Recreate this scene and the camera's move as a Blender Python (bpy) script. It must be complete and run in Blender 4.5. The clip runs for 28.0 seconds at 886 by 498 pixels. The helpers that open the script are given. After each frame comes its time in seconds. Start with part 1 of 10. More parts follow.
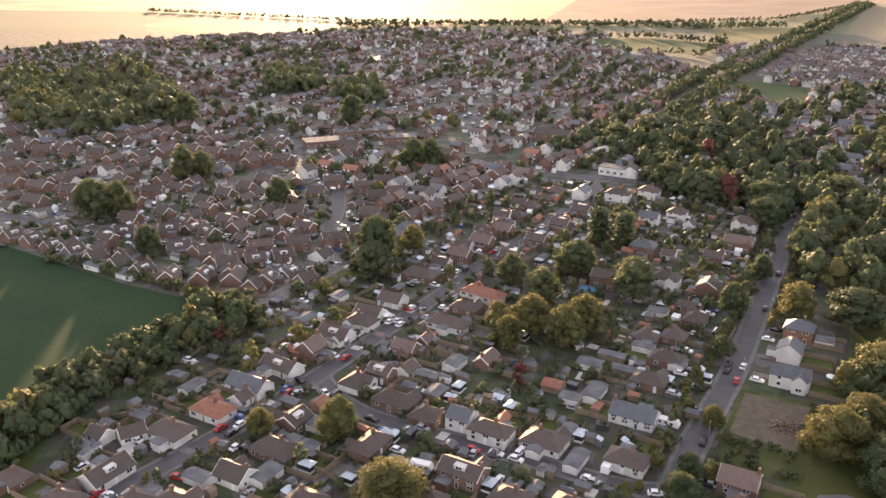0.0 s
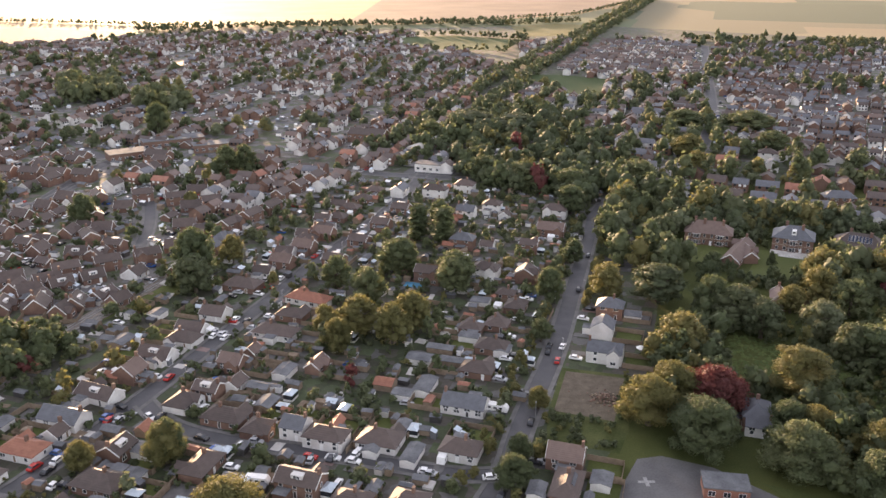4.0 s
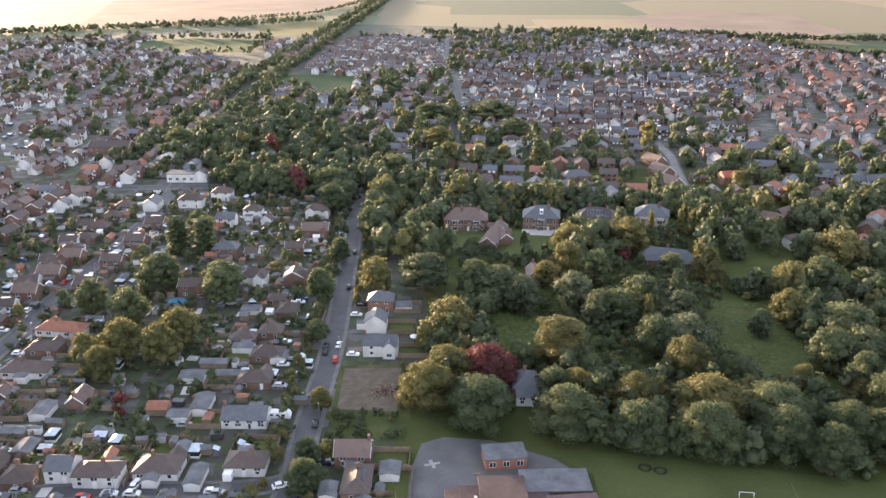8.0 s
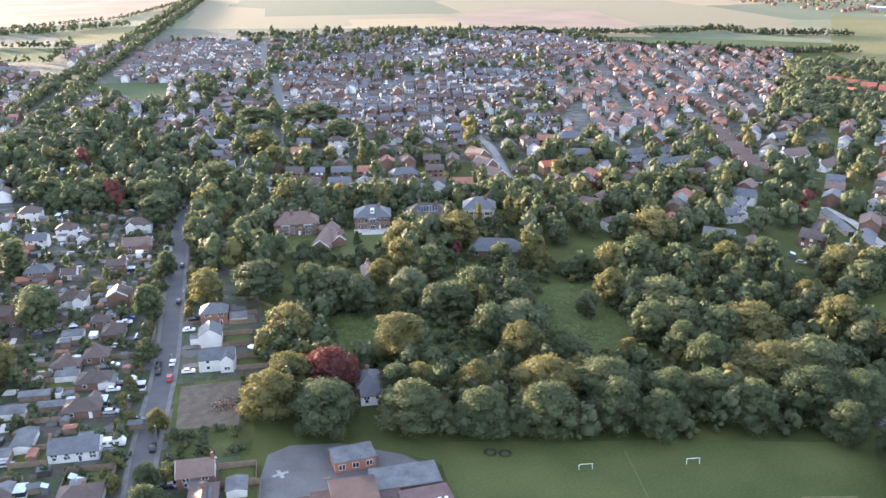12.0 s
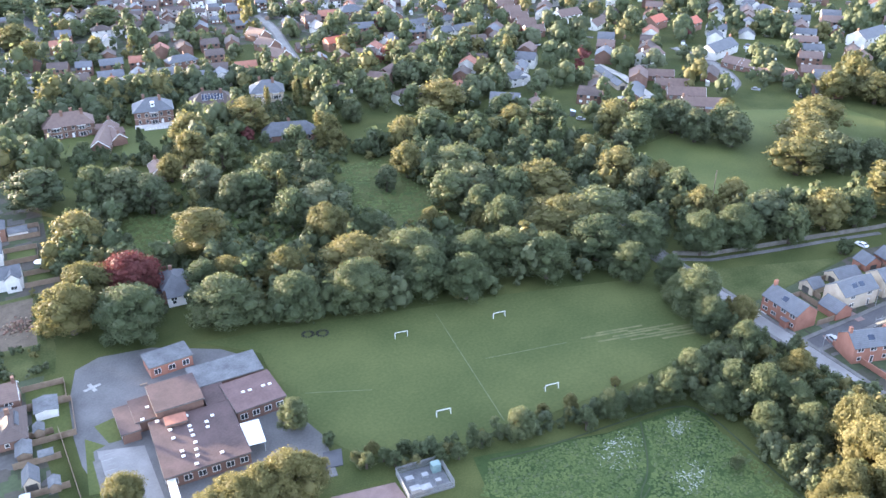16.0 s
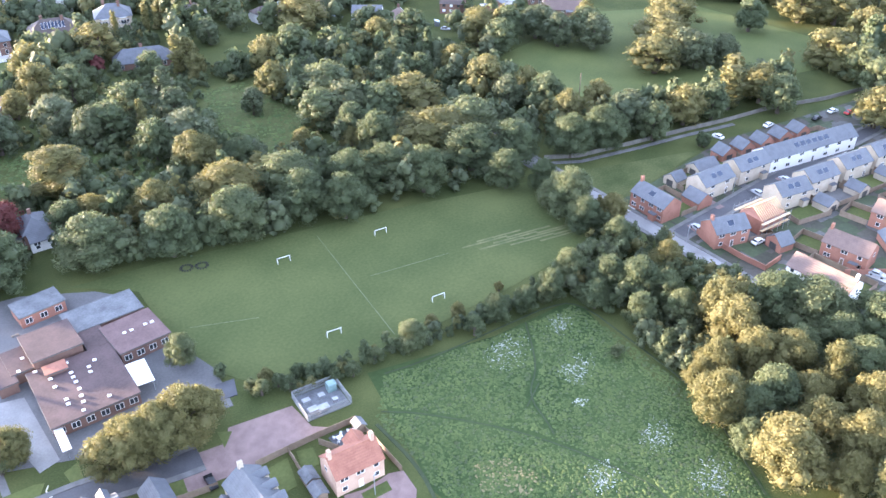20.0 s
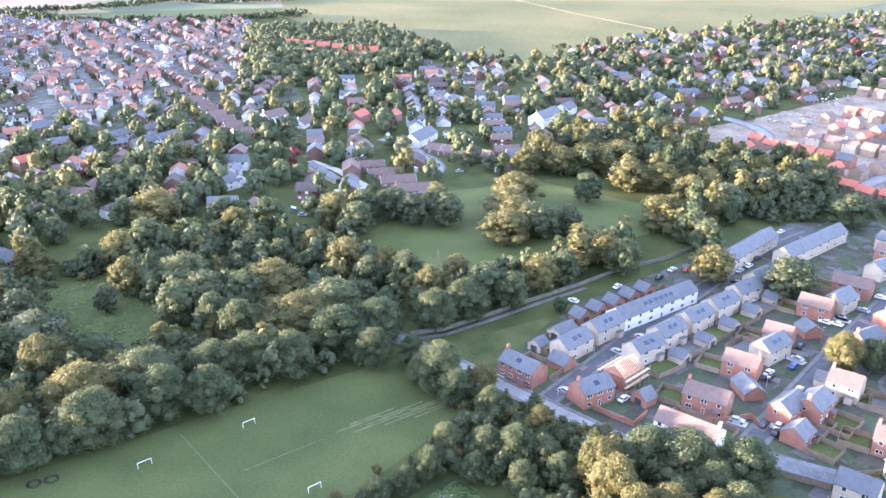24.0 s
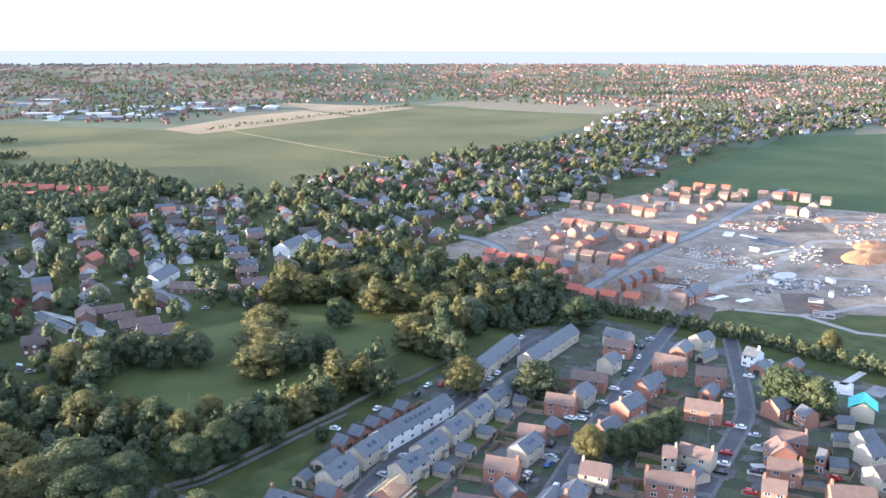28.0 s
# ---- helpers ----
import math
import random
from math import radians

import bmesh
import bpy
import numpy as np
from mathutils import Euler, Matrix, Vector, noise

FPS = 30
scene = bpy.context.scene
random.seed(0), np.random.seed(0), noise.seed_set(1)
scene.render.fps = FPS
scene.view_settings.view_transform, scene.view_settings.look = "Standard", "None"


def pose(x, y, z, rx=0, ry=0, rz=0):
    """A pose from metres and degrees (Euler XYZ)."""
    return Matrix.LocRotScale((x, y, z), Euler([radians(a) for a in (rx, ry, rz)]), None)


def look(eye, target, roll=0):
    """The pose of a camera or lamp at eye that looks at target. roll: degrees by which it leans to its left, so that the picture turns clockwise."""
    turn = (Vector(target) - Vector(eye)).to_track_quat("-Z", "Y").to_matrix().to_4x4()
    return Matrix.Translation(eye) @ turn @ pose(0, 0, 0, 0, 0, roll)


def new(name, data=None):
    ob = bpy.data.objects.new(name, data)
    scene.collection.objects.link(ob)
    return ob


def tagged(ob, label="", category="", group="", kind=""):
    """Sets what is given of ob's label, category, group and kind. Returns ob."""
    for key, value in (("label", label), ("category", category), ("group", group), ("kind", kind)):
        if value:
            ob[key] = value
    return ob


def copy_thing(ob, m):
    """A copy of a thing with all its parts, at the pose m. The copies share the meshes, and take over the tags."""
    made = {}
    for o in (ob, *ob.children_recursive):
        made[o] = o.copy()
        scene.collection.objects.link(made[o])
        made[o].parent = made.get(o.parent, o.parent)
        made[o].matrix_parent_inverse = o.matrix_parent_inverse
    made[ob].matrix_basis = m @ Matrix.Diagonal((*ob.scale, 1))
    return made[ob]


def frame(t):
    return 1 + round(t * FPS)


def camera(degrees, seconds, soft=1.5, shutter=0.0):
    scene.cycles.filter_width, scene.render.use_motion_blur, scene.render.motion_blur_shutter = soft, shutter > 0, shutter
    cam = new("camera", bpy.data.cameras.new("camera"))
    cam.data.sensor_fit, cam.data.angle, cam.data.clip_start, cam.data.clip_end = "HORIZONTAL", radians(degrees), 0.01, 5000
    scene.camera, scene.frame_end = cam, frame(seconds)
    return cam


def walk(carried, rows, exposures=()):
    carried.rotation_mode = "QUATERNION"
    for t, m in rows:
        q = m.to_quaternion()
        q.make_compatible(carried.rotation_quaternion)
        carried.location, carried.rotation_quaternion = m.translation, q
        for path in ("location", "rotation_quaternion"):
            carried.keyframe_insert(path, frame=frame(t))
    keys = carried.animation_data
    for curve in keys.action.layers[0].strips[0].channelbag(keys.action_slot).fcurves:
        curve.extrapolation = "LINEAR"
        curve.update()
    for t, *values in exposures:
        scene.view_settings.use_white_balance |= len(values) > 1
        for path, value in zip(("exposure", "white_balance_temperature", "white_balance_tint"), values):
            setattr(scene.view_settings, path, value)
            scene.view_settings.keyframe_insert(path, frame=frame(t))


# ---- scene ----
cam = camera(54.68, 28.0, 1.5)
# seconds, eye in metres, heading to the right of north, pitch, lean in degrees
PATH = [
    (0.0, -0.00, -0.00, 130.48, -0.000, -19.992, 0.187),
    (0.5, 0.11, -0.13, 130.54, 1.520, -19.980, 0.125),
    (1.0, 0.24, -0.27, 130.60, 3.062, -19.971, 0.124),
    (1.5, 0.37, -0.44, 130.71, 4.689, -19.987, 0.085),
    (2.0, 0.56, -0.58, 130.86, 6.578, -19.996, 0.125),
    (2.5, 0.74, -0.66, 131.00, 8.355, -19.994, 0.123),
    (3.0, 0.85, -0.68, 131.12, 9.972, -19.994, 0.124),
    (3.5, 0.86, -0.70, 131.21, 11.261, -19.992, 0.132),
    (5.5, 0.73, -1.02, 131.46, 16.764, -19.988, 0.096),
    (6.0, 0.69, -1.15, 131.56, 18.951, -20.006, 0.104),
    (6.5, 0.60, -1.33, 131.68, 21.193, -19.989, 0.104),
    (7.0, 0.45, -1.54, 131.86, 23.543, -20.029, 0.099),
    (7.5, 0.31, -1.74, 132.07, 26.170, -20.050, 0.040),
    (8.0, 0.17, -1.91, 132.28, 28.936, -20.069, 0.063),
    (8.5, 0.06, -2.08, 132.43, 31.693, -20.089, 0.058),
    (9.0, -0.00, -2.16, 132.50, 34.026, -20.085, 0.042),
    (9.5, -0.01, -2.21, 132.49, 36.288, -20.075, 0.046),
    (10.0, -0.01, -2.24, 132.45, 37.710, -20.067, 0.024),
    (10.5, -0.01, -2.24, 132.39, 37.973, -20.065, -0.027),
    (11.0, -0.01, -2.24, 132.35, 38.230, -20.070, -0.026),
    (11.5, 0.02, -2.26, 132.32, 39.347, -20.055, -0.027),
    (12.0, 0.04, -2.27, 132.30, 40.723, -20.057, -0.120),
    (12.5, 0.02, -2.30, 132.31, 42.437, -20.056, -0.164),
    (14.5, -0.36, -2.30, 132.49, 49.007, -20.471, -0.200),
    (15.0, -0.48, -2.38, 132.44, 51.117, -22.492, -0.264),
    (15.5, -0.61, -2.48, 132.38, 53.376, -25.321, -0.306),
    (16.0, -0.73, -2.52, 132.33, 55.214, -28.110, -0.390),
    (16.5, -0.85, -2.50, 132.26, 56.830, -30.924, -0.340),
    (17.0, -0.95, -2.45, 132.19, 57.856, -33.195, -0.326),
    (17.5, -1.02, -2.41, 132.14, 58.208, -34.233, -0.282),
    (18.0, -1.09, -2.35, 132.10, 58.588, -34.203, -0.266),
    (18.5, -1.17, -2.28, 132.07, 59.841, -34.192, -0.238),
    (19.0, -1.22, -2.12, 132.04, 62.060, -34.199, -0.229),
    (19.5, -1.26, -1.92, 132.06, 64.034, -34.214, -0.144),
    (20.0, -1.33, -1.66, 132.10, 64.825, -33.662, -0.080),
    (20.5, -1.36, -1.39, 132.17, 65.402, -31.909, -0.021),
    (22.5, -1.55, -0.56, 132.37, 68.486, -25.957, 0.128),
    (23.0, -1.64, -0.47, 132.38, 70.871, -24.153, 0.216),
    (23.5, -1.73, -0.41, 132.37, 73.386, -22.790, 0.243),
    (24.0, -1.85, -0.33, 132.34, 75.109, -21.796, 0.278),
    (24.5, -2.01, -0.26, 132.28, 76.912, -20.910, 0.300),
    (25.0, -2.08, -0.27, 132.23, 78.738, -20.041, 0.293),
    (25.5, -2.10, -0.31, 132.21, 80.582, -19.175, 0.304),
    (26.0, -2.13, -0.40, 132.22, 82.634, -18.309, 0.247),
    (26.5, -2.20, -0.51, 132.28, 84.967, -17.480, 0.239),
    (27.0, -2.30, -0.60, 132.38, 87.007, -16.578, 0.202),
    (27.5, -2.39, -0.71, 132.52, 89.596, -15.524, 0.152),
    (28.0, -2.46, -0.84, 132.67, 92.294, -13.258, 0.147),
]


CAM_ROWS = []
for t, x, y, z, heading, pitch, lean in PATH:
    CAM_ROWS.append((t, pose(x, y, z, 0, 0, -heading) @ pose(0, 0, 0, 90 + pitch, 0, 0) @ pose(0, 0, 0, 0, 0, lean)))
walk(cam, CAM_ROWS, [(0.0, 2.46, 7900, 25), (6.0, 2.56, 7200, 20), (11.0, 3.08, 6150, 16), (15.0, 3.5, 5800, 16), (18.0, 3.9, 5600, 17), (20.0, 3.92, 5700, 19), (23.0, 3.94, 5600, 25), (25.0, 3.58, 5450, 20), (26.0, 3.46, 5450, 18), (28.0, 2.82, 5400, 13)])

# ---- daylight: a low evening sun and a hazy sky ----
SUN_HEADING, SUN_HEIGHT = -8.0, 4.3
world = bpy.data.worlds.new("evening_sky")
scene.world = world
world.use_nodes = True
wn = world.node_tree.nodes
sky = wn.new("ShaderNodeTexSky")
sky.sky_type, sky.sun_disc = "NISHITA", False
sky.sun_elevation, sky.sun_rotation = radians(SUN_HEIGHT), radians(SUN_HEADING)
sky.air_density, sky.dust_density, sky.ozone_density = 1.0, 0.6, 3.0
wn["Background"].inputs["Strength"].default_value = 0.205
pale = wn.new("ShaderNodeHueSaturation")
pale.inputs["Saturation"].default_value = 0.42
world.node_tree.links.new(sky.outputs["Color"], pale.inputs["Color"])
world.node_tree.links.new(pale.outputs["Color"], wn["Background"].inputs["Color"])
sun = new("sun", bpy.data.lights.new("sun", "SUN"))
sun.data.energy, sun.data.angle, sun.data.color = 3.6, radians(1.5), (1.0, 0.75, 0.48)
sun_dir = Vector((math.sin(radians(SUN_HEADING)) * math.cos(radians(SUN_HEIGHT)),
                  math.cos(radians(SUN_HEADING)) * math.cos(radians(SUN_HEIGHT)), math.sin(radians(SUN_HEIGHT))))
sun.matrix_world = look(sun_dir * 900, (0, 0, 0))


# ---- materials ----
def shade(name, a, b, scale=0.5, rough=0.8, fine=8.0, bump=0.15, vary=0.0, island=0.0, third=None, gloss=0.5, metal=0.0, see=0.0):
    """A surface whose colour wanders from a to b at two scales, with fine relief; vary: from thing to thing; see: light through leaves."""
    m = bpy.data.materials.new(name)
    m.use_nodes = True
    nt, nodes, links = m.node_tree, m.node_tree.nodes, m.node_tree.links
    bsdf = nodes["Principled BSDF"]
    geo = nodes.new("ShaderNodeNewGeometry")
    big, small = nodes.new("ShaderNodeTexNoise"), nodes.new("ShaderNodeTexNoise")
    big.inputs["Scale"].default_value, small.inputs["Scale"].default_value = scale, fine
    big.inputs["Detail"].default_value, small.inputs["Detail"].default_value = 4, 3
    for n in (big, small):
        links.new(geo.outputs["Position"], n.inputs["Vector"])
    add = nodes.new("ShaderNodeMath")
    add.operation = "MULTIPLY_ADD"
    links.new(small.outputs["Fac"], add.inputs[0])
    add.inputs[1].default_value = 0.55
    links.new(big.outputs["Fac"], add.inputs[2])
    last = add.outputs[0]
    for amount, source in ((vary, "object"), (island, "island")):
        if amount:
            n = nodes.new("ShaderNodeObjectInfo") if source == "object" else geo
            more = nodes.new("ShaderNodeMath")
            more.operation = "MULTIPLY_ADD"
            links.new(n.outputs["Random" if source == "object" else "Random Per Island"], more.inputs[0])
            more.inputs[1].default_value = amount
            links.new(last, more.inputs[2])
            last = more.outputs[0]
    span = nodes.new("ShaderNodeMapRange")
    span.inputs["From Min"].default_value = 0.55
    span.inputs["From Max"].default_value = 1.0 + vary + island
    links.new(last, span.inputs["Value"])
    ramp = nodes.new("ShaderNodeValToRGB")
    ramp.color_ramp.elements[0].color, ramp.color_ramp.elements[1].color = (*a, 1), (*b, 1)
    if third:
        e = ramp.color_ramp.elements.new(0.5)
        e.color = (*third, 1)
    links.new(span.outputs[0], ramp.inputs["Fac"])
    links.new(ramp.outputs["Color"], bsdf.inputs["Base Color"])
    bsdf.inputs["Roughness"].default_value, bsdf.inputs["Metallic"].default_value = rough, metal
    bsdf.inputs["Specular IOR Level"].default_value = gloss
    if bump:
        bn = nodes.new("ShaderNodeBump")
        bn.inputs["Strength"].default_value, bn.inputs["Distance"].default_value = bump, 0.2
        links.new(small.outputs["Fac"], bn.inputs["Height"])
        links.new(bn.outputs["Normal"], bsdf.inputs["Normal"])
    if see:
        tr, mix = nodes.new("ShaderNodeBsdfTranslucent"), nodes.new("ShaderNodeMixShader")
        links.new(ramp.outputs["Color"], tr.inputs["Color"])
        mix.inputs["Fac"].default_value = see
        links.new(bsdf.outputs[0], mix.inputs[1])
        links.new(tr.outputs[0], mix.inputs[2])
        links.new(mix.outputs[0], nodes["Material Output"].inputs["Surface"])
    return m


def patchwork(name, cols, cell=7.0, rough=0.9):
    """Ground of many small plots (lawns, beds, paving, bare earth), each plot of its own colour."""
    m = shade(name, cols[0], cols[1], 0.3, rough, 3.0)
    nodes, links = m.node_tree.nodes, m.node_tree.links
    geo = nodes["Geometry"]
    vor = nodes.new("ShaderNodeTexVoronoi")
    vor.distance = "CHEBYCHEV"
    vor.inputs["Scale"].default_value = 1.0 / cell
    turn = nodes.new("ShaderNodeVectorRotate")
    turn.rotation_type = "Z_AXIS"
    turn.inputs["Angle"].default_value = radians(30)
    links.new(geo.outputs["Position"], turn.inputs["Vector"])
    links.new(turn.outputs["Vector"], vor.inputs["Vector"])
    sep = nodes.new("ShaderNodeSeparateColor")
    links.new(vor.outputs["Color"], sep.inputs[0])
    ramp = nodes.new("ShaderNodeValToRGB")
    ramp.color_ramp.interpolation = "CONSTANT"
    ramp.color_ramp.elements[0].color = (*cols[0], 1)
    ramp.color_ramp.elements[1].color = (*cols[-1], 1)
    ramp.color_ramp.elements[1].position = 1 - 1 / len(cols)
    for i, c in enumerate(cols[1:-1], 1):
        ramp.color_ramp.elements.new(i / len(cols)).color = (*c, 1)
    links.new(sep.outputs[0], ramp.inputs["Fac"])
    mul = nodes.new("ShaderNodeMix")
    mul.data_type, mul.blend_type = "RGBA", "MULTIPLY"
    mul.inputs["Factor"].default_value = 0.6
    grain = nodes.new("ShaderNodeTexNoise")
    grain.inputs["Scale"].default_value = 0.8
    grain.inputs["Detail"].default_value = 6
    links.new(geo.outputs["Position"], grain.inputs["Vector"])
    lift = nodes.new("ShaderNodeMapRange")
    lift.inputs["To Min"].default_value, lift.inputs["To Max"].default_value = 0.3, 1.7
    links.new(grain.outputs["Fac"], lift.inputs["Value"])
    links.new(ramp.outputs["Color"], mul.inputs["A"])
    links.new(lift.outputs[0], mul.inputs["B"])
    links.new(mul.outputs["Result"], nodes["Principled BSDF"].inputs["Base Color"])
    return m


def courses(m, pitch=0.33, strength=0.5):
    """Rows of tiles or bricks on an upright or sloping surface, as relief along the height."""
    nodes, links = m.node_tree.nodes, m.node_tree.links
    wave = nodes.new("ShaderNodeTexWave")
    wave.bands_direction = "Z"
    wave.inputs["Scale"].default_value = 0.314 / pitch
    links.new(nodes["Geometry"].outputs["Position"], wave.inputs["Vector"])
    b = nodes.new("ShaderNodeBump")
    b.inputs["Strength"].default_value, b.inputs["Distance"].default_value = strength, 0.06
    links.new(wave.outputs["Fac"], b.inputs["Height"])
    links.new(b.outputs["Normal"], nodes["Principled BSDF"].inputs["Normal"])
    return m


GRASS = shade("meadow_grass", (0.042, 0.056, 0.018), (0.09, 0.1, 0.034), 0.06, 0.9, 2.5, 0.5, gloss=0.12)
LAWN = shade("mown_grass", (0.06, 0.08, 0.021), (0.106, 0.121, 0.036), 0.04, 0.9, 1.2, 0.2, gloss=0.3)
PITCHGRASS = shade("school_pitch_grass", (0.052, 0.07, 0.021), (0.092, 0.107, 0.036), 0.04, 0.9, 1.2, 0.2, gloss=0.22)
ROUGH = shade("rough_pasture", (0.045, 0.06, 0.02), (0.105, 0.115, 0.045), 0.09, 0.95, 1.5, 0.6, gloss=0.12)
STRAW = shade("cut_straw_field", (0.27, 0.185, 0.09), (0.42, 0.29, 0.15), 0.01, 0.85, 0.3, 0.3)
STUBBLE = shade("grey_pink_stubble", (0.2, 0.15, 0.115), (0.29, 0.215, 0.165), 0.01, 0.9, 0.3, 0.3, gloss=0.12)
CROP = shade("green_crop_field", (0.1, 0.104, 0.04), (0.19, 0.165, 0.07), 0.006, 0.85, 0.2, 0.3, gloss=0.12)
# green crop, base darkened further in place of missing evening shade
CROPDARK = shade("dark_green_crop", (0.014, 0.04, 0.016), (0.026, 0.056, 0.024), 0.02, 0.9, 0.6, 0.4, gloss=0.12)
CROPGREEN = shade("young_green_crop", (0.042, 0.068, 0.026), (0.075, 0.1, 0.042), 0.012, 0.9, 0.3, 0.3, gloss=0.12)
# garden tones lowered and court tones lifted, imitating haze over the distance
PLOTS = patchwork("house_gardens", [(0.051, 0.066, 0.031), (0.066, 0.062, 0.047), (0.039, 0.048, 0.023), (0.101, 0.098, 0.094), (0.058, 0.078, 0.035), (0.047, 0.047, 0.031), (0.074, 0.066, 0.055), (0.043, 0.058, 0.027)], 4.5)
ESTATEGROUND = patchwork("estate_courts", [(0.101, 0.097, 0.101), (0.081, 0.084, 0.061), (0.135, 0.13, 0.128), (0.068, 0.088, 0.041), (0.115, 0.101, 0.088), (0.061, 0.078, 0.038), (0.162, 0.155, 0.149)], 5.5)
FARLAND = patchwork("far_farmland", [(0.09, 0.11, 0.045), (0.15, 0.125, 0.065), (0.05, 0.07, 0.03), (0.1, 0.115, 0.048), (0.21, 0.16, 0.085), (0.06, 0.08, 0.035)], 420)
TARMAC = shade("worn_tarmac", (0.052, 0.052, 0.057), (0.088, 0.087, 0.093), 0.15, 0.75, 3.0, 0.1)
FRESHTAR = shade("fresh_dark_tarmac", (0.05, 0.052, 0.062), (0.085, 0.088, 0.1), 0.2, 0.7, 4.0, 0.1)
PAVE = shade("pale_pavement", (0.1, 0.097, 0.094), (0.165, 0.16, 0.156), 0.4, 0.85, 5.0, 0.1)
REDPAVE = shade("reddish_block_paving", (0.17, 0.115, 0.105), (0.25, 0.175, 0.16), 0.4, 0.85, 6.0, 0.2)
BALLAST = shade("railway_ballast", (0.12, 0.105, 0.09), (0.24, 0.21, 0.18), 0.5, 0.95, 4.0, 0.4)
DIRT = shade("bare_building_earth", (0.13, 0.094, 0.063), (0.31, 0.255, 0.2), 0.06, 0.95, 0.35, 0.5, third=(0.23, 0.18, 0.138))
SAND = shade("orange_subsoil", (0.36, 0.16, 0.07), (0.5, 0.26, 0.13), 0.15, 0.95, 1.0, 0.5)
CONCRETE = shade("pale_concrete", (0.42, 0.4, 0.38), (0.6, 0.58, 0.55), 0.3, 0.85, 3.0, 0.2)

PALEROAD = shade("pale_worn_road", (0.17, 0.165, 0.165), (0.26, 0.255, 0.25), 0.15, 0.8, 3.0, 0.1)
ROUGHMEADOW = shade("flowering_meadow", (0.028, 0.05, 0.017), (0.055, 0.08, 0.028), 0.07, 0.95, 0.9, 0.7, gloss=0.12)
BRICK = courses(shade("orange_red_brick", (0.25, 0.112, 0.075), (0.36, 0.172, 0.122), 0.5, 0.85, 6.0, vary=0.15), 0.15, 0.3)
OLDBRICK = courses(shade("old_brown_brick", (0.125, 0.072, 0.055), (0.23, 0.135, 0.1), 0.5, 0.85, 6.0, vary=0.3), 0.15, 0.3)
BUFFBRICK = courses(shade("buff_brick", (0.24, 0.165, 0.115), (0.35, 0.255, 0.185), 0.5, 0.85, 5.0, vary=0.2), 0.2, 0.2)
CREAM = courses(shade("cream_stone_brick", (0.38, 0.315, 0.24), (0.5, 0.43, 0.34), 0.5, 0.85, 5.0, vary=0.1), 0.2, 0.2)
PINKWALL = shade("pinkish_buff_brick", (0.46, 0.3, 0.22), (0.58, 0.4, 0.3), 0.5, 0.85, 5.0)
NEWWHITE = shade("fresh_white_render", (0.74, 0.73, 0.71), (0.84, 0.83, 0.82), 0.25, 0.7, 4.0, 0.03)
YARD = shade("grey_school_tarmac", (0.085, 0.085, 0.087), (0.145, 0.142, 0.144), 0.12, 0.8, 2.0, 0.1)
RENDER_WHITE = shade("white_painted_render", (0.52, 0.5, 0.48), (0.72, 0.71, 0.69), 0.25, 0.75, 4.0, 0.05)
SLATE = courses(shade("grey_slate_roof", (0.075, 0.08, 0.092), (0.125, 0.132, 0.15), 0.6, 0.6, 4.0, vary=0.15), 0.3, 0.5)
BROWNTILE = courses(shade("brown_concrete_roof_tiles", (0.058, 0.044, 0.04), (0.12, 0.088, 0.078), 0.6, 0.75, 4.0, vary=0.5), 0.33, 0.6)
REDTILE = courses(shade("terracotta_roof_tiles", (0.22, 0.085, 0.055), (0.36, 0.155, 0.1), 0.6, 0.75, 4.0, vary=0.2), 0.33, 0.6)
BROWNBRICK = courses(shade("new_brown_brick", (0.19, 0.11, 0.08), (0.3, 0.18, 0.135), 0.5, 0.85, 6.0, vary=0.2), 0.15, 0.3)
BRIGHTTILE = courses(shade("new_red_roof_tiles", (0.33, 0.085, 0.05), (0.47, 0.145, 0.09), 0.6, 0.7, 4.0, vary=0.2), 0.33, 0.6)
MAUVETILE = courses(shade("weathered_red_brown_tiles", (0.118, 0.08, 0.068), (0.185, 0.128, 0.109), 0.6, 0.75, 4.0, vary=0.3), 0.33, 0.6)
FLATROOF = shade("grey_felt_flat_roof", (0.1, 0.104, 0.112), (0.18, 0.185, 0.195), 0.3, 0.95, 2.0, 0.1, gloss=0.15)
SCHOOLROOF = shade("brown_felt_roof", (0.056, 0.035, 0.034), (0.094, 0.06, 0.058), 0.25, 0.8, 2.0, 0.1)
PINKROOF = shade("pinkish_felt_roof", (0.1, 0.06, 0.058), (0.15, 0.095, 0.09), 0.25, 0.8, 2.0, 0.1)
WHITE = shade("white_paint", (0.7, 0.7, 0.69), (0.84, 0.84, 0.83), 1.0, 0.5, 6.0, 0.02)
GLASS = shade("dark_window_glass", (0.02, 0.025, 0.03), (0.05, 0.055, 0.065), 0.5, 0.08, 2.0, 0.0, gloss=0.8)
PALEGLASS = shade("pale_conservatory_roof", (0.42, 0.5, 0.56), (0.55, 0.62, 0.68), 0.6, 0.15, 2.0, 0.0)
PANEL = shade("blue_black_solar_glass", (0.02, 0.03, 0.055), (0.03, 0.045, 0.08), 0.5, 0.15, 2.0, 0.0)
WOOD = shade("weathered_timber", (0.16, 0.115, 0.08), (0.29, 0.22, 0.16), 0.8, 0.85, 6.0, 0.3, vary=0.3)
RAWWOOD = shade("fresh_pale_timber", (0.5, 0.36, 0.2), (0.66, 0.5, 0.31), 0.8, 0.8, 6.0, 0.1)
BLACKWOOD = shade("black_weatherboard", (0.035, 0.033, 0.033), (0.07, 0.066, 0.064), 0.8, 0.75, 6.0, 0.2)
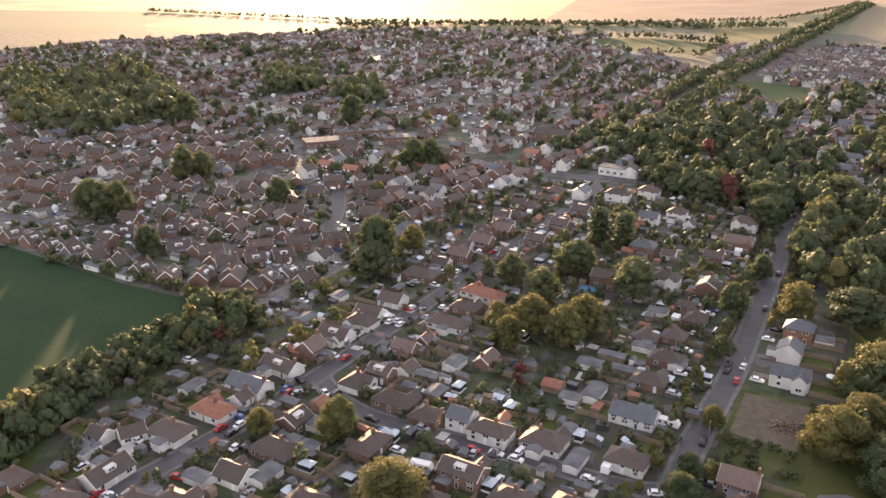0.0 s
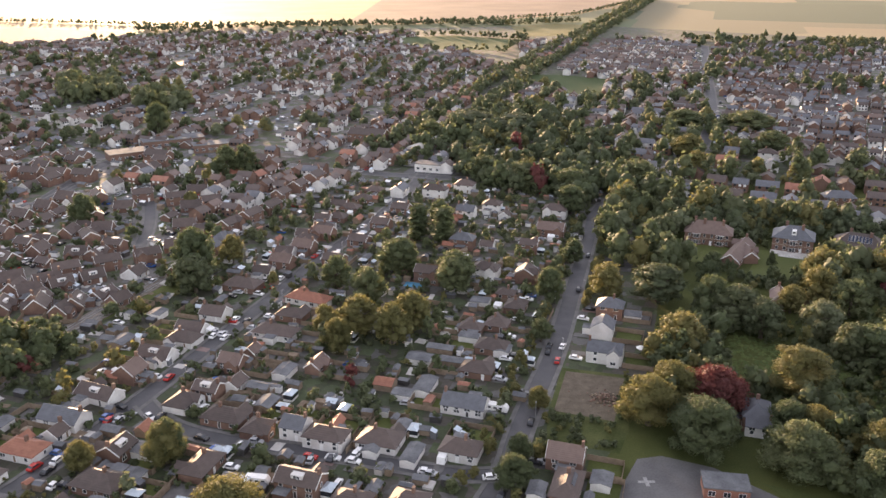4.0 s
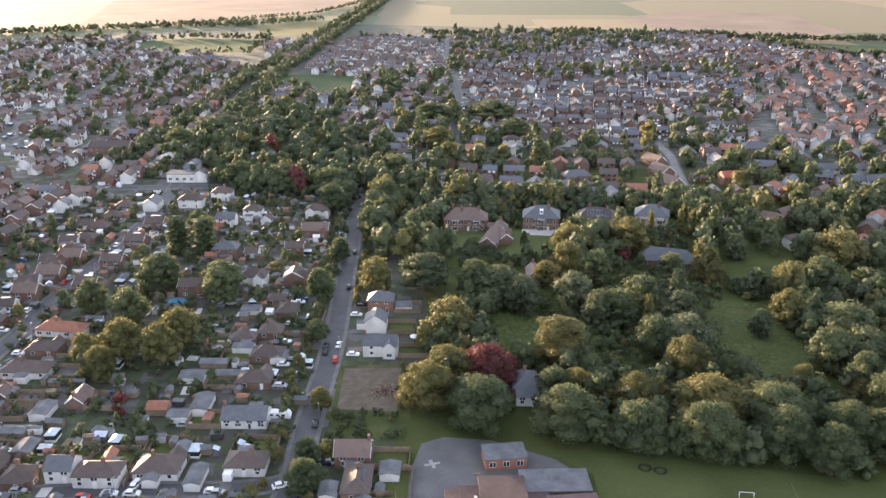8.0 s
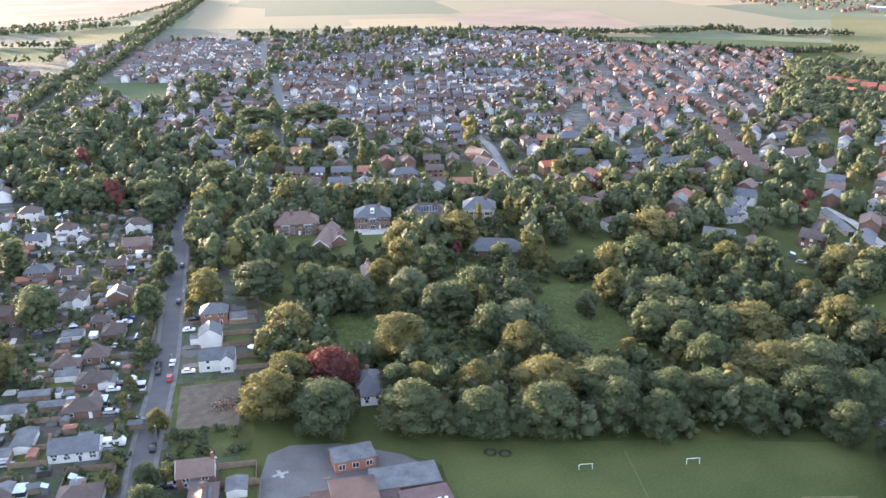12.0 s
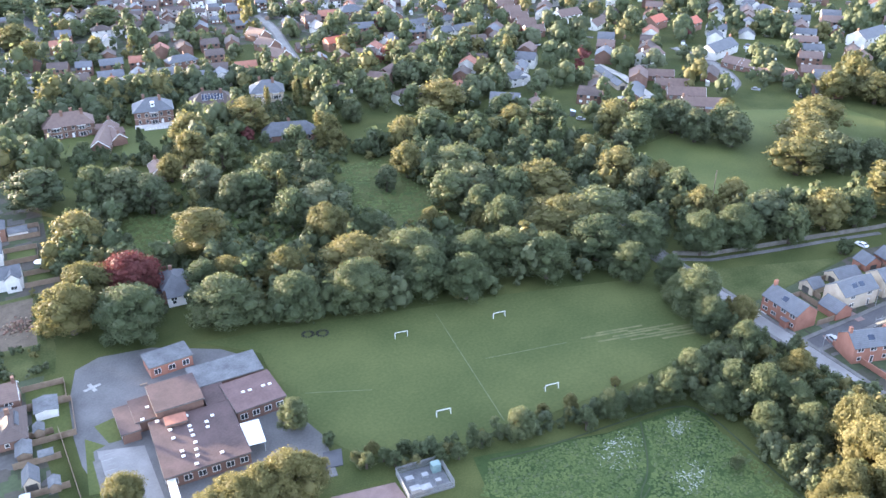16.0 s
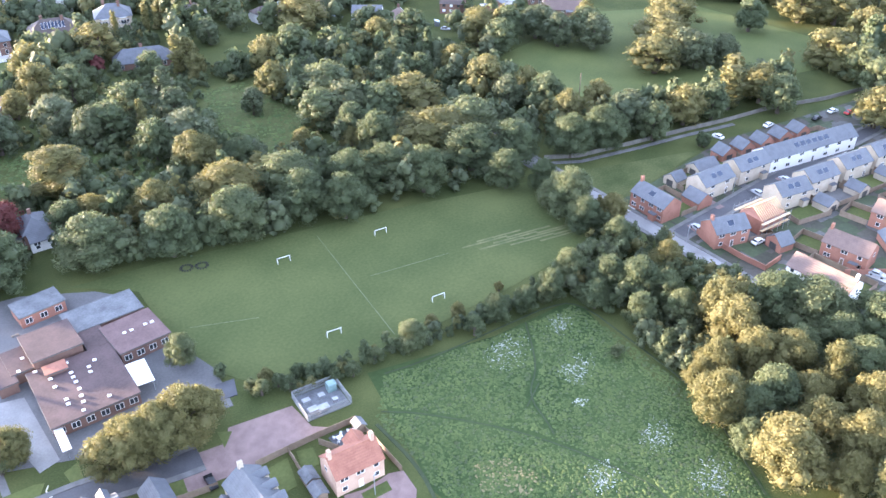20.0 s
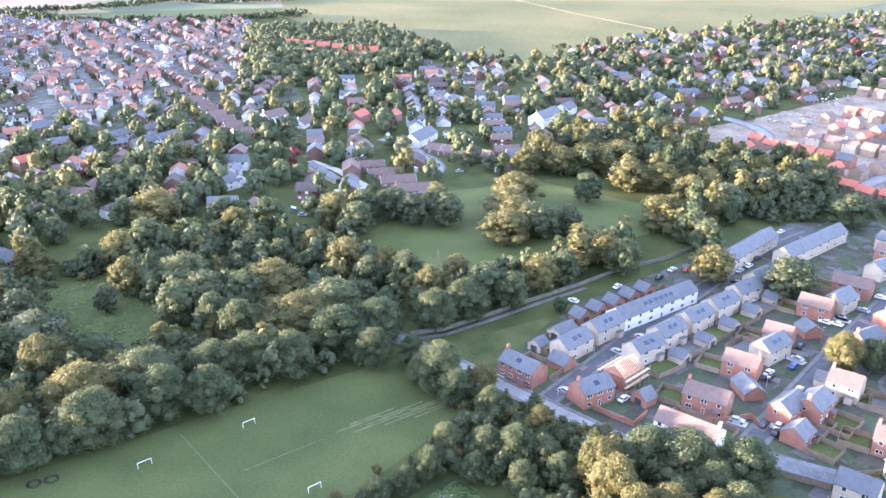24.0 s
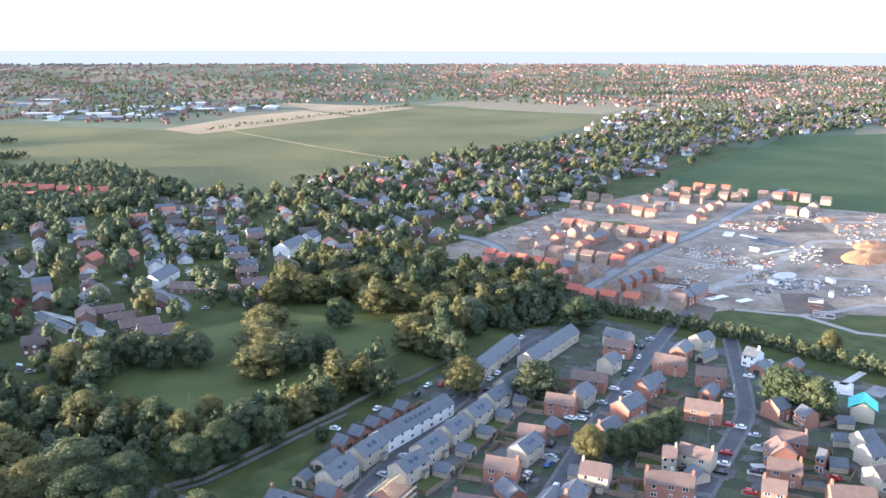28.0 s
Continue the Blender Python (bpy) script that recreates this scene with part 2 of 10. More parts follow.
METAL = shade("galvanised_metal", (0.24, 0.25, 0.26), (0.36, 0.37, 0.38), 0.8, 0.5, 6.0, 0.02, metal=0.3)
RUBBER = shade("black_rubber", (0.015, 0.015, 0.015), (0.03, 0.03, 0.03), 2.0, 0.8, 6.0, 0.0)
TEAL = shade("teal_scaffold_sheet", (0.02, 0.42, 0.4), (0.06, 0.58, 0.53), 0.6, 0.5, 3.0, 0.1)
WATER = shade("pool_water", (0.06, 0.26, 0.42), (0.1, 0.34, 0.52), 0.5, 0.08, 1.5, 0.03)
BARK = shade("grey_brown_bark", (0.06, 0.045, 0.035), (0.12, 0.095, 0.075), 1.0, 0.9, 6.0, 0.4)
LEAF = shade("summer_leaves", (0.058, 0.08, 0.037), (0.16, 0.172, 0.08), 0.07, 0.75, 1.5, 0.0, vary=0.4, island=0.25, third=(0.09, 0.114, 0.052), see=0.45)
# green foliage with warm evening sunlight tinted into its base colour
GOLDLEAF = shade("sunlight_tinted_leaves", (0.092, 0.098, 0.034), (0.2, 0.178, 0.066), 0.07, 0.75, 1.5, 0.0, vary=0.4, island=0.22, see=0.45)
DARKLEAF = shade("dark_evergreen_leaves", (0.048, 0.068, 0.034), (0.112, 0.126, 0.06), 0.07, 0.75, 1.5, 0.0, vary=0.4, island=0.2, see=0.35)
REDLEAF = shade("copper_beech_leaves", (0.07, 0.018, 0.018), (0.17, 0.045, 0.038), 0.1, 0.75, 1.5, 0.0, vary=0.2, island=0.22, see=0.35)
PALELEAF = shade("silvery_leaves", (0.075, 0.095, 0.05), (0.15, 0.165, 0.09), 0.08, 0.75, 1.5, 0.0, vary=0.2, island=0.22, see=0.35)
BLOSSOM = shade("dry_white_flower_heads", (0.24, 0.26, 0.22), (0.46, 0.47, 0.42), 0.5, 0.9, 4.0, 0.0)
CARPAINT = [shade("car_" + n, c, c, 1, 0.25, 1, 0.0) for n, c in (("white", (0.78, 0.78, 0.78)), ("silver", (0.42, 0.43, 0.45)), ("dark_grey", (0.05, 0.052, 0.06)), ("black", (0.015, 0.015, 0.018)), ("blue", (0.03, 0.09, 0.28)), ("red", (0.42, 0.03, 0.025)))]
CARNAMES = ["white", "silver", "dark grey", "black", "blue", "red"]


# ---- mesh tools ----
def mesh_of(name, verts, faces, mats, index=None):
    """A mesh from corner rows and face tuples."""
    me = bpy.data.meshes.new(name)
    me.from_pydata(verts, [], faces)
    for m in mats:
        me.materials.append(m)
    if index:
        me.polygons.foreach_set("material_index", index)
    me.update()
    return me


def quads_mesh(name, v, f, mats, index=None):
    """A big mesh of quads or triangles from numpy arrays."""
    me = bpy.data.meshes.new(name)
    n, k = f.shape
    me.vertices.add(len(v))
    me.vertices.foreach_set("co", v.astype(np.float32).ravel())
    me.loops.add(n * k)
    me.loops.foreach_set("vertex_index", f.astype(np.int32).ravel())
    me.polygons.add(n)
    me.polygons.foreach_set("loop_start", (np.arange(n) * k).astype(np.int32))
    for m in mats:
        me.materials.append(m)
    if index is not None:
        me.polygons.foreach_set("material_index", index.astype(np.int32))
    me.update(calc_edges=True)
    return me


def part(name, me, parent, m=None, label=""):
    ob = new(name, me)
    ob.parent = parent
    if m is not None:
        ob.matrix_basis = m
    if label:
        ob["label"] = label
    return ob


BOX = [(0, 3, 2, 1), (4, 5, 6, 7), (0, 1, 5, 4), (1, 2, 6, 5), (2, 3, 7, 6), (3, 0, 4, 7)]


def box_rows(x0, x1, y0, y1, z0, z1):
    return [(x0, y0, z0), (x1, y0, z0), (x1, y1, z0), (x0, y1, z0), (x0, y0, z1), (x1, y0, z1), (x1, y1, z1), (x0, y1, z1)]


def boxes_mesh(name, boxes, mats, index=None):
    v, f, ix = [], [], []
    for i, b in enumerate(boxes):
        k = len(v)
        v += box_rows(*b)
        f += [tuple(k + a for a in q) for q in BOX]
        ix += [index[i] if index else 0] * 6
    return mesh_of(name, v, f, mats, ix)


CACHE = {}


def cached(key, make):
    if key not in CACHE:
        CACHE[key] = make()
    return CACHE[key]


def inside(poly, x, y):
    hit, j = False, len(poly) - 1
    for i in range(len(poly)):
        (xi, yi), (xj, yj) = poly[i], poly[j]
        if (yi > y) != (yj > y) and x < (xj - xi) * (y - yi) / (yj - yi) + xi:
            hit = not hit
        j = i
    return hit


def rise(x, y):
    """The land lies flat round the town and rises a little far away."""
    r = math.hypot(x, y)
    s = min(1.0, max(0.0, (r - 3000) / 1850))
    return 42 * s * s * (3 - 2 * s)


# ---- ground ----
def make_ground():
    rings = [0, 60, 120, 200, 300, 420, 560, 740, 960, 1250, 1600, 2050, 2500, 3000, 3300, 3600, 3900, 4200, 4500, 4850]
    n = 96
    v, f = [(0, 0, 0)], []
    for r in rings[1:]:
        for k in range(n):
            a = 2 * math.pi * k / n
            x, y = r * math.cos(a), r * math.sin(a)
            v.append((x, y, rise(x, y)))
    for k in range(n):
        f.append((0, 1 + k, 1 + (k + 1) % n))
    for i in range(len(rings) - 2):
        for k in range(n):
            a, b = 1 + i * n + k, 1 + i * n + (k + 1) % n
            f.append((a, a + n, b + n, b))
    ix = [0 if max(math.hypot(v[q][0], v[q][1]) for q in p) < 1300 else 1 for p in f]
    tagged(new("ground", mesh_of("ground", v, f, [GRASS, FARLAND], ix)), "rough grass and farmland reaching to the horizon", "ground", kind="structure")


make_ground()


def sheet(name, poly, z, m, label, category, thick=0.0):
    """A flat piece of the setting with the outline poly."""
    n = len(poly)
    v = [(x, y, z + rise(x, y)) for x, y in poly] + [(x, y, z - 0.3 + rise(x, y)) for x, y in poly]
    a = sum(poly[i][0] * poly[(i + 1) % n][1] - poly[(i + 1) % n][0] * poly[i][1] for i in range(n))
    top = tuple(range(n)) if a > 0 else tuple(reversed(range(n)))
    f = [top] + [((i + 1) % n, i, n + i, n + (i + 1) % n) if a > 0 else (i, (i + 1) % n, n + (i + 1) % n, n + i) for i in range(n)]
    me = mesh_of(name, v, f, [m])
    return tagged(new(name, me), label, category, kind="structure")


def offset_line(line, d):
    out = []
    for i, (x, y) in enumerate(line):
        a, b = line[max(0, i - 1)], line[min(len(line) - 1, i + 1)]
        l = math.hypot(b[0] - a[0], b[1] - a[1])
        out.append((x + (b[1] - a[1]) / l * d, y - (b[0] - a[0]) / l * d))
    return out


def smooth_line(line, times=2):
    for _ in range(times):
        out = [line[0]]
        for (ax, ay), (bx, by) in zip(line, line[1:]):
            out += [(ax * .75 + bx * .25, ay * .75 + by * .25), (ax * .25 + bx * .75, ay * .25 + by * .75)]
        line = out + [line[-1]]
    return line


def strip(name, line, d0, d1, z0, z1, m):
    """A ribbon between two offsets of a line, with a top and sides."""
    p, q = offset_line(line, d0), offset_line(line, d1)
    v, f = [], []
    for (ax, ay), (bx, by) in zip(p, q):
        v += [(ax, ay, z0), (ax, ay, z1), (bx, by, z1), (bx, by, z0)]
    for i in range(len(p) - 1):
        k = i * 4
        for a, b in ((0, 1), (1, 2), (2, 3)):
            f.append((k + a, k + b, k + 4 + b, k + 4 + a))
    me = mesh_of(name, v, f, [m])
    bm = bmesh.new()
    bm.from_mesh(me)
    bmesh.ops.recalc_face_normals(bm, faces=bm.faces)
    bm.to_mesh(me)
    bm.free()
    return me


LEVEL = [0.06]


def road(name, width, line, m=None, walks=1.3, label="grey tarmac street with raised pavements"):
    """A road with a kerb and pavement along both sides."""
    LEVEL[0] += 0.004
    line = smooth_line(line)
    h = width / 2
    r = tagged(new(name, strip(name, line, -h, h, -0.2, LEVEL[0], m or TARMAC)), label, "road", kind="structure")
    for s in (-1, 1):
        if walks:
            part("pavement", strip("pavement", line, s * h, s * (h + walks), -0.2, LEVEL[0] + 0.09, PAVE), r)
            part("kerb", strip("kerb", line, s * (h - 0.14), s * (h + 0.004), -0.2, LEVEL[0] + 0.12, PAVE), r)
    return r


# ---- plots: lawn, fence, drive and parked car of a house ----
def panel_mesh(n, m, h=1.8):
    """A run of upright boards between posts, along x, n metres long."""
    def make():
        k = max(2, int(n / 0.9))
        v, f = [], []
        for i in range(k + 1):
            x = -n / 2 + n * i / k
            y = 0.03 if i % 2 else -0.03
            v += [(x, y - 0.04, -0.1), (x, y + 0.04, -0.1), (x, y + 0.04, h), (x, y - 0.04, h)]
        for i in range(k):
            a = i * 4
            for c, d in ((0, 3), (3, 2), (2, 1)):
                f.append((a + c, a + 4 + c, a + 4 + d, a + d))
        f += [(0, 1, 2, 3), (k * 4 + 3, k * 4 + 2, k * 4 + 1, k * 4)]
        return mesh_of("panel", v, f, [m])
    return cached(("panel", n, m.name, h), make)


def slab_mesh(name, a, b, m, h=0.3):
    return cached((name, a, b, m.name), lambda: boxes_mesh(name, [(-a / 2, a / 2, -b / 2, b / 2, -h, 0)], [m]))


def car_mesh(c, far=False):
    def make():
        prof = [(-2.15, 0.35), (-2.2, 0.7), (-2.0, 0.95), (-1.75, 1.05), (-1.35, 1.46), (0.35, 1.5), (1.05, 1.0), (1.95, 0.85), (2.15, 0.6), (2.1, 0.3)]
        v, f, ix = [], [], []
        for y, s in ((-0.86, 0), (-0.78, 1), (0.78, 1), (0.86, 0)):
            for x, z in prof:
                w = y * (0.8 if z > 1.2 else 1)
                v.append((x, w, z + (0.04 if s and z > 1.2 else 0)))
        n = len(prof)
        for j in range(3):
            for i in range(n - 1):
                f.append((j * n + i, j * n + n + i, j * n + n + i + 1, j * n + i + 1))
                ix.append(1 if i in (3, 5) else 0)
        f += [tuple(range(n)), tuple(3 * n + i for i in reversed(range(n)))]
        ix += [0, 0]
        if far:
            for side in (-1, 1):
                k = len(v)
                v += [(-1.5, -0.885 * side, 1.03), (0.85, -0.885 * side, 1.03), (0.3, -0.75 * side, 1.4), (-1.2, -0.75 * side, 1.4)]
                f.append((k, k + 1, k + 2, k + 3) if side > 0 else (k + 3, k + 2, k + 1, k))
                ix.append(1)
        return mesh_of("body", v, f, [CARPAINT[c], GLASS], ix)
    return cached(("car", c, far), make)


def side_glass():
    def make():
        q = [(-1.5, 1.03), (0.85, 1.03), (0.3, 1.4), (-1.2, 1.4)]
        v = [(x, -0.885 if z < 1.2 else -0.74, z) for x, z in q] + [(x, -0.8 if z < 1.2 else -0.66, z) for x, z in q]
        return mesh_of("side_window", v, [(0, 1, 2, 3), (7, 6, 5, 4), (0, 4, 5, 1), (2, 6, 7, 3), (1, 5, 6, 2), (3, 7, 4, 0)], [GLASS])
    return cached(("side_glass",), make)


def wheel_mesh():
    def make():
        bm = bmesh.new()
        bmesh.ops.create_cone(bm, cap_ends=True, segments=10, radius1=0.32, radius2=0.32, depth=0.22, matrix=pose(0, 0, 0, 90))
        me = bpy.data.meshes.new("wheel")
        bm.to_mesh(me)
        bm.free()
        me.materials.append(RUBBER)
        return me
    return cached(("wheel",), make)


def car(x, y, rot, c=None, z=0.1):
    rng = random.Random(int(x * 11 + y * 23))
    c = rng.choice((0, 0, 1, 1, 2, 3, 3, 4, 5)) if c is None else c
    base = tagged(new("car"), CARNAMES[c] + " hatchback car parked on the tarmac", "car", "parked cars")
    base.matrix_basis = pose(x, y, z, 0, 0, rot + rng.uniform(-4, 4))
    far = math.hypot(x, y) > 240
    part("body", car_mesh(c, far), base)
    if far:
        return base
    part("side_window", side_glass(), base)
    part("side_window", side_glass(), base, Matrix.Diagonal((1, -1, 1, 1)))
    for wx in (-1.35, 1.35):
        for wy in (-0.78, 0.78):
            part("wheel", wheel_mesh(), base, pose(wx, wy, 0.3))
    return base


def road_gap(x, y):
    best = 1e9
    for line in ROADLINES:
        for (ax, ay), (bx, by) in zip(line, line[1:]):
            ux, uy = bx - ax, by - ay
            t = max(0, min(1, ((x - ax) * ux + (y - ay) * uy) / (ux * ux + uy * uy + 1e-9)))
            best = min(best, (ax + ux * t - x) ** 2 + (ay + uy * t - y) ** 2)
    return math.sqrt(best)


ZSTEP = [0.03]


def plot(base, x, y, rot, L, W, style, rng):
    """The lawn and fence behind a house, its drive and often a car in front."""
    ca, sa = math.cos(radians(rot)), math.sin(radians(rot))

    def at(u, w):
        return x + u * ca - w * sa, y + u * sa + w * ca

    sides = sorted(((road_gap(*at(u, w)), u, w) for u, w in ((0, W / 2 + 4), (0, -W / 2 - 4), (L / 2 + 4, 0), (-L / 2 - 4, 0))), reverse=True)
    new_build = style.startswith("new") or style in ("creamtile", "whitetile")
    depth = 8.0 if new_build else 10.0
    _, u, w = sides[0]
    run = (L if w else W) + 1.0
    run = round(run)
    off = (W if w else L) / 2 + depth / 2 + 0.2
    gx, gy = at(math.copysign(off, u) if u else 0, math.copysign(off, w) if w else 0)
    turn = rot + (0 if w > 0 else 180 if w < 0 else -90 if u > 0 else 90)
    ZSTEP[0] += 0.0006
    if road_gap(gx, gy) > 7:
        green = rng.random()
        lawn = tagged(new("lawn", slab_mesh("lawn", run - 0.4, depth - 1.5, LAWN if green < 0.75 else PAVE)), "small back lawn behind a house" if green < 0.75 else "paved patio behind a house", "lawn" if green < 0.75 else "patio")
        lawn.matrix_basis = pose(gx, gy, 0.03 + ZSTEP[0], 0, 0, turn)
        fence = tagged(new("fence"), "weathered board fence round a back garden", "fence", "garden fences")
        fence.matrix_basis = pose(gx, gy, 0, 0, 0, turn)
        part("panel", panel_mesh(run, WOOD), fence, pose(0, depth / 2, 0))
        for s in (-1, 1):
            part("panel", panel_mesh(depth, WOOD), fence, pose(s * run / 2, 0, 0, 0, 0, 90))
    g, u, w = sides[-1]
    if g < 14:
        side = rng.choice((-1, 1))
        along_it = side * ((L if w else W) / 2 - 1.4)
        off = (W if w else L) / 2 + 3.0
        dx, dy = at(math.copysign(off, u) if u else along_it, math.copysign(off, w) if w else along_it)
        turn = rot + (90 if w else 0)
        ZSTEP[0] += 0.0006
        m = rng.choice((PAVE, TARMAC, REDPAVE, CONCRETE))
        drive = tagged(new("driveway", slab_mesh("driveway", 5.6, 2.8, m)), "short paved drive in front of a house", "driveway")
        drive.matrix_basis = pose(dx, dy, 0.06 + ZSTEP[0], 0, 0, turn)
        if rng.random() < 0.55:
            car(dx, dy, turn, None, 0.09 + ZSTEP[0])


# ---- houses ----


def inset_panel(name, w, h, bars, mats, depth=0.05, t=0.09, lights=1):
    """A framed panel facing -y, in one connected mesh: frame, mullions, sunk panes."""
    xs = [-w / 2]
    for i in range(lights):
        x0 = -w / 2 + w * i / lights
        xs += [x0 + t, x0 + w / lights - t / (1 if i == lights - 1 else 2) * (1 if i == lights - 1 else 0.6)]
    xs.append(w / 2)
    xs = sorted(set(round(x, 3) for x in xs))
    zs = [0, t, h - t, h]
    v = [(x, -depth, z) for z in zs for x in xs]
    n = len(xs)
    f, ix = [], []
    for j in range(3):
        for i in range(n - 1):
            pane = j == 1 and i % 2 == 1
            q = (j * n + i, j * n + i + 1, (j + 1) * n + i + 1, (j + 1) * n + i)
            if not pane:
                f.append(q)
                ix.append(0)
            else:
                k = len(v)
                v += [(v[c][0], -depth * 0.35, v[c][2]) for c in q]
                f.append((k, k + 1, k + 2, k + 3))
                ix.append(1)
                for e in range(4):
                    f.append((q[e], q[(e + 1) % 4], k + (e + 1) % 4, k + e))
                    ix.append(0)
    ring = [j * n + i for j, i in [(0, i) for i in range(n)] + [(1, n - 1), (2, n - 1)] + [(3, i) for i in range(n - 1, -1, -1)] + [(2, 0), (1, 0)]]
    k = len(v)
    v += [(v[c][0], 0.0, v[c][2]) for c in ring]
    for e in range(len(ring)):
        g = (e + 1) % len(ring)
        f.append((ring[g], ring[e], k + e, k + g))
        ix.append(0)
    return mesh_of(name, v, f, mats, ix)


def window_mesh(w, h):
    return cached(("window", w, h), lambda: inset_panel("window", w, h, 0, [WHITE, GLASS], lights=1 if w < 1.7 else 2))


def door_mesh(c):
    m = (WHITE, BLACKWOOD, WOOD)[c]
    return cached(("door", c), lambda: inset_panel("door", 1.0, 2.1, 0, [WHITE, m], 0.07, 0.1))


def wall_mesh(L, W, eaves, ridge, hip, m):
    def make():
        l, w = L / 2, W / 2
        v = [(-l, -w, -0.4), (l, -w, -0.4), (l, w, -0.4), (-l, w, -0.4), (-l, -w, eaves), (l, -w, eaves), (l, w, eaves), (-l, w, eaves)]
        f = [(0, 1, 5, 4), (2, 3, 7, 6)]
        if hip:
            f += [(1, 2, 6, 5), (3, 0, 4, 7), (4, 5, 6, 7)]
        else:
            v += [(l, 0, ridge - 0.1), (-l, 0, ridge - 0.1)]
            f += [(1, 2, 6, 8, 5), (3, 0, 4, 9, 7), (4, 5, 8, 9), (8, 6, 7, 9)]
        return mesh_of("wall", v, f, [m])
    return cached(("wall", L, W, eaves, ridge, hip, m.name), make)


def roof_mesh(L, W, eaves, ridge, hip, m, over=0.35):
    def make():
        l, w = L / 2 + (over if hip else 0.18), W / 2 + over
        d = (ridge - eaves) / (W / 2) * over
        lo, t = eaves - d, 0.16
        k = min(W / 2, L / 2 - 0.3) if hip else 0
        top = [(-l, -w, lo), (l, -w, lo), (l, w, lo), (-l, w, lo), (l - k * l / (L / 2), 0, ridge), (-l + k * l / (L / 2), 0, ridge)]
        v = [(x, y, z + t) for x, y, z in top] + [(x, y, z) for x, y, z in top]
        f = [(0, 1, 4, 5), (2, 3, 5, 4), (1, 0, 6, 7), (3, 2, 8, 9), (7, 6, 11, 10), (9, 8, 10, 11)]
        if hip:
            f += [(1, 2, 4), (3, 0, 5), (2, 1, 7, 8), (0, 3, 9, 6), (8, 7, 10), (6, 9, 11)]
        else:
            f += [(1, 7, 10, 4), (4, 10, 8, 2), (6, 0, 5, 11), (11, 5, 3, 9)]
        return mesh_of("roof", v, f, [m])
    return cached(("roof", L, W, eaves, ridge, hip, m.name, over), make)


def barge_mesh(W, eaves, ridge, over=0.35):
    """The white boards along one gable's slopes, at x = 0 facing +x."""
    def make():
        w = W / 2 + over
        d = (ridge - eaves) / (W / 2) * over
        v, f = [], []
        for s in (-1, 1):
            k = len(v)
            for x in (-0.02, 0.05):
                v += [(x, s * w, eaves - d - 0.2), (x, s * w, eaves - d + 0.22), (x, 0, ridge + 0.22), (x, 0, ridge - 0.22)]
            f += [(k, k + 1, k + 2, k + 3), (k + 7, k + 6, k + 5, k + 4), (k + 1, k + 5, k + 6, k + 2), (k, k + 3, k + 7, k + 4), (k, k + 4, k + 5, k + 1)]
        return mesh_of("bargeboard", v, f, [WHITE])
    return cached(("barge", W, eaves, ridge), make)


def chimney_mesh(m, h=1.5):
    return cached(("chimney", m.name, h), lambda: boxes_mesh("chimney", [(-0.35, 0.35, -0.5, 0.5, -1.4, h)], [m]))


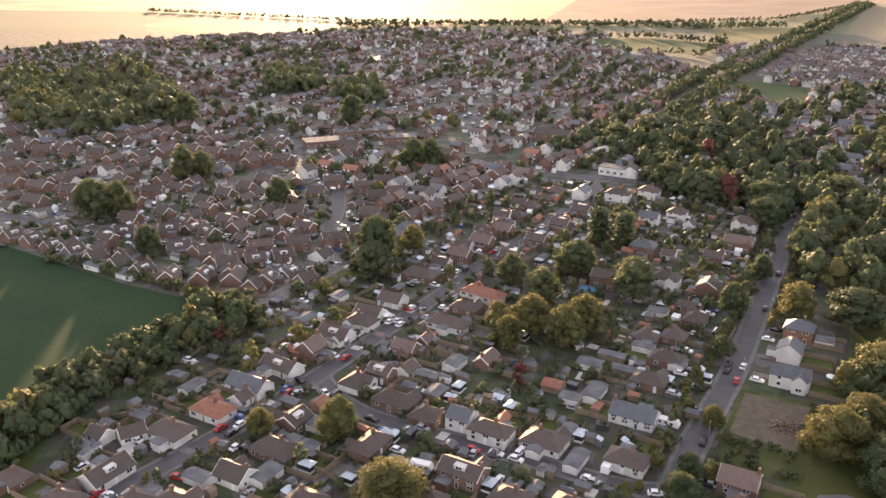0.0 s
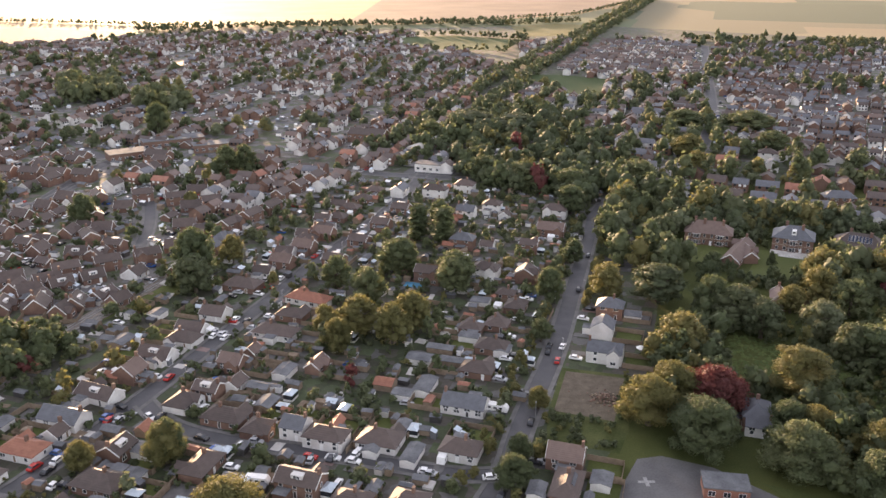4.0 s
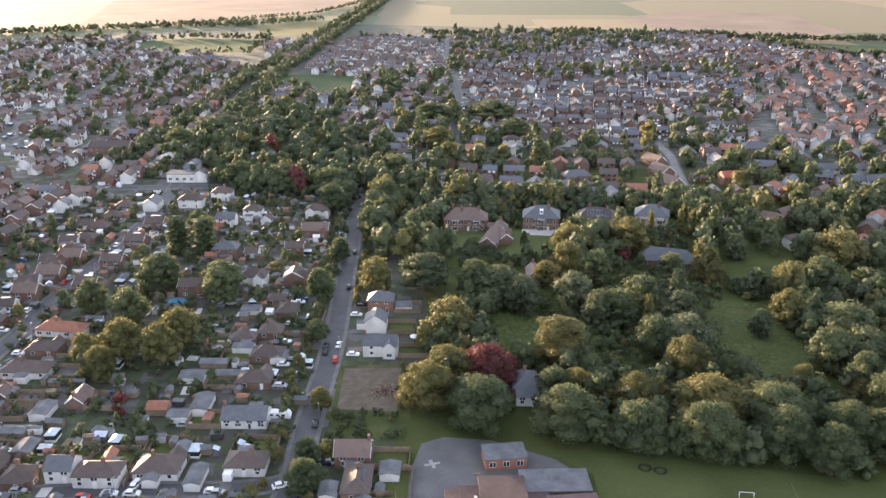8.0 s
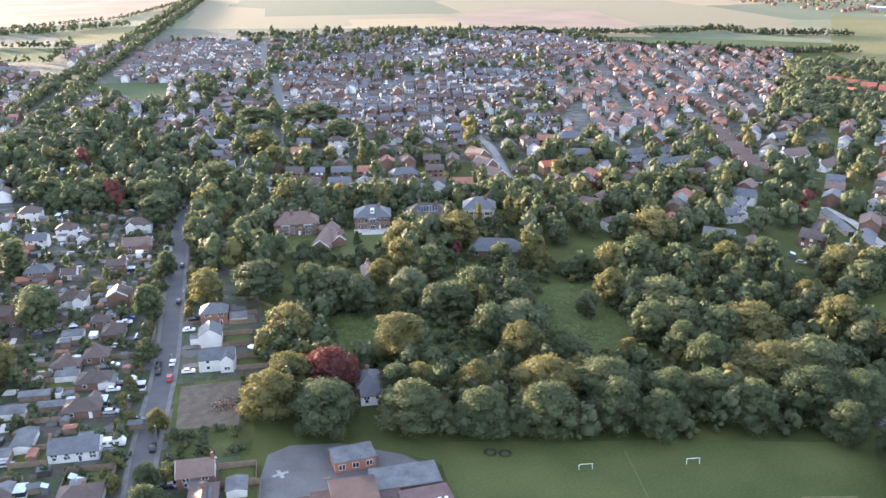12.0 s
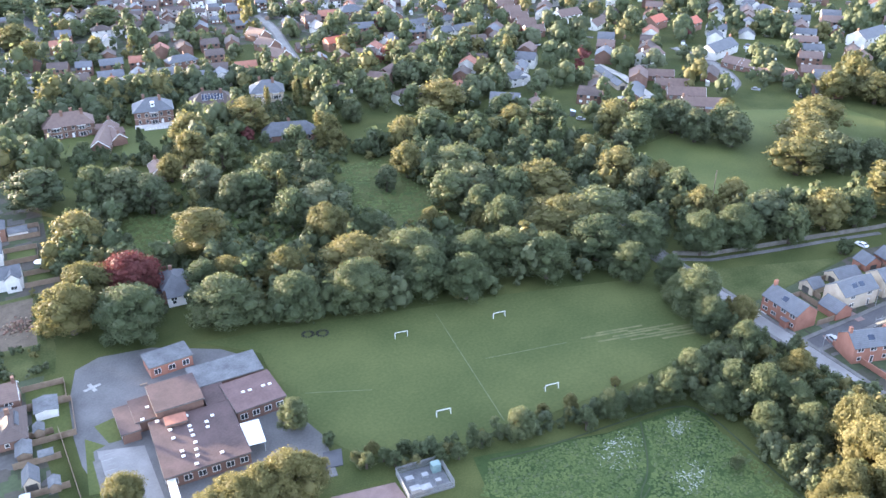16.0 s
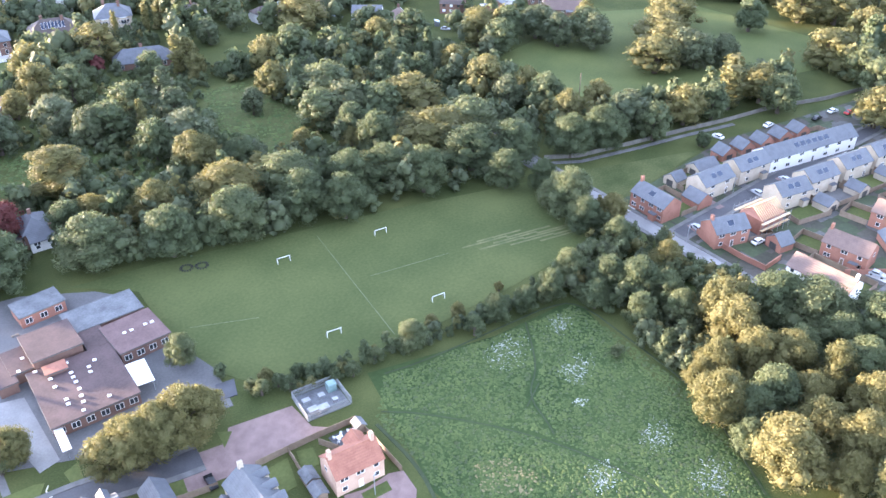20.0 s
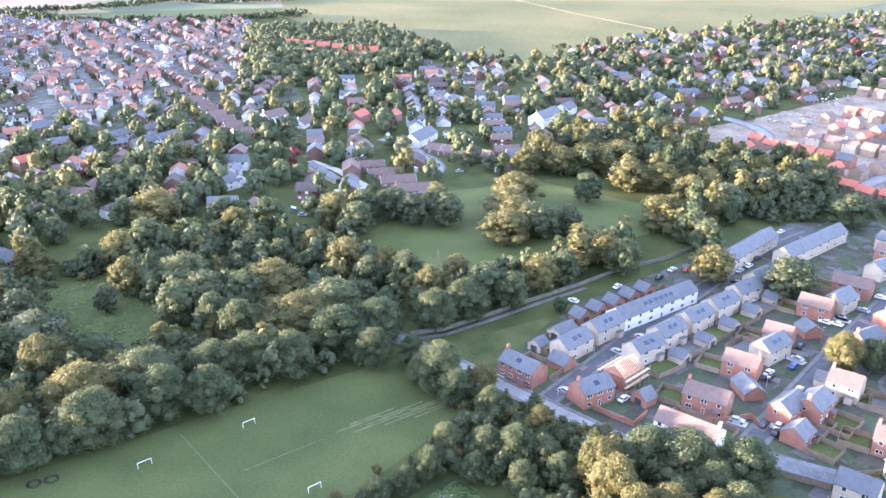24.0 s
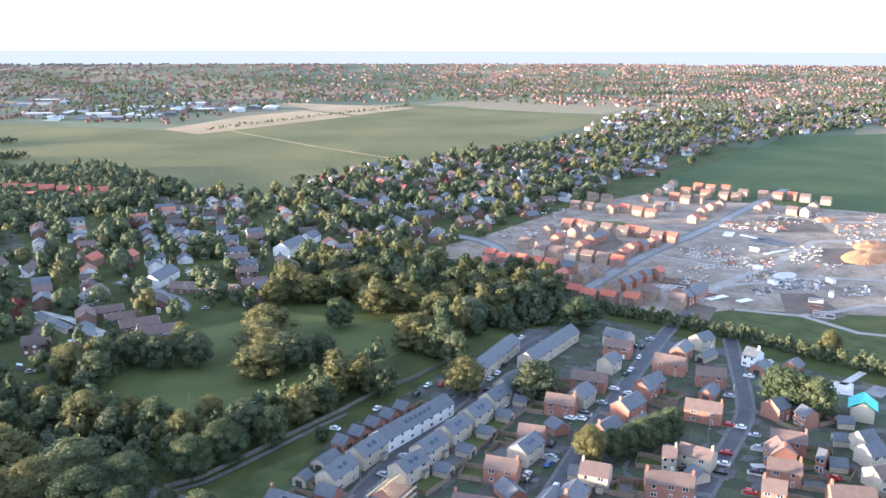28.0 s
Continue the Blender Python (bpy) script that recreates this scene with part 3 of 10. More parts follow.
STYLES = {
    # walls, roof, eaves, rise, hip, storeys, barge, chimney, label
    "bung": (RENDER_WHITE, BROWNTILE, 2.7, 2.6, True, 1, False, True, "white rendered bungalow with a brown hipped tiled roof"),
    "bungbrick": (OLDBRICK, BROWNTILE, 2.7, 2.6, True, 1, False, True, "brown brick bungalow with a hipped tiled roof"),
    "bunggable": (RENDER_WHITE, BROWNTILE, 2.7, 3.0, False, 1, True, True, "white bungalow with a brown gabled roof and white bargeboards"),
    "bungred": (RENDER_WHITE, REDTILE, 2.8, 2.4, True, 1, False, True, "white bungalow with a terracotta hipped roof"),
    "brickgable": (OLDBRICK, MAUVETILE, 4.0, 3.2, False, 2, True, True, "brick house with a red-brown gabled roof"),
    "chalet": (OLDBRICK, BROWNTILE, 2.7, 3.6, False, 1, True, True, "low brick chalet bungalow with a steep brown roof and white bargeboards"),
    "semi": (OLDBRICK, BROWNTILE, 4.9, 2.5, False, 2, True, True, "brick semi-detached houses with brown tiles and white bargeboards"),
    "semiwhite": (RENDER_WHITE, BROWNTILE, 4.9, 2.6, True, 2, False, True, "white two-storey house with a brown hipped roof"),
    "slatewhite": (RENDER_WHITE, SLATE, 4.6, 2.8, False, 2, False, True, "white house with a grey slate roof"),
    "slatehip": (OLDBRICK, SLATE, 5.2, 3.0, True, 2, False, True, "brick house with a hipped slate roof"),
    "newbrick": (BRICK, SLATE, 5.0, 3.0, False, 2, False, False, "new orange brick house with a grey slate gabled roof"),
    "newtile": (BRICK, MAUVETILE, 5.0, 3.0, False, 2, False, True, "new orange brick house with a pinkish-brown tiled roof"),
    "newcream": (CREAM, SLATE, 5.0, 3.0, False, 2, False, False, "new cream stone house with a grey slate roof"),
    "creamtile": (CREAM, MAUVETILE, 5.0, 2.6, False, 2, False, True, "new cream house with a brown tiled roof and chimney"),
    "newwhite": (NEWWHITE, SLATE, 5.0, 3.0, False, 2, False, False, "white rendered terrace with a grey slate roof"),
    "whitetile": (NEWWHITE, MAUVETILE, 5.0, 2.8, False, 2, False, True, "white rendered house with a pinkish tiled roof"),
    "garagecream": (CREAM, SLATE, 2.4, 1.8, False, 0, False, False, "cream brick garage with a slate roof"),
    "garagebrick": (BRICK, SLATE, 2.5, 2.2, False, 0, False, False, "orange brick garage with a slate roof"),
    "redroof": (BROWNBRICK, BRIGHTTILE, 5.0, 2.8, False, 2, False, False, "new brick house with a bright red tiled roof"),
    "creamred": (BUFFBRICK, BRIGHTTILE, 5.0, 2.8, False, 2, False, False, "new buff brick house with a bright red tiled roof"),
    "browntop": (BUFFBRICK, MAUVETILE, 5.0, 2.8, False, 2, False, False, "new buff brick house with a brown tiled roof"),
    "pink": (PINKWALL, REDTILE, 5.0, 3.2, False, 2, False, True, "pinkish rendered semi-detached houses with a terracotta roof"),
    "shed": (WOOD, FLATROOF, 2.0, 0.7, False, 0, False, False, "weathered wooden garden shed with a felt roof"),
    "shedred": (WOOD, REDTILE, 2.2, 1.2, False, 0, False, False, "wooden shed with a red roof"),
    "outhouse": (RENDER_WHITE, FLATROOF, 2.3, 0.5, False, 0, False, False, "white outbuilding with a grey felt roof"),
}
FOOTPRINTS = []
FOOT_CELLS = {"n": 0}


def blocked(x, y, extra):
    """Whether a spot lies within a house or closer to it than extra."""
    for a, b, r in FOOTPRINTS[FOOT_CELLS["n"]:]:
        FOOT_CELLS.setdefault((a // 40, b // 40), []).append((a, b, r))
    FOOT_CELLS["n"] = len(FOOTPRINTS)
    i, j = x // 40, y // 40
    for p in (i - 1, i, i + 1):
        for q in (j - 1, j, j + 1):
            for a, b, r in FOOT_CELLS.get((p, q), ()):
                if (x - a) ** 2 + (y - b) ** 2 < (r + extra) ** 2:
                    return True
    return False


def house(x, y, rot, L, W, style, solar=0, group="", chimneys=None, eaves=None, name=None, garden=True):
    """A house whose ridge runs along its own x axis, turned by rot degrees."""
    wallm, roofm, ev, up, hip, storeys, barge, stack, label = STYLES[style]
    ev = eaves or ev
    old = not (style.startswith("new") or style in ("creamtile", "whitetile", "redroof", "creamred", "browntop"))
    if old and storeys and y > 130 and math.hypot(x, y) < 470:
        L, W, ev = L * 0.88, W * 0.86, ev * 0.94
    L, W = max(2.0, round(L * 2) / 2), max(1.6, round(W * 2) / 2)
    up = up * min(1.25, max(0.6, W / 8.5)) if storeys else up
    up = round(up, 1)
    ridge = ev + up
    base = new(name or ("shed" if "shed" in style else "outhouse" if style == "outhouse" else "garage" if "garage" in style else "bungalow" if "bung" in style else "chalet" if style == "chalet" else "villa" if style in ("slatehip", "semiwhite") else "house"))
    base.matrix_basis = pose(x, y, 0, 0, 0, rot)
    kind = "shed" if "shed" in style else "outbuilding" if style == "outhouse" else "garage" if "garage" in style else "house"
    tagged(base, label, kind, group)
    part("wall", wall_mesh(L, W, ev, ridge, hip, wallm), base)
    part("roof", roof_mesh(L, W, ev, ridge, hip, roofm), base)
    FOOTPRINTS.append((x, y, max(L, W) / 2))
    rng = random.Random(int(x * 13 + y * 7))
    if barge:
        b = barge_mesh(W, ev, ridge)
        part("bargeboard", b, base, pose(L / 2 + 0.18, 0, 0))
        part("bargeboard", b, base, pose(-L / 2 - 0.18, 0, 0, 0, 0, 180))
    if stack if chimneys is None else chimneys:
        c = chimney_mesh(wallm if wallm is not RENDER_WHITE else OLDBRICK)
        part("chimney", c, base, pose(rng.choice((-1, 1)) * (L / 2 - 0.5 if not hip else L * 0.12), 0.0, ridge))
    far = math.hypot(x, y) > 235
    for s in range(storeys):
        z = 0.9 + s * 2.6
        if z + 1.2 > ev + 0.1:
            z = ev - 1.3
        if s == 0 and storeys > 1 and math.hypot(x, y) > 480:
            continue
        n = min(5, max(2, int(L / 3.2))) if not far else 2 if L < 15 else min(7, int(L / 3.4))
        if math.hypot(x, y) > 700 and s == 0:
            continue
        for side in (0, 1):
            if far and (x * math.sin(radians(rot)) - y * math.cos(radians(rot))) * (1 - 2 * side) > 0:
                continue
            for i in range(n):
                u = (i + 0.5) / n * L - L / 2
                if s == 0 and i == (n // 2 if n > 2 else 1) and side == 0:
                    part("door", door_mesh(rng.choice((0, 1, 2))), base, pose(u, -W / 2 - 0.004, 0.0))
                    continue
                w = rng.choice(((1.2, 1.2), (1.8, 1.2)))
                part("window", window_mesh(*w), base, pose(u if side == 0 else -u, (-W / 2 - 0.004) * (1 if side == 0 else -1), z, 0, 0, 180 * side))
        if L > 6 and not far and s == storeys - 1:
            for side in (1, -1):
                if rng.random() < 0.7:
                    part("window", window_mesh(1.0, 1.1), base, pose(side * (L / 2 + 0.004), rng.uniform(-W / 5, W / 5), z, 0, 0, 90 * side))
    if storeys == 0 and "garage" in style:
        part("garage_door", cached(("gdoor",), lambda: boxes_mesh("garage_door", [(-1.2, 1.2, -0.05, 0, 0, 2.1), (-1.2, 1.2, -0.07, 0, 0.66, 0.72), (-1.2, 1.2, -0.07, 0, 1.36, 1.42)], [BLACKWOOD])), base, pose(-L / 2 - 0.004, 0, 0, 0, 0, -90), "dark panelled garage door")
    if storeys and math.hypot(x, y) < 420 and L > 7:
        side = rng.choice((-1, 1))
        if old and rng.random() < 0.75:
            w2, d2, r2 = 4.0, 1.6, ev + min(up * 0.75, 1.7)
            m = pose(rng.choice((-1, 1)) * (L / 2 - 2.6), side * (W / 2 + d2 / 2 - 1.2), 0, 0, 0, 90)
            bay = part("bay_wall", wall_mesh(d2 + 2.4, w2, ev, r2, False, wallm), base, m)
            part("bay_roof", roof_mesh(d2 + 2.4, w2, ev, r2, False, roofm, 0.25), base, m @ pose(0, 0, 0.01))
            part("window", window_mesh(1.8, 1.2), bay, pose(side * (d2 / 2 + 1.204), 0, 0.9, 0, 0, 90 * side))
        if old and rng.random() < 0.5:
            u = rng.uniform(-L / 4, L / 4)
            part("extension", cached(("ext", wallm.name), lambda: boxes_mesh("extension", [(-1.9, 1.9, -1.6, 1.6, -0.3, 2.5)], [wallm])), base, pose(u, -side * (W / 2 + 1.59), 0))
            part("extension_roof", cached(("extroof",), lambda: boxes_mesh("extension_roof", [(-2.05, 2.05, -1.75, 1.6, 2.5, 2.66)], [FLATROOF])), base, pose(u, -side * (W / 2 + 1.59), 0, 0, 0, 0 if side > 0 else 180))
        if old and storeys == 1 and not hip and rng.random() < 0.5 or style == "semi" and ev < 4.5:
            dorm = part("dormer", cached(("dormer",), lambda: boxes_mesh("dormer", [(-1.6, 1.6, -0.6, 1.8, -0.6, 1.2)], [RENDER_WHITE])), base, pose(0, -W / 4, ev + up * 0.35), "white flat-roofed dormer")
            part("window", window_mesh(1.8, 1.0), dorm, pose(0, -0.604, 0.1))
        if not old and rng.random() < 0.6 and math.hypot(x, y) < 340:
            part("porch", cached(("porch", wallm.name), lambda: boxes_mesh("porch", [(-1.1, 1.1, -0.7, 0.7, -0.2, 2.3)], [wallm])), base, pose(L / 4, side * (W / 2 + 0.69), 0))
            part("porch_roof", cached(("porchroof",), lambda: boxes_mesh("porch_roof", [(-1.25, 1.25, -0.85, 0.85, 2.3, 2.45)], [SLATE])), base, pose(L / 4, side * (W / 2 + 0.69), 0))
    if garden and storeys and math.hypot(x, y) < 335:
        plot(base, x, y, rot, L, W, style, rng)
    slope = math.degrees(math.atan2(up, W / 2))
    for k in range(solar):
        u = (k - (solar - 1) / 2) * 2.6
        part("solar_panel", cached(("solar",), lambda: boxes_mesh("solar_panel", [(-1.0, 1.0, -0.85, 0.85, 0, 0.06), (-0.95, 0.95, -0.8, 0.8, 0.06, 0.075)], [METAL, PANEL], [0, 1])), base,
             pose(u, -W / 4, ev + up / 2 + 0.2, slope, 0, 0), "dark blue solar panel")
    return base


def grand_villa(x, y, rot, L, W, wallm, roofm, ev, columns, chimneys, bays, terrace, panels, label):
    """A large old villa: hipped roof, rows of white windows, gabled or white bays, chimneys and a terrace."""
    g = tagged(new("grand_villa"), label, "villa", "villas")
    g.matrix_basis = pose(x, y, 0, 0, 0, rot)
    FOOTPRINTS.append((x, y, L / 2))
    up = 4.2
    part("wall", wall_mesh(L, W, ev, ev + up, True, wallm), g)
    part("roof", roof_mesh(L, W, ev, ev + up, True, roofm, 0.5), g)
    for z in ([0.8, 3.8] if ev > 5 else [0.8]):
        for i in range(columns):
            u = (i + 0.5) / columns * (L - 1) - (L - 1) / 2
            if bays and any(abs(u - q) < 1.9 for q in ([-L / 4, L / 4] if bays == 2 else [0])):
                continue
            for s in (0, 1):
                part("window", window_mesh(1.2, 1.7) if columns < 6 else window_mesh(1.0, 1.6), g, pose(u * (1 - 2 * s), (-W / 2 - 0.004) * (1 - 2 * s), z, 0, 0, 180 * s))
        for s in (-1, 1):
            for w in (-W / 4, W / 4):
                part("window", window_mesh(1.2, 1.7), g, pose(s * (L / 2 + 0.004), w, z, 0, 0, 90 * s))
    part("cornice", boxes_mesh("cornice", [(-L / 2 - 0.12, L / 2 + 0.12, -W / 2 - 0.12, W / 2 + 0.12, ev - 0.42, ev - 0.16)], [WHITE]), g)
    if ev > 5:
        part("string_course", boxes_mesh("string_course", [(-L / 2 - 0.05, L / 2 + 0.05, -W / 2 - 0.05, W / 2 + 0.05, 3.1, 3.26)], [CREAM]), g)
    for q in ([-L / 4, L / 4] if bays == 2 else [0.0] * bays):
        top = ev - 0.5 if ev > 5 else 2.9
        m = pose(q, -W / 2, 0)
        cant = [(-2.0, 0.1), (-1.3, -1.1), (1.3, -1.1), (2.0, 0.1)]
        bay = part("bay_wall", mesh_of("bay_wall", [(x, y, -0.3) for x, y in cant] + [(x, y, top) for x, y in cant], [(0, 1, 5, 4), (1, 2, 6, 5), (2, 3, 7, 6), (3, 0, 4, 7), (4, 5, 6, 7)], [wallm]), g, m)
        lead = [(x * 1.08, y * 1.12 - 0.02) for x, y in cant]
        part("bay_roof", mesh_of("bay_roof", [(x, y, top - 0.05) for x, y in lead] + [(x, y, top + 0.16) for x, y in lead] + [(-1.2, 0.1, top + 0.7), (1.2, 0.1, top + 0.7)], [(0, 1, 5, 4), (1, 2, 6, 5), (2, 3, 7, 6), (3, 0, 4, 7), (0, 3, 2, 1), (4, 5, 8), (5, 6, 9, 8), (6, 7, 9), (7, 4, 8, 9)], [WHITE, roofm], [0, 0, 0, 0, 0, 1, 1, 1, 1]), g, m)
        for z in ([0.6, 3.6] if ev > 5 else [0.6]):
            part("window", window_mesh(2.3, 1.9), bay, pose(0, -1.105, z))
            for e in (-1, 1):
                part("window", window_mesh(1.0, 1.9), bay, pose(e * 1.655, -0.502, z, 0, 0, e * 59.7))
    part("door", door_mesh(0), g, pose(L * 0.06 if bays != 1 else L * 0.2, -W / 2 - 0.006, 0))
    for k in range(chimneys):
        part("chimney", cached(("tallstack", wallm.name), lambda: boxes_mesh("chimney", [(-0.6, 0.6, -0.45, 0.45, -2.6, 1.7), (-0.7, 0.7, -0.55, 0.55, 1.704, 1.9), (-0.4, -0.15, -0.15, 0.15, 1.9, 2.3), (0.15, 0.4, -0.15, 0.15, 1.9, 2.3)], [OLDBRICK])), g, pose((k + 0.5) / chimneys * L * 0.8 - L * 0.4, (-1 if k % 2 else 1) * W * 0.12, ev + up - 0.7))
    if terrace:
        part("terrace", boxes_mesh("terrace", [(-L * 0.52, L * 0.52, -W / 2 - 4.5, -W / 2, -0.3, 0.35), (-L * 0.3, L * 0.3, -W / 2 - 7.5, -W / 2 - 4.504, -0.3, 0.2)], [CONCRETE]), g, None, "white stone terrace")
        for k in range(9):
            part("baluster", cached(("baluster",), lambda: boxes_mesh("baluster", [(-0.14, 0.14, -0.14, 0.14, 0.2, 1.0)], [WHITE])), g, pose(-L * 0.29 + k * L * 0.0725, -W / 2 - 7.3, 0))
        dorm = part("dormer", boxes_mesh("dormer", [(-0.9, 0.9, -1.6, 1.6, -0.6, 1.3)], [WHITE]), g, pose(0, -W * 0.28, ev + 1.9))
        part("window", window_mesh(1.2, 1.0), dorm, pose(0, -1.604, 0.1))
    slope = math.degrees(math.atan2(up, W / 2))
    for k in range(panels):
        part("solar_panel", cached(("tallpanel",), lambda: boxes_mesh("solar_panel", [(-0.5, 0.5, -1.8, 1.8, 0, 0.06), (-0.45, 0.45, -1.75, 1.75, 0.06, 0.075)], [WHITE, PANEL], [0, 1])), g, pose((k - (panels - 1) / 2) * 1.4, -W * 0.26, ev + up * 0.5 + 0.25, slope, 0, 0), "dark solar panel on the roof")
    return g


# ---- trees ----
ICO = []


def ico():
    if not ICO:
        bm = bmesh.new()
        bmesh.ops.create_icosphere(bm, subdivisions=1, radius=1)
        ICO.append(np.array([v.co[:] for v in bm.verts]))
        ICO.append(np.array([[v.index for v in f.verts] for f in bm.faces]))
        bm.free()
    return ICO


def crown(seed, R, H, z0, lobes, leaf, per, shape="round"):
    """Leaf clumps (quads) over many lobes, and the dark cores of the lobes as quads folded from triangles."""
    rs = np.random.RandomState(seed)
    cen, rad = [], []
    for i in range(lobes):
        u = (i + 0.5) / lobes
        if shape == "column":
            h, w = u, 0.55 + 0.45 * math.sin(math.pi * min(1, u * 1.1 + 0.08))
            rr = R * rs.uniform(0.5, 0.7)
        elif shape == "cone":
            h, w = u, 1.0 - 0.9 * u
            rr = R * (0.5 - 0.3 * u)
        else:
            h = rs.uniform(0, 1) ** 0.8
            w = math.sqrt(max(0.03, 1 - (2 * h - 0.75) ** 2 / 1.7))
            rr = R * rs.uniform(0.17, 0.36) * (1.0 if lobes > 40 else 1.3)
        a = i * 2.399 + rs.uniform(-0.5, 0.5)
        d = max(0, R * w - rr) * (rs.uniform(0.5, 1.18) if shape == "round" else rs.uniform(0.5, 1))
        cen.append((d * math.cos(a), d * math.sin(a), z0 + rr * 0.6 + h * (H - rr * 1.5)))
        rad.append(rr)
    cen, rad = np.array(cen), np.array(rad)
    vs, fs, k = [], [], 0
    n = np.repeat(np.arange(lobes), per)
    dirs = rs.normal(size=(len(n), 3))
    dirs[:, 2] += 0.25
    dirs /= np.linalg.norm(dirs, axis=1)[:, None]
    p = cen[n] + dirs * (rad[n] * rs.uniform(0.78, 1.36, len(n)))[:, None]
    gap = np.linalg.norm(p[:, None, :] - cen[None], axis=2) / rad[None]
    keep = (gap > 0.8).all(1)
    p, nrm = p[keep], dirs[keep] + rs.normal(size=(keep.sum(), 3)) * 0.55
    nrm /= np.linalg.norm(nrm, axis=1)[:, None]
    t = np.cross(nrm, rs.normal(size=nrm.shape))
    t /= np.linalg.norm(t, axis=1)[:, None]
    b = np.cross(nrm, t)
    s = leaf * rs.uniform(0.55, 1.25, len(p))[:, None]
    q = rs.uniform(0.55, 1.2, (4, len(p), 1))
    if per > 100:
        corners = np.stack([p + t * s * 1.3 * q[0], p + b * s * q[1] - t * s * 0.4, p - b * s * q[3] - t * s * 0.4 + nrm * s * 0.3], 1)
        fs.append(np.arange(len(p) * 3).reshape(-1, 3)[:, [0, 1, 2, 0]])
    else:
        corners = np.stack([p + t * s * q[0], p + b * s * q[1], p - t * s * q[2], p - b * s * q[3] + nrm * s * 0.35], 1)
        fs.append(np.arange(len(p) * 4).reshape(-1, 4))
    vs.append(corners.reshape(-1, 3))
    k = corners.shape[0] * corners.shape[1]
    iv, jf = ico()
    big = 0.76
    if per <= 50:
        jf = jf[iv[jf].mean(1)[:, 2] > -0.35]
        big = 0.95
    for c, r in zip(cen, rad):
        vs.append(c + iv * r * big * rs.uniform(0.9, 1.1, (len(iv), 1)))
        fs.append(np.concatenate([jf, jf[:, :1]], 1) + k)
        k += len(iv)
    return np.concatenate(vs), np.concatenate(fs)


def tri_split(v, f):
    """Quads to triangles; folded quads become one triangle."""
    fold = f[:, 0] == f[:, 3]
    a = f[~fold]
    return v, np.concatenate([a[:, [0, 1, 2]], a[:, [0, 2, 3]], f[fold][:, :3]])


def trunk_mesh(h, r, seed, spread):
    """A tapered trunk that forks into limbs reaching into the crown."""
    rs = random.Random(seed)
    v, f = [], []

    def limb(a, b, r0, r1, n=6):
        a, b = Vector(a), Vector(b)
        d = (b - a).normalized()
        s = d.orthogonal().normalized()
        u = d.cross(s)
        k = len(v)
        for p, r in ((a, r0), (b, r1)):
            for i in range(n):
                w = 2 * math.pi * i / n
                v.append(tuple(p + (s * math.cos(w) + u * math.sin(w)) * r))
        for i in range(n):
            f.append((k + i, k + (i + 1) % n, k + n + (i + 1) % n, k + n + i))

    limb((0, 0, -0.3), (0, 0, h * 0.35), r * 1.3, r * 0.9)
    limb((0, 0, h * 0.35), (0.1 * spread, 0, h * 0.8), r * 0.9, r * 0.3)
    for i in range(5):
        a = i * 1.26 + rs.uniform(-0.3, 0.3)
        limb((0, 0, h * (0.28 + 0.06 * i)), (spread * 0.6 * math.cos(a), spread * 0.6 * math.sin(a), h * (0.5 + 0.07 * i)), r * 0.5, r * 0.12, 5)
    return mesh_of("trunk", v, f, [BARK])


# prototypes: radius, height, foot of the crown, lobes, clump size, clumps a lobe, shape
KINDS = {
    "broad": (5.0, 10.4, 0.8, 64, 0.19, 260, "round"),
    "tall": (4.0, 12.8, 1.2, 56, 0.18, 240, "round"),
    "small": (2.4, 4.8, 0.5, 14, 0.2, 150, "round"),
    "column": (1.7, 13.0, 0.8, 14, 0.3, 170, "column"),
    "cone": (2.6, 10.0, 0.6, 16, 0.34, 60, "cone"),
}
LEAVES = {"green": LEAF, "gold": GOLDLEAF, "dark": DARKLEAF, "red": REDLEAF, "pale": PALELEAF}
LOOKS = {"green": "green-leaved", "gold": "sunlight-tinted", "dark": "dark green", "red": "copper-red", "pale": "silvery green"}
FORMS = {"broad": "broad spreading", "tall": "tall", "small": "small bushy", "column": "slender columnar", "cone": "conical"}


def proto(kind, colour, k, lean=False):
    def make():
        R, H, z0, lobes, leaf, per, shape = KINDS[kind]
        if lean:
            leaf, per = leaf * 1.35, max(52, per // 4)
        v, f = tri_split(*crown(hash_of(kind, colour, k), R, H, z0, lobes, leaf, per, shape))
        return quads_mesh("crown", v, f, [LEAVES[colour]]), trunk_mesh(H, 0.25 + R * 0.04, k, R)
    return cached(("tree", kind, colour, k, lean), make)


def hash_of(kind, colour, k):
    return sum(map(ord, kind + colour)) * 7 + k * 101


def tree(x, y, kind="broad", colour="green", size=1.0, high=None, k=None):
    rng = random.Random(int(x * 31 + y * 17))
    c, t = proto(kind, colour, rng.randrange(3) if k is None else k, math.hypot(x, y) > 265)
    base = new("tree" if kind != "small" else "bush")
    base.matrix_basis = pose(x, y, 0, 0, 0, rng.uniform(0, 360)) @ Matrix.Diagonal((size * rng.uniform(0.92, 1.1), size * rng.uniform(0.92, 1.1), high or size, 1))
    tagged(base, FORMS[kind] + " " + LOOKS[colour] + (" tree in evening light" if kind != "small" else " bush growing on grass"), "tree" if kind != "small" else "bush", "trees" if kind != "small" else "bushes")
    part("trunk", t, base)
    part("crown", c, base)
    return base


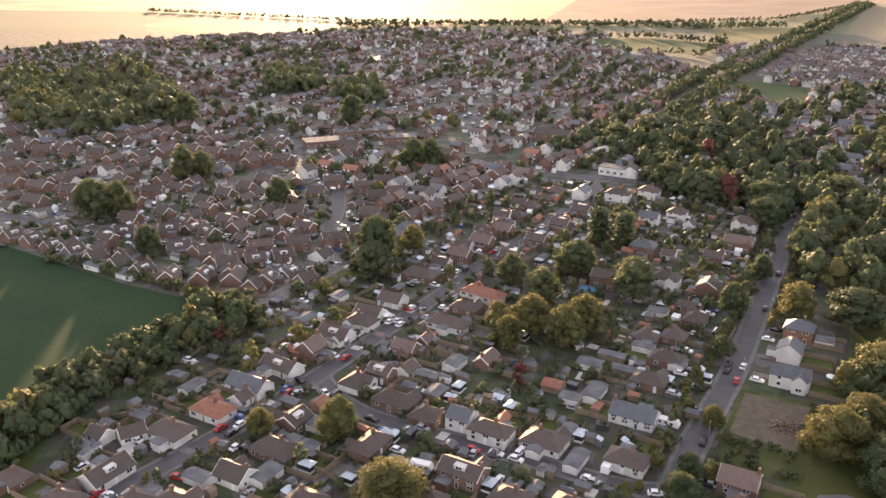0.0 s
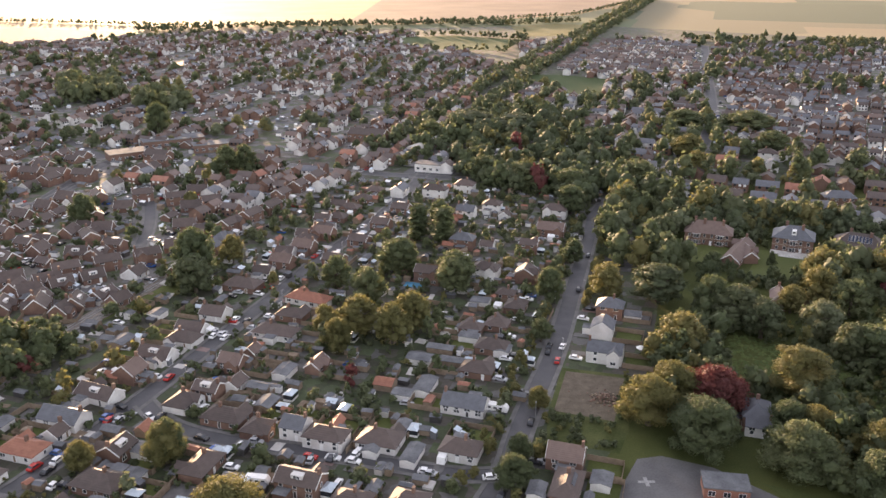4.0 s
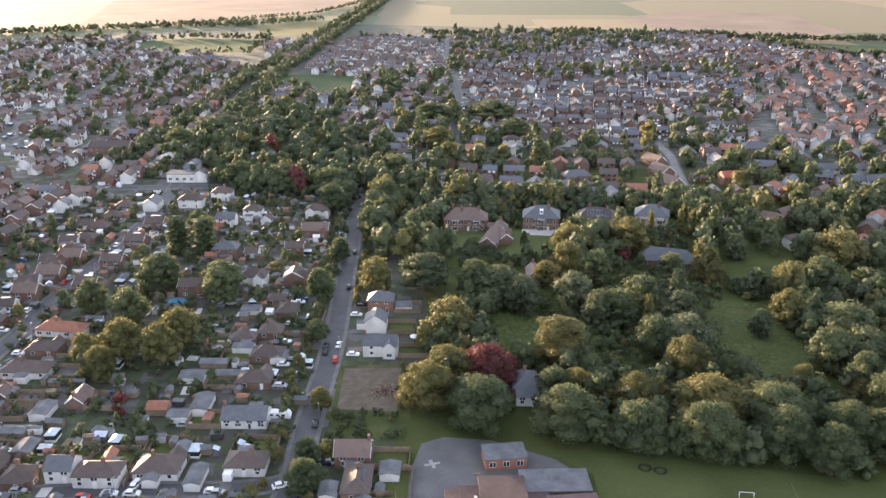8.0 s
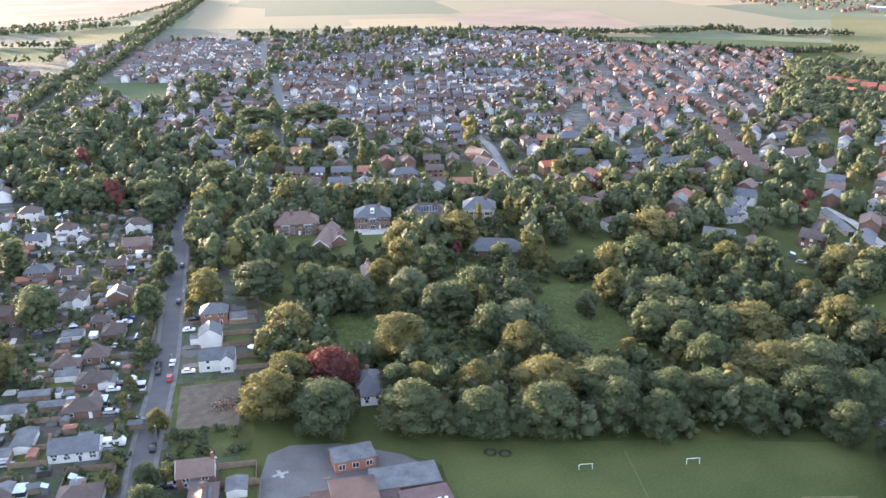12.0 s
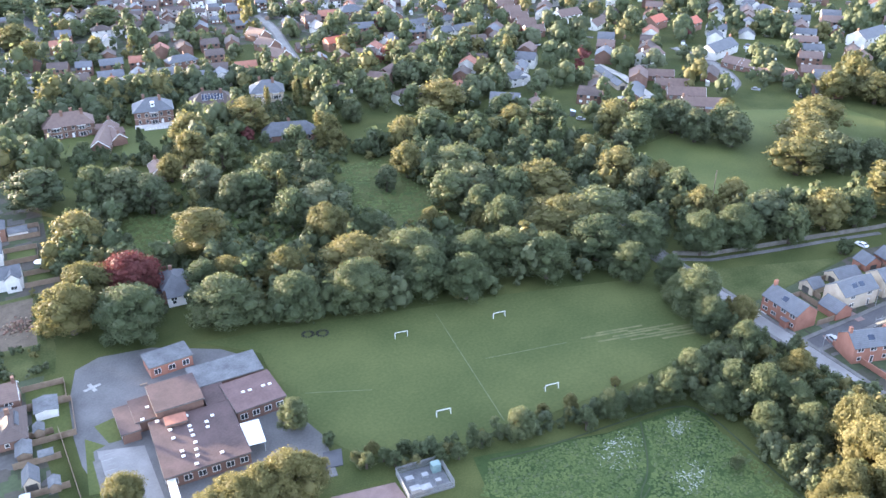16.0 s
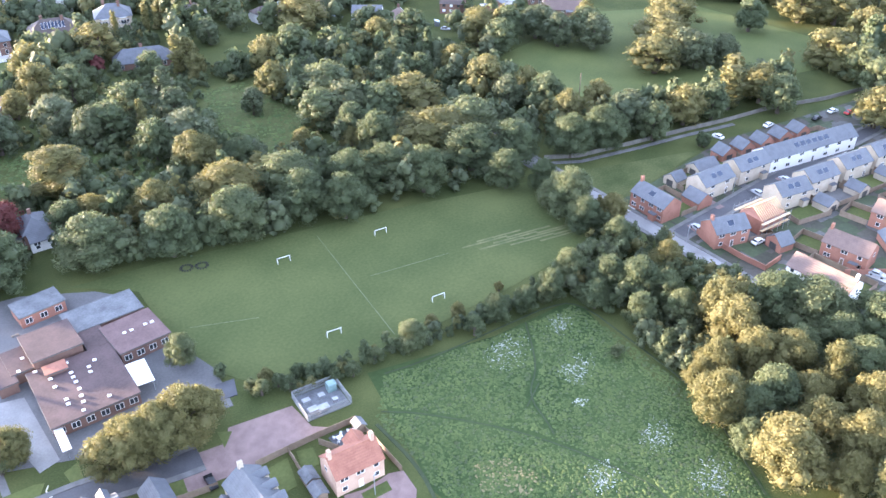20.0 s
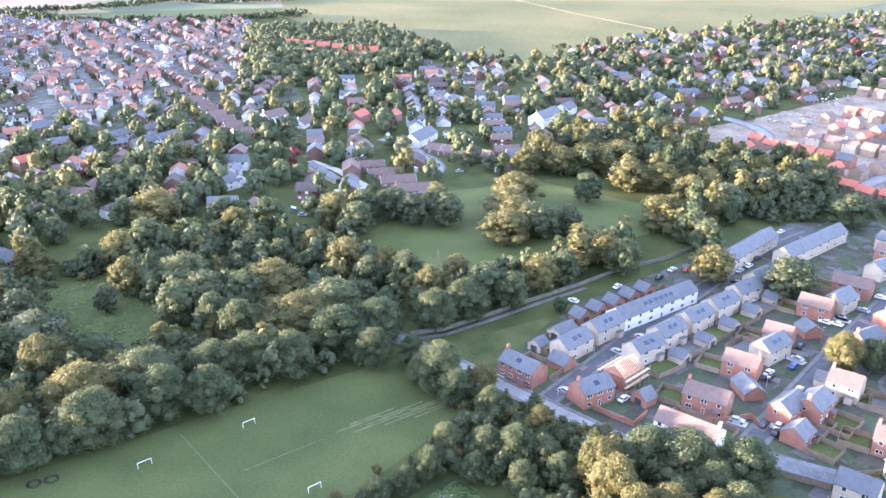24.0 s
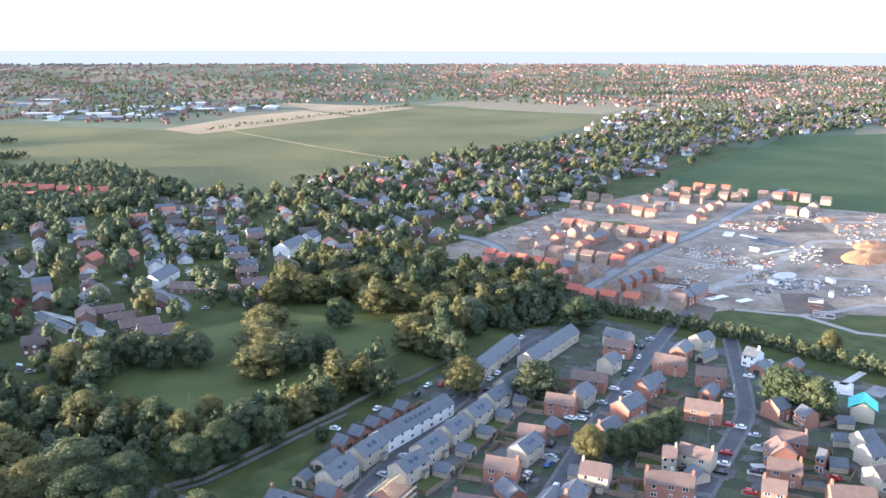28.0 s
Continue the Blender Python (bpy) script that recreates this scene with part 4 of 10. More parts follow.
# simpler trees for woods and far gardens: count, radius, height, lobes, clump size, clumps a lobe
GRADES = {"near": (7, 4.2, 8.5, 13, 0.6, 30), "scrub": (7, 4.2, 8.0, 9, 0.75, 13), "fine": (7, 4.0, 8.5, 10, 0.48, 26), "far": (7, 4.3, 7.5, 12, 0.6, 7), "tiny": (6, 4.2, 6.5, 3, 1.0, 4), "bush": (7, 4.2, 6.0, 5, 1.0, 8)}


def grade_protos(grade):
    n, R, H, lobes, leaf, per = GRADES[grade]
    return [cached((grade, i), lambda: tri_split(*crown(700 + i, R if i < 5 else R * 0.75, H if i < 5 else H * 1.3, 0.1, lobes, leaf, per, "round"))) for i in range(n)]


def woodland(name, spots, label, colour="green", seed=1, size=(0.7, 1.25), grade="far", category="woodland"):
    """Many trees that nobody could count, as one mesh. spots: rows of x, y."""
    rs = np.random.RandomState(seed)
    fp = grade_protos(grade)
    vs, fs, mi, k = [], [], [], 0
    mats = [LEAVES[c] for c in ("green", "gold", "dark", "pale", "red")]
    odds = {"green": (.58, .1, .26, .05, .01), "gold": (.2, .66, .1, .04, 0), "dark": (.3, .06, .62, .02, 0), "bushy": (.55, .12, .3, .03, 0)}[colour]
    for x, y in spots:
        v, f = fp[rs.randint(len(fp))]
        s, a = rs.uniform(*size), rs.uniform(0, 6.28)
        c, sn = math.cos(a) * s, math.sin(a) * s
        w = np.stack([v[:, 0] * c - v[:, 1] * sn + x, v[:, 0] * sn + v[:, 1] * c + y, v[:, 2] * s * rs.uniform(0.8, 1.15) + rise(x, y)], 1)
        vs.append(w)
        fs.append(f + k)
        mi.append(np.full(len(f), rs.choice(5, p=odds)))
        k += len(v)
    if not vs:
        return None
    me = quads_mesh(name, np.concatenate(vs), np.concatenate(fs), mats, np.concatenate(mi))
    return tagged(new(name, me), label, category, kind="stuff")


def clump(x, y, size=260.0, seed=0.0):
    """Where woods stand on the plain, above 0, and where houses do, below."""
    return noise.noise((x / size + seed, y / size * 1.6, seed)) + 0.5 * noise.noise((x / size * 2.3, y / size * 3.1, seed + 5))


def scatter(poly, n, seed, gap=0.0, avoid=0.0, line=None, wood=None):
    """n random spots in a plot, apart from each other and from houses."""
    rs = random.Random(seed)
    xs, ys = [p[0] for p in poly], [p[1] for p in poly]
    out = []
    for _ in range(n * 12):
        if len(out) >= n:
            break
        x, y = rs.uniform(min(xs), max(xs)), rs.uniform(min(ys), max(ys))
        if not inside(poly, x, y):
            continue
        if wood is not None and clump(x, y) < wood:
            continue
        if gap and any((x - a) ** 2 + (y - b) ** 2 < gap * gap for a, b in out[-400:]):
            continue
        if avoid and blocked(x, y, avoid):
            continue
        if avoid and near_road(x, y, avoid + 2.5):
            continue
        out.append((x, y))
    return out


ROADLINES = []


def near_road(x, y, d):
    for line in ROADLINES:
        for (ax, ay), (bx, by) in zip(line, line[1:]):
            ux, uy = bx - ax, by - ay
            t = max(0, min(1, ((x - ax) * ux + (y - ay) * uy) / (ux * ux + uy * uy + 1e-9)))
            if (ax + ux * t - x) ** 2 + (ay + uy * t - y) ** 2 < d * d:
                return True
    return False


def along(line, step, wobble=1.0, seed=1, side=0.0):
    rs = random.Random(seed)
    out = []
    for (ax, ay), (bx, by) in zip(line, line[1:]):
        l = math.hypot(bx - ax, by - ay)
        n = max(1, int(l / step))
        for i in range(n):
            t = (i + rs.uniform(0.1, 0.9)) / n
            out.append((ax + (bx - ax) * t + rs.uniform(-1, 1) * wobble + (by - ay) / l * side, ay + (by - ay) * t + rs.uniform(-1, 1) * wobble - (bx - ax) / l * side))
    return out


# ---- far houses, joined by district ----
SINGLES = {(0, 2): "semi", (1, 2): "bunggable", (0, 5): "slatehip"}


def district(name, poly, angle, label, seed, along_gap=12.0, row_gap=26.0, size=(8.5, 7.5), mix=None, two=0.8, jitter=6.0, skip=0.12, panes=True, wob=6.0, open_land=None, bare=(), single=False):
    """Rows of houses with gabled roofs, eaves and windows, too many to count, in one mesh."""
    rs = random.Random(seed)
    mats = [OLDBRICK, RENDER_WHITE, BROWNTILE, REDTILE, MAUVETILE, SLATE, GLASS, WHITE, CREAM]
    mix = mix or [(0, 2, 5), (0, 4, 3), (1, 2, 2), (0, 3, 1), (1, 5, 1)]
    pool = [m for m in mix for _ in range(m[2])]
    ca, sa = math.cos(radians(angle)), math.sin(radians(angle))
    cx, cy = sum(p[0] for p in poly) / len(poly), sum(p[1] for p in poly) / len(poly)
    ext = max(math.hypot(p[0] - cx, p[1] - cy) for p in poly)
    V, F, I, spots, own = [], [], [], [], []
    nr, na = int(ext / row_gap) + 1, int(ext / along_gap) + 1
    for i in range(-nr, nr + 1):
        for j in range(-na, na + 1):
            if rs.random() < skip:
                continue
            u, w = j * along_gap + rs.uniform(-1, 1), i * row_gap + (row_gap * 0.13 if i % 2 else -row_gap * 0.13) + rs.uniform(-1.5, 1.5) + math.sin(j * 0.23 + i) * jitter
            x, y = cx + u * ca - w * sa, cy + u * sa + w * ca
            if open_land is not None and clump(x, y) > open_land:
                continue
            if not inside(poly, x, y) or near_road(x, y, 9) or any(inside(g, x, y) for g in bare):
                continue
            if blocked(x, y, 4.4):
                continue
            turn = radians(angle + (90 if rs.random() < 0.38 else 0) + rs.uniform(-wob, wob))
            L, W = size[0] * rs.uniform(0.8, 1.3), size[1] * rs.uniform(0.85, 1.1)
            ev = 4.8 if rs.random() < two else 2.6
            rg = ev + W * 0.3
            wm, rm, _ = rs.choice(pool)
            if single:
                house(x, y, math.degrees(turn), L, W, SINGLES[(wm, rm)], eaves=ev * 0.95, garden=False)
                continue
            k = len(V)
            l, h = L / 2, W / 2
            pts = [(-l, -h, 0), (l, -h, 0), (l, h, 0), (-l, h, 0), (-l, -h, ev), (l, -h, ev), (l, h, ev), (-l, h, ev), (l, 0, rg), (-l, 0, rg)]
            o = 0.3
            pts += [(-l - .2, -h - o, ev - .1), (l + .2, -h - o, ev - .1), (l + .2, 0, rg + .15), (-l - .2, 0, rg + .15), (l + .2, h + o, ev - .1), (-l - .2, h + o, ev - .1)]
            fc = [(0, 1, 5, 4), (2, 3, 7, 6), (1, 2, 6, 5), (3, 0, 4, 7), (5, 6, 8, 8), (7, 4, 9, 9), (10, 11, 12, 13), (13, 12, 14, 15)]
            ix = [wm] * 6 + [rm] * 2
            nwin = 3
            for zf in ([] if not panes else [1.0, 3.4] if ev > 4 else [0.9]):
                for s in (-1, 1):
                    for q in range(nwin):
                        m = len(pts)
                        c = (q - 1) * L / 3.2
                        yy = s * (h + 0.05)
                        pts += [(c - .7, yy, zf), (c + .7, yy, zf), (c + .7, yy, zf + 1.2), (c - .7, yy, zf + 1.2)]
                        fc.append((m, m + 1, m + 2, m + 3))
                        ix.append(7 if rs.random() < 0.35 else 6)
            if rs.random() < 0.5:
                m = len(pts)
                c = rs.choice((-1, 1)) * (l - 0.6)
                pts += box_rows(c - .35, c + .35, -.4, .4, rg - .8, rg + 1.2)
                fc += [tuple(m + a for a in q) for q in BOX]
                ix += [0] * 6
            ct, st = math.cos(turn), math.sin(turn)
            z = rise(x, y)
            V += [(px * ct - py * st + x, px * st + py * ct + y, pz + z) for px, py, pz in pts]
            F += [tuple(k + a for a in q) for q in fc]
            I += ix
            spots.append((x, y))
            own.append((x, y, 4.5))
    FOOTPRINTS.extend(own)
    if not V:
        return []
    F4 = np.array(F)
    v, f, ixs = np.array(V), F4, np.array(I)
    fold = f[:, 2] == f[:, 3]
    tri = np.concatenate([f[:, [0, 1, 2]], f[~fold][:, [0, 2, 3]]])
    me = quads_mesh(name, v, tri, mats, np.concatenate([ixs, ixs[~fold]]))
    tagged(new(name, me), label, "houses", kind="stuff")
    return spots


EARTH = shade("dark_scraped_earth", (0.085, 0.06, 0.045), (0.15, 0.11, 0.085), 0.08, 0.95, 0.5, 0.5)
TRACKDIRT = shade("pale_rutted_track", (0.24, 0.215, 0.19), (0.34, 0.31, 0.275), 0.1, 0.95, 0.6, 0.3)
STORES = {"pale": (CONCRETE, CONCRETE, FLATROOF, BRICK, METAL), "stone": (CONCRETE, METAL, RAWWOOD), "brick": (BRICK, BRICK, RAWWOOD, CONCRETE, SAND), "grey": (METAL, CONCRETE, FLATROOF, RAWWOOD), "dark": (FLATROOF, METAL, SLATE, CONCRETE)}
STORE_NAMES = {"pale": "pallet of pale concrete blocks", "stone": "pallet of wrapped pale stone", "brick": "pallet of orange bricks and timber", "grey": "stack of metal fencing and pipes", "dark": "stack of dark grey sheeting"}


def stack(x, y, rot, a, b, h, m, label):
    o = tagged(new("pallet_load", cached(("stack", a, b, h, m.name), lambda: boxes_mesh("pallet_load", [(-a / 2, a / 2, -b / 2, b / 2, -0.1, h * 0.45), (-a / 2 + 0.12, a / 2, -b / 2, b / 2 - 0.15, h * 0.45, h)], [m]))), label, "building material", "material stacks")
    o.matrix_basis = pose(x, y, 0.04, 0, 0, rot)


LOOSE = []


def stores(poly, n, kind):
    """Building stores on bare earth: pallets one could count, and loose pieces kept for one joined mesh."""
    rng = random.Random(int(poly[0][0] * 3 + poly[0][1]))
    spots = scatter(poly, n * 3, n + 5)
    for k, (x, y) in enumerate(spots):
        m = rng.choice(STORES[kind])
        if k % 11 == 0:
            stack(x, y, rng.choice((62, -28)) + rng.uniform(-6, 6), rng.choice((1.6, 2.4, 3.2)), rng.choice((1.0, 1.4)), rng.choice((0.7, 0.9, 1.2)), m, STORE_NAMES[kind] + " on bare earth")
        else:
            LOOSE.append((x, y, rng.uniform(0, 3), rng.uniform(0.5, 2.4), rng.uniform(0.3, 0.9), rng.uniform(0.2, 0.7), m))


TRACKS = []


def track(line, width):
    TRACKS.append(width)
    tagged(new("dirt_track", strip("dirt_track", line, -width / 2, width / 2, -0.1, 0.07 + len(TRACKS) * 0.006, TRACKDIRT)), "pale rutted track across the building site", "track", kind="structure")


# ground cover
sheet('ground_gardens', [(-100, 150), (-112, 215), (-100, 262), (-90, 290), (-125, 312), (-198, 360), (-420, 470), (-640, 1250), (0, 1330), (520, 1330), (900, 1000), (1000, 560), (800, 400), (560, 250), (420, 330), (300, 420), (230, 420), (160, 300), (112, 215), (75, 168), (55, 120), (20, 100)], 0.02, PLOTS, 'mixed back gardens, lawns, patios and beds', 'gardens')
sheet('ground_dark_crop', [(-199.6, 363.4), (-125.6, 315.4), (-87.9, 297.2), (-93.0, 283.4), (-104.2, 256.3), (-119.9, 231.6), (-128.2, 216.7), (-330, 220), (-420, 420)], 0.05, CROPDARK, 'dark green crop field with evening shade in its colour', 'field')
sheet('ground_playing_field', [(120.7, 163.2), (139.7, 149.2), (164.1, 128.3), (190.6, 106.0), (224.4, 74.4), (216.0, 64.8), (202.3, 45.4), (170.0, 58.9), (130.3, 77.9), (110.8, 96.2), (110.2, 108.9), (115.2, 126.4), (126.8, 145.6)], 0.05, PITCHGRASS, 'mown school playing field', 'playing field')
sheet('ground_meadow', [(124.5, 76.6), (149.1, 55.3), (168.6, 44.1), (169.0, 39.1), (154.7, 22.7), (143.5, 7.2), (130.3, -8.9), (110, -24), (92, 20), (100, 48)], 0.05, ROUGHMEADOW, 'rough flowering meadow', 'meadow')
sheet('ground_park', [(321.3, 122.9), (393.8, 102.9), (422.3, 61.5), (400.6, 8.1), (361.5, 1.5), (306.2, 46.0), (273.7, 72.2), (274.2, 93.8)], 0.05, LAWN, 'mown park grass with scattered trees', 'park')
sheet('ground_glade', [(234.8, 210.5), (248.8, 209.0), (239.2, 167.1), (216.6, 150.6), (207.4, 161.8), (219.1, 196.1)], 0.05, ROUGH, 'rough grass glade in the wood', 'glade')
sheet('ground_lawn', [(184.6, 334.2), (205.7, 333.2), (197.8, 304.1), (177.9, 315.1)], 0.05, LAWN, 'villa lawn', 'lawn')
sheet('ground_lawn_2', [(217.1, 321.0), (234.6, 310.5), (214.4, 281.7), (193.8, 293.4)], 0.05, LAWN, 'villa lawn with terrace', 'lawn')
sheet('ground_verge', [(235.7, 64.3), (246.0, 53.5), (274.1, 24.7), (268.3, 30.0), (229.0, 42.7), (226.9, 53.0)], 0.05, ROUGH, 'rough grass beside the estate', 'verge')
sheet('ground_estate', [(224.9, 45.4), (249.8, 35.2), (278.7, 25.2), (345.7, -22.5), (389.4, -56.9), (406.1, -97.0), (380.8, -122.1), (300, -205), (180, -130), (185, -20), (197, -5)], 0.025, PLOTS, 'estate gardens, drives and paths', 'gardens')
sheet('ground_site', [(538.6, 8.3), (596.5, -51.6), (704.7, -132.2), (795.7, -235.1), (769.5, -386.9), (677.6, -393.9), (640, -460), (420, -330), (404.6, -242.7), (418.5, -169.8), (408.0, -136.8), (439.3, -97.0), (514.8, -48.4)], 0.04, DIRT, 'bare earth of a building site', 'building site')
sheet('ground_site_grass', [(381.4, -139.5), (414.6, -168.4), (406.0, -200.1), (370.5, -223.8), (334.7, -204.0), (356.8, -172.5)], 0.06, ROUGH, 'rough grass at the building site', 'grass')
sheet('ground_crop', [(1554.3, 741.6), (1402.4, 357.7), (1839.9, 146.7), (2040.3, 3.4), (1684.2, -430.8), (1203.3, -141.3), (873.5, 36.3), (685.8, 102.1), (784.5, 219.2), (1030.9, 484.0)], 0.05, CROP, 'large green crop field', 'field')
sheet('ground_crop_east', [(773.8, -213.0), (677.6, -393.9), (934.9, -609.2), (1357.9, -837.9), (1290.3, -576.2), (898.2, -288.6)], 0.05, CROPGREEN, 'smooth green crop field', 'field')
sheet('ground_straw', [(1432.2, 401.9), (1346.7, 326.5), (1702.4, 108.3), (1856.8, 220.1), (1703.9, 323.4)], 0.1, STRAW, 'pale cut straw field', 'field')
sheet('ground_straw_2', [(2124.3, 306.0), (1943.7, -22.1), (1731.1, 102.2), (1890.9, 214.3)], 0.1, STRAW, 'pale cut straw field', 'field')
sheet('ground_straw_west', [(-1166.1, 1686.2), (-542.7, 1619.5), (-77.4, 1417.2), (264.5, 1400.6), (574.4, 1511.2), (925.3, 1931.4), (1500, 2600), (-300, 2900), (-1500, 2500)], 0.1, STRAW, 'golden stubble fields in low sun', 'field')
sheet('ground_pasture_west', [(194.1, 1205.4), (283.6, 1216.7), (360.0, 1145.3), (304.5, 1035.1), (198.9, 1077.7)], 0.1, CROPGREEN, 'green paddock behind the town', 'field')
sheet('ground_pasture_north', [(399.2, 1323.4), (485.0, 1355.9), (546.7, 1318.7), (456.3, 1182.4), (378.4, 1185.1)], 0.1, CROP, 'pale pasture beside the railway', 'field')
sheet('ground_paddock', [(272, 842), (308, 832), (344.4, 794.6), (313, 735), (289, 688), (266, 735)], 0.1, CROPGREEN, 'green recreation ground', 'field')
sheet('ground_green_strip', [(936, 841), (987, 758), (1097, 609), (983, 543), (958, 627), (926, 709), (938, 823)], 0.08, CROPGREEN, 'narrow green field beyond the red roofs', 'field')
sheet('ground_brown_field', [(963.7, 1140.7), (1206.8, 1240.5), (1308.5, 1083.4), (1136.9, 836.7), (983.3, 811.6), (924.3, 890.0)], 0.1, STUBBLE, 'pinkish grey stubble field', 'field')
sheet('ground_stubble_north', [(150, 1412), (264.5, 1406), (570, 1516), (918, 1936), (1480, 2600), (500, 2780)], 0.16, STUBBLE, 'pinkish grey stubble field beyond the railway', 'field')
sheet('ground_railway_verge', [(-66.8, 296.3), (-33.2, 325.2), (-16.1, 359.2), (-24.1, 366.7), (-43.2, 331.5), (-66.2, 304.4)], 0.05, LAWN, 'long grass strip beside the railway', 'verge')

# roads
ROADLINES.append([(-88.5, 170.7), (-82.0, 179.8), (-67.5, 198.5), (-54.8, 216.0), (-39.9, 239.8), (-27.0, 262.1), (-13.8, 285.0), (3.0, 313.0), (20.0, 346.5), (47.4, 387.5), (77.2, 439.8), (95.7, 483.8)])
road('road_main', 5.8, ROADLINES[-1], TARMAC, 1.2)
ROADLINES.append([(-114.5, 459.6), (-104.0, 503.5), (-90.9, 552.4), (-71.0, 572.7), (-23.9, 548.6), (12.5, 521.8), (55.4, 492.2), (95.5, 473.9), (121.8, 462.4)])
road('road_cross', 7, ROADLINES[-1], TARMAC, 1.2)
ROADLINES.append([(-38.0, 238.5), (-32.2, 227.0), (-24.8, 219.6), (-14.6, 213.0), (-3.4, 207.6), (7.5, 202.6), (17.9, 197.4), (28.0, 192.4), (36.2, 187.6), (48.3, 182.0), (58.0, 181.0)])
road('road_side', 5, ROADLINES[-1], TARMAC, 1.2)
ROADLINES.append([(47.0, 166.0), (54.0, 175.5), (59.2, 183.1), (65.0, 195.6), (72.8, 209.6), (82.2, 225.3), (92.5, 243.0), (103.4, 264.0), (115.2, 287.7), (128.4, 314.0), (143.0, 342.7), (155.5, 368.4), (171.5, 401.8)])
road('road_avenue', 6.2, ROADLINES[-1], TARMAC, 1.2)
ROADLINES.append([(166.9, 387.9), (179.1, 405.3), (239.8, 447.8), (302.3, 526.0), (359.4, 619.8), (464.3, 824.9), (576.8, 1037.3)])
road('road_far', 8, ROADLINES[-1], TARMAC, 1.2)
ROADLINES.append([(403.7, 605.0), (467.8, 625.3), (534.3, 666.0), (629.4, 770.5), (828.3, 921.8), (974.9, 1020.3)])
road('road_far_2', 9, ROADLINES[-1], TARMAC, 1.2)
ROADLINES.append([(-219.8, 404.9), (-183.2, 391.1), (-117.4, 369.6), (-84.5, 337.6)])
road('road_left', 5.5, ROADLINES[-1], TARMAC, 1.2)
ROADLINES.append([(-118.5, 437.5), (-102.7, 496.8), (-80.7, 532.3)])
road('road_left_2', 5.5, ROADLINES[-1], TARMAC, 1.2)
ROADLINES.append([(-54.4, 382.3), (-53.1, 418.1), (-58.0, 460.3)])
road('road_left_3', 5.5, ROADLINES[-1], TARMAC, 1.2)
ROADLINES.append([(256.2, 108.9), (239.8, 82.8), (226.1, 56.4), (217.4, 40.4), (207.9, 22.3), (198.5, 5.8), (191.1, -6.3), (184.1, -13.4)])
road('road_estate', 5, ROADLINES[-1], PALEROAD, 1.2)
ROADLINES.append([(180.6, -18.8), (189.6, -22.6), (228.0, -41.4), (277.3, -65.3), (320.8, -88.9), (376.6, -119.2), (416.3, -144.2)])
road('road_estate_2', 5, ROADLINES[-1], FRESHTAR, 1.2)
ROADLINES.append([(212.5, 25.4), (234.8, 15.1), (256.0, 5.8), (280.7, -6.8), (309.2, -21.4), (349.2, -38.9), (368.9, -49.9), (382.5, -61.1)])
road('road_estate_3', 4.6, ROADLINES[-1], TARMAC, 1.2)
ROADLINES.append([(206.2, -72.7), (229.4, -88.4), (263.3, -109.6), (285.8, -124.2), (306.6, -131.8), (336.8, -140.4), (372.9, -150.5)])
road('road_estate_4', 5, ROADLINES[-1], TARMAC, 1.2)
ROADLINES.append([(606.7, -27.7), (587.2, -50.8), (560.7, -62.1), (536.7, -57.7)])
road('road_site', 8, ROADLINES[-1], PALEROAD, 1.5)
ROADLINES.append([(461.5, -101.5), (534.0, -149.8), (601.6, -209.3), (713.7, -295.5), (802.6, -363.9)])
road('road_site_2', 7, ROADLINES[-1], PALEROAD, 1.5)
ROADLINES.append([(326.0, 314.5), (362.9, 365.4), (386.4, 394.6), (407.4, 433.4)])
road('road_villas', 5, ROADLINES[-1], PALEROAD, 1)
ROADLINES.append([(482.7, 168.3), (468.1, 142.5), (437.2, 117.2), (420.9, 116.0)])
road('road_park', 5, ROADLINES[-1], PALEROAD, 1)
for line in ([(-105, 708), (-71, 750), (-28, 768), (30, 905), (75, 1010), (150, 1180)], [(-95, 560), (-150, 660), (-120, 800), (-85, 950), (-60, 1090), (10, 1260)], [(-330, 640), (-270, 760), (-230, 930), (-190, 1110)],
             [(-20, 590), (45, 720), (110, 850), (150, 980), (190, 1020)], [(-300, 720), (-180, 705), (-60, 680), (40, 640)], [(-360, 930), (-230, 900), (-85, 880), (60, 840), (160, 800)], [(-400, 1090), (-200, 1060), (-60, 1030), (90, 1000), (170, 960)]):
    ROADLINES.append(line)
    road('road_suburb', 6.5, line, TARMAC, 0)
sheet('court_estate', [(348.9, -37.7), (387.7, -56.7), (384.1, -68.6), (355.6, -53.3)], 0.08, TARMAC, 'tarmac parking court', 'parking')
sheet('court_estate_2', [(348.7, -97.0), (374.5, -109.5), (367.7, -125.8), (333.6, -109.8)], 0.085, FRESHTAR, 'dark tarmac turning court', 'parking')
RAIL = [(-89.2, 250.4), (-67.7, 300.6), (-35.3, 348.3), (4.7, 430.6), (47.9, 483.2), (80.3, 527.1), (124.2, 587.9), (249.1, 817.0), (874.2, 1847.2)]

# older bungalows and houses near the main street
house(-91.9, 174.7, -30, 11, 8, 'bungbrick')
house(-85.7, 185.6, 60, 14, 9, 'bunggable')
house(-94.0, 203.8, -30, 7, 6, 'bunggable')
house(-85.6, 204.5, 33, 7.7, 6.5, 'bunggable')
house(-75.3, 205.6, -30, 13, 10, 'bung')
house(-58.8, 231.1, -30, 15, 9, 'slatewhite', eaves=3.2)
house(-66.4, 216.8, -30, 13, 9, 'bungred')
house(-76.3, 231.1, 60, 8, 4, 'outhouse')
house(-82.2, 238.4, -30, 5, 3, 'shed')
house(-59.7, 223.3, 60, 6, 6, 'bunggable')
house(-51.2, 243.9, -35, 15.0, 8, 'bunggable')
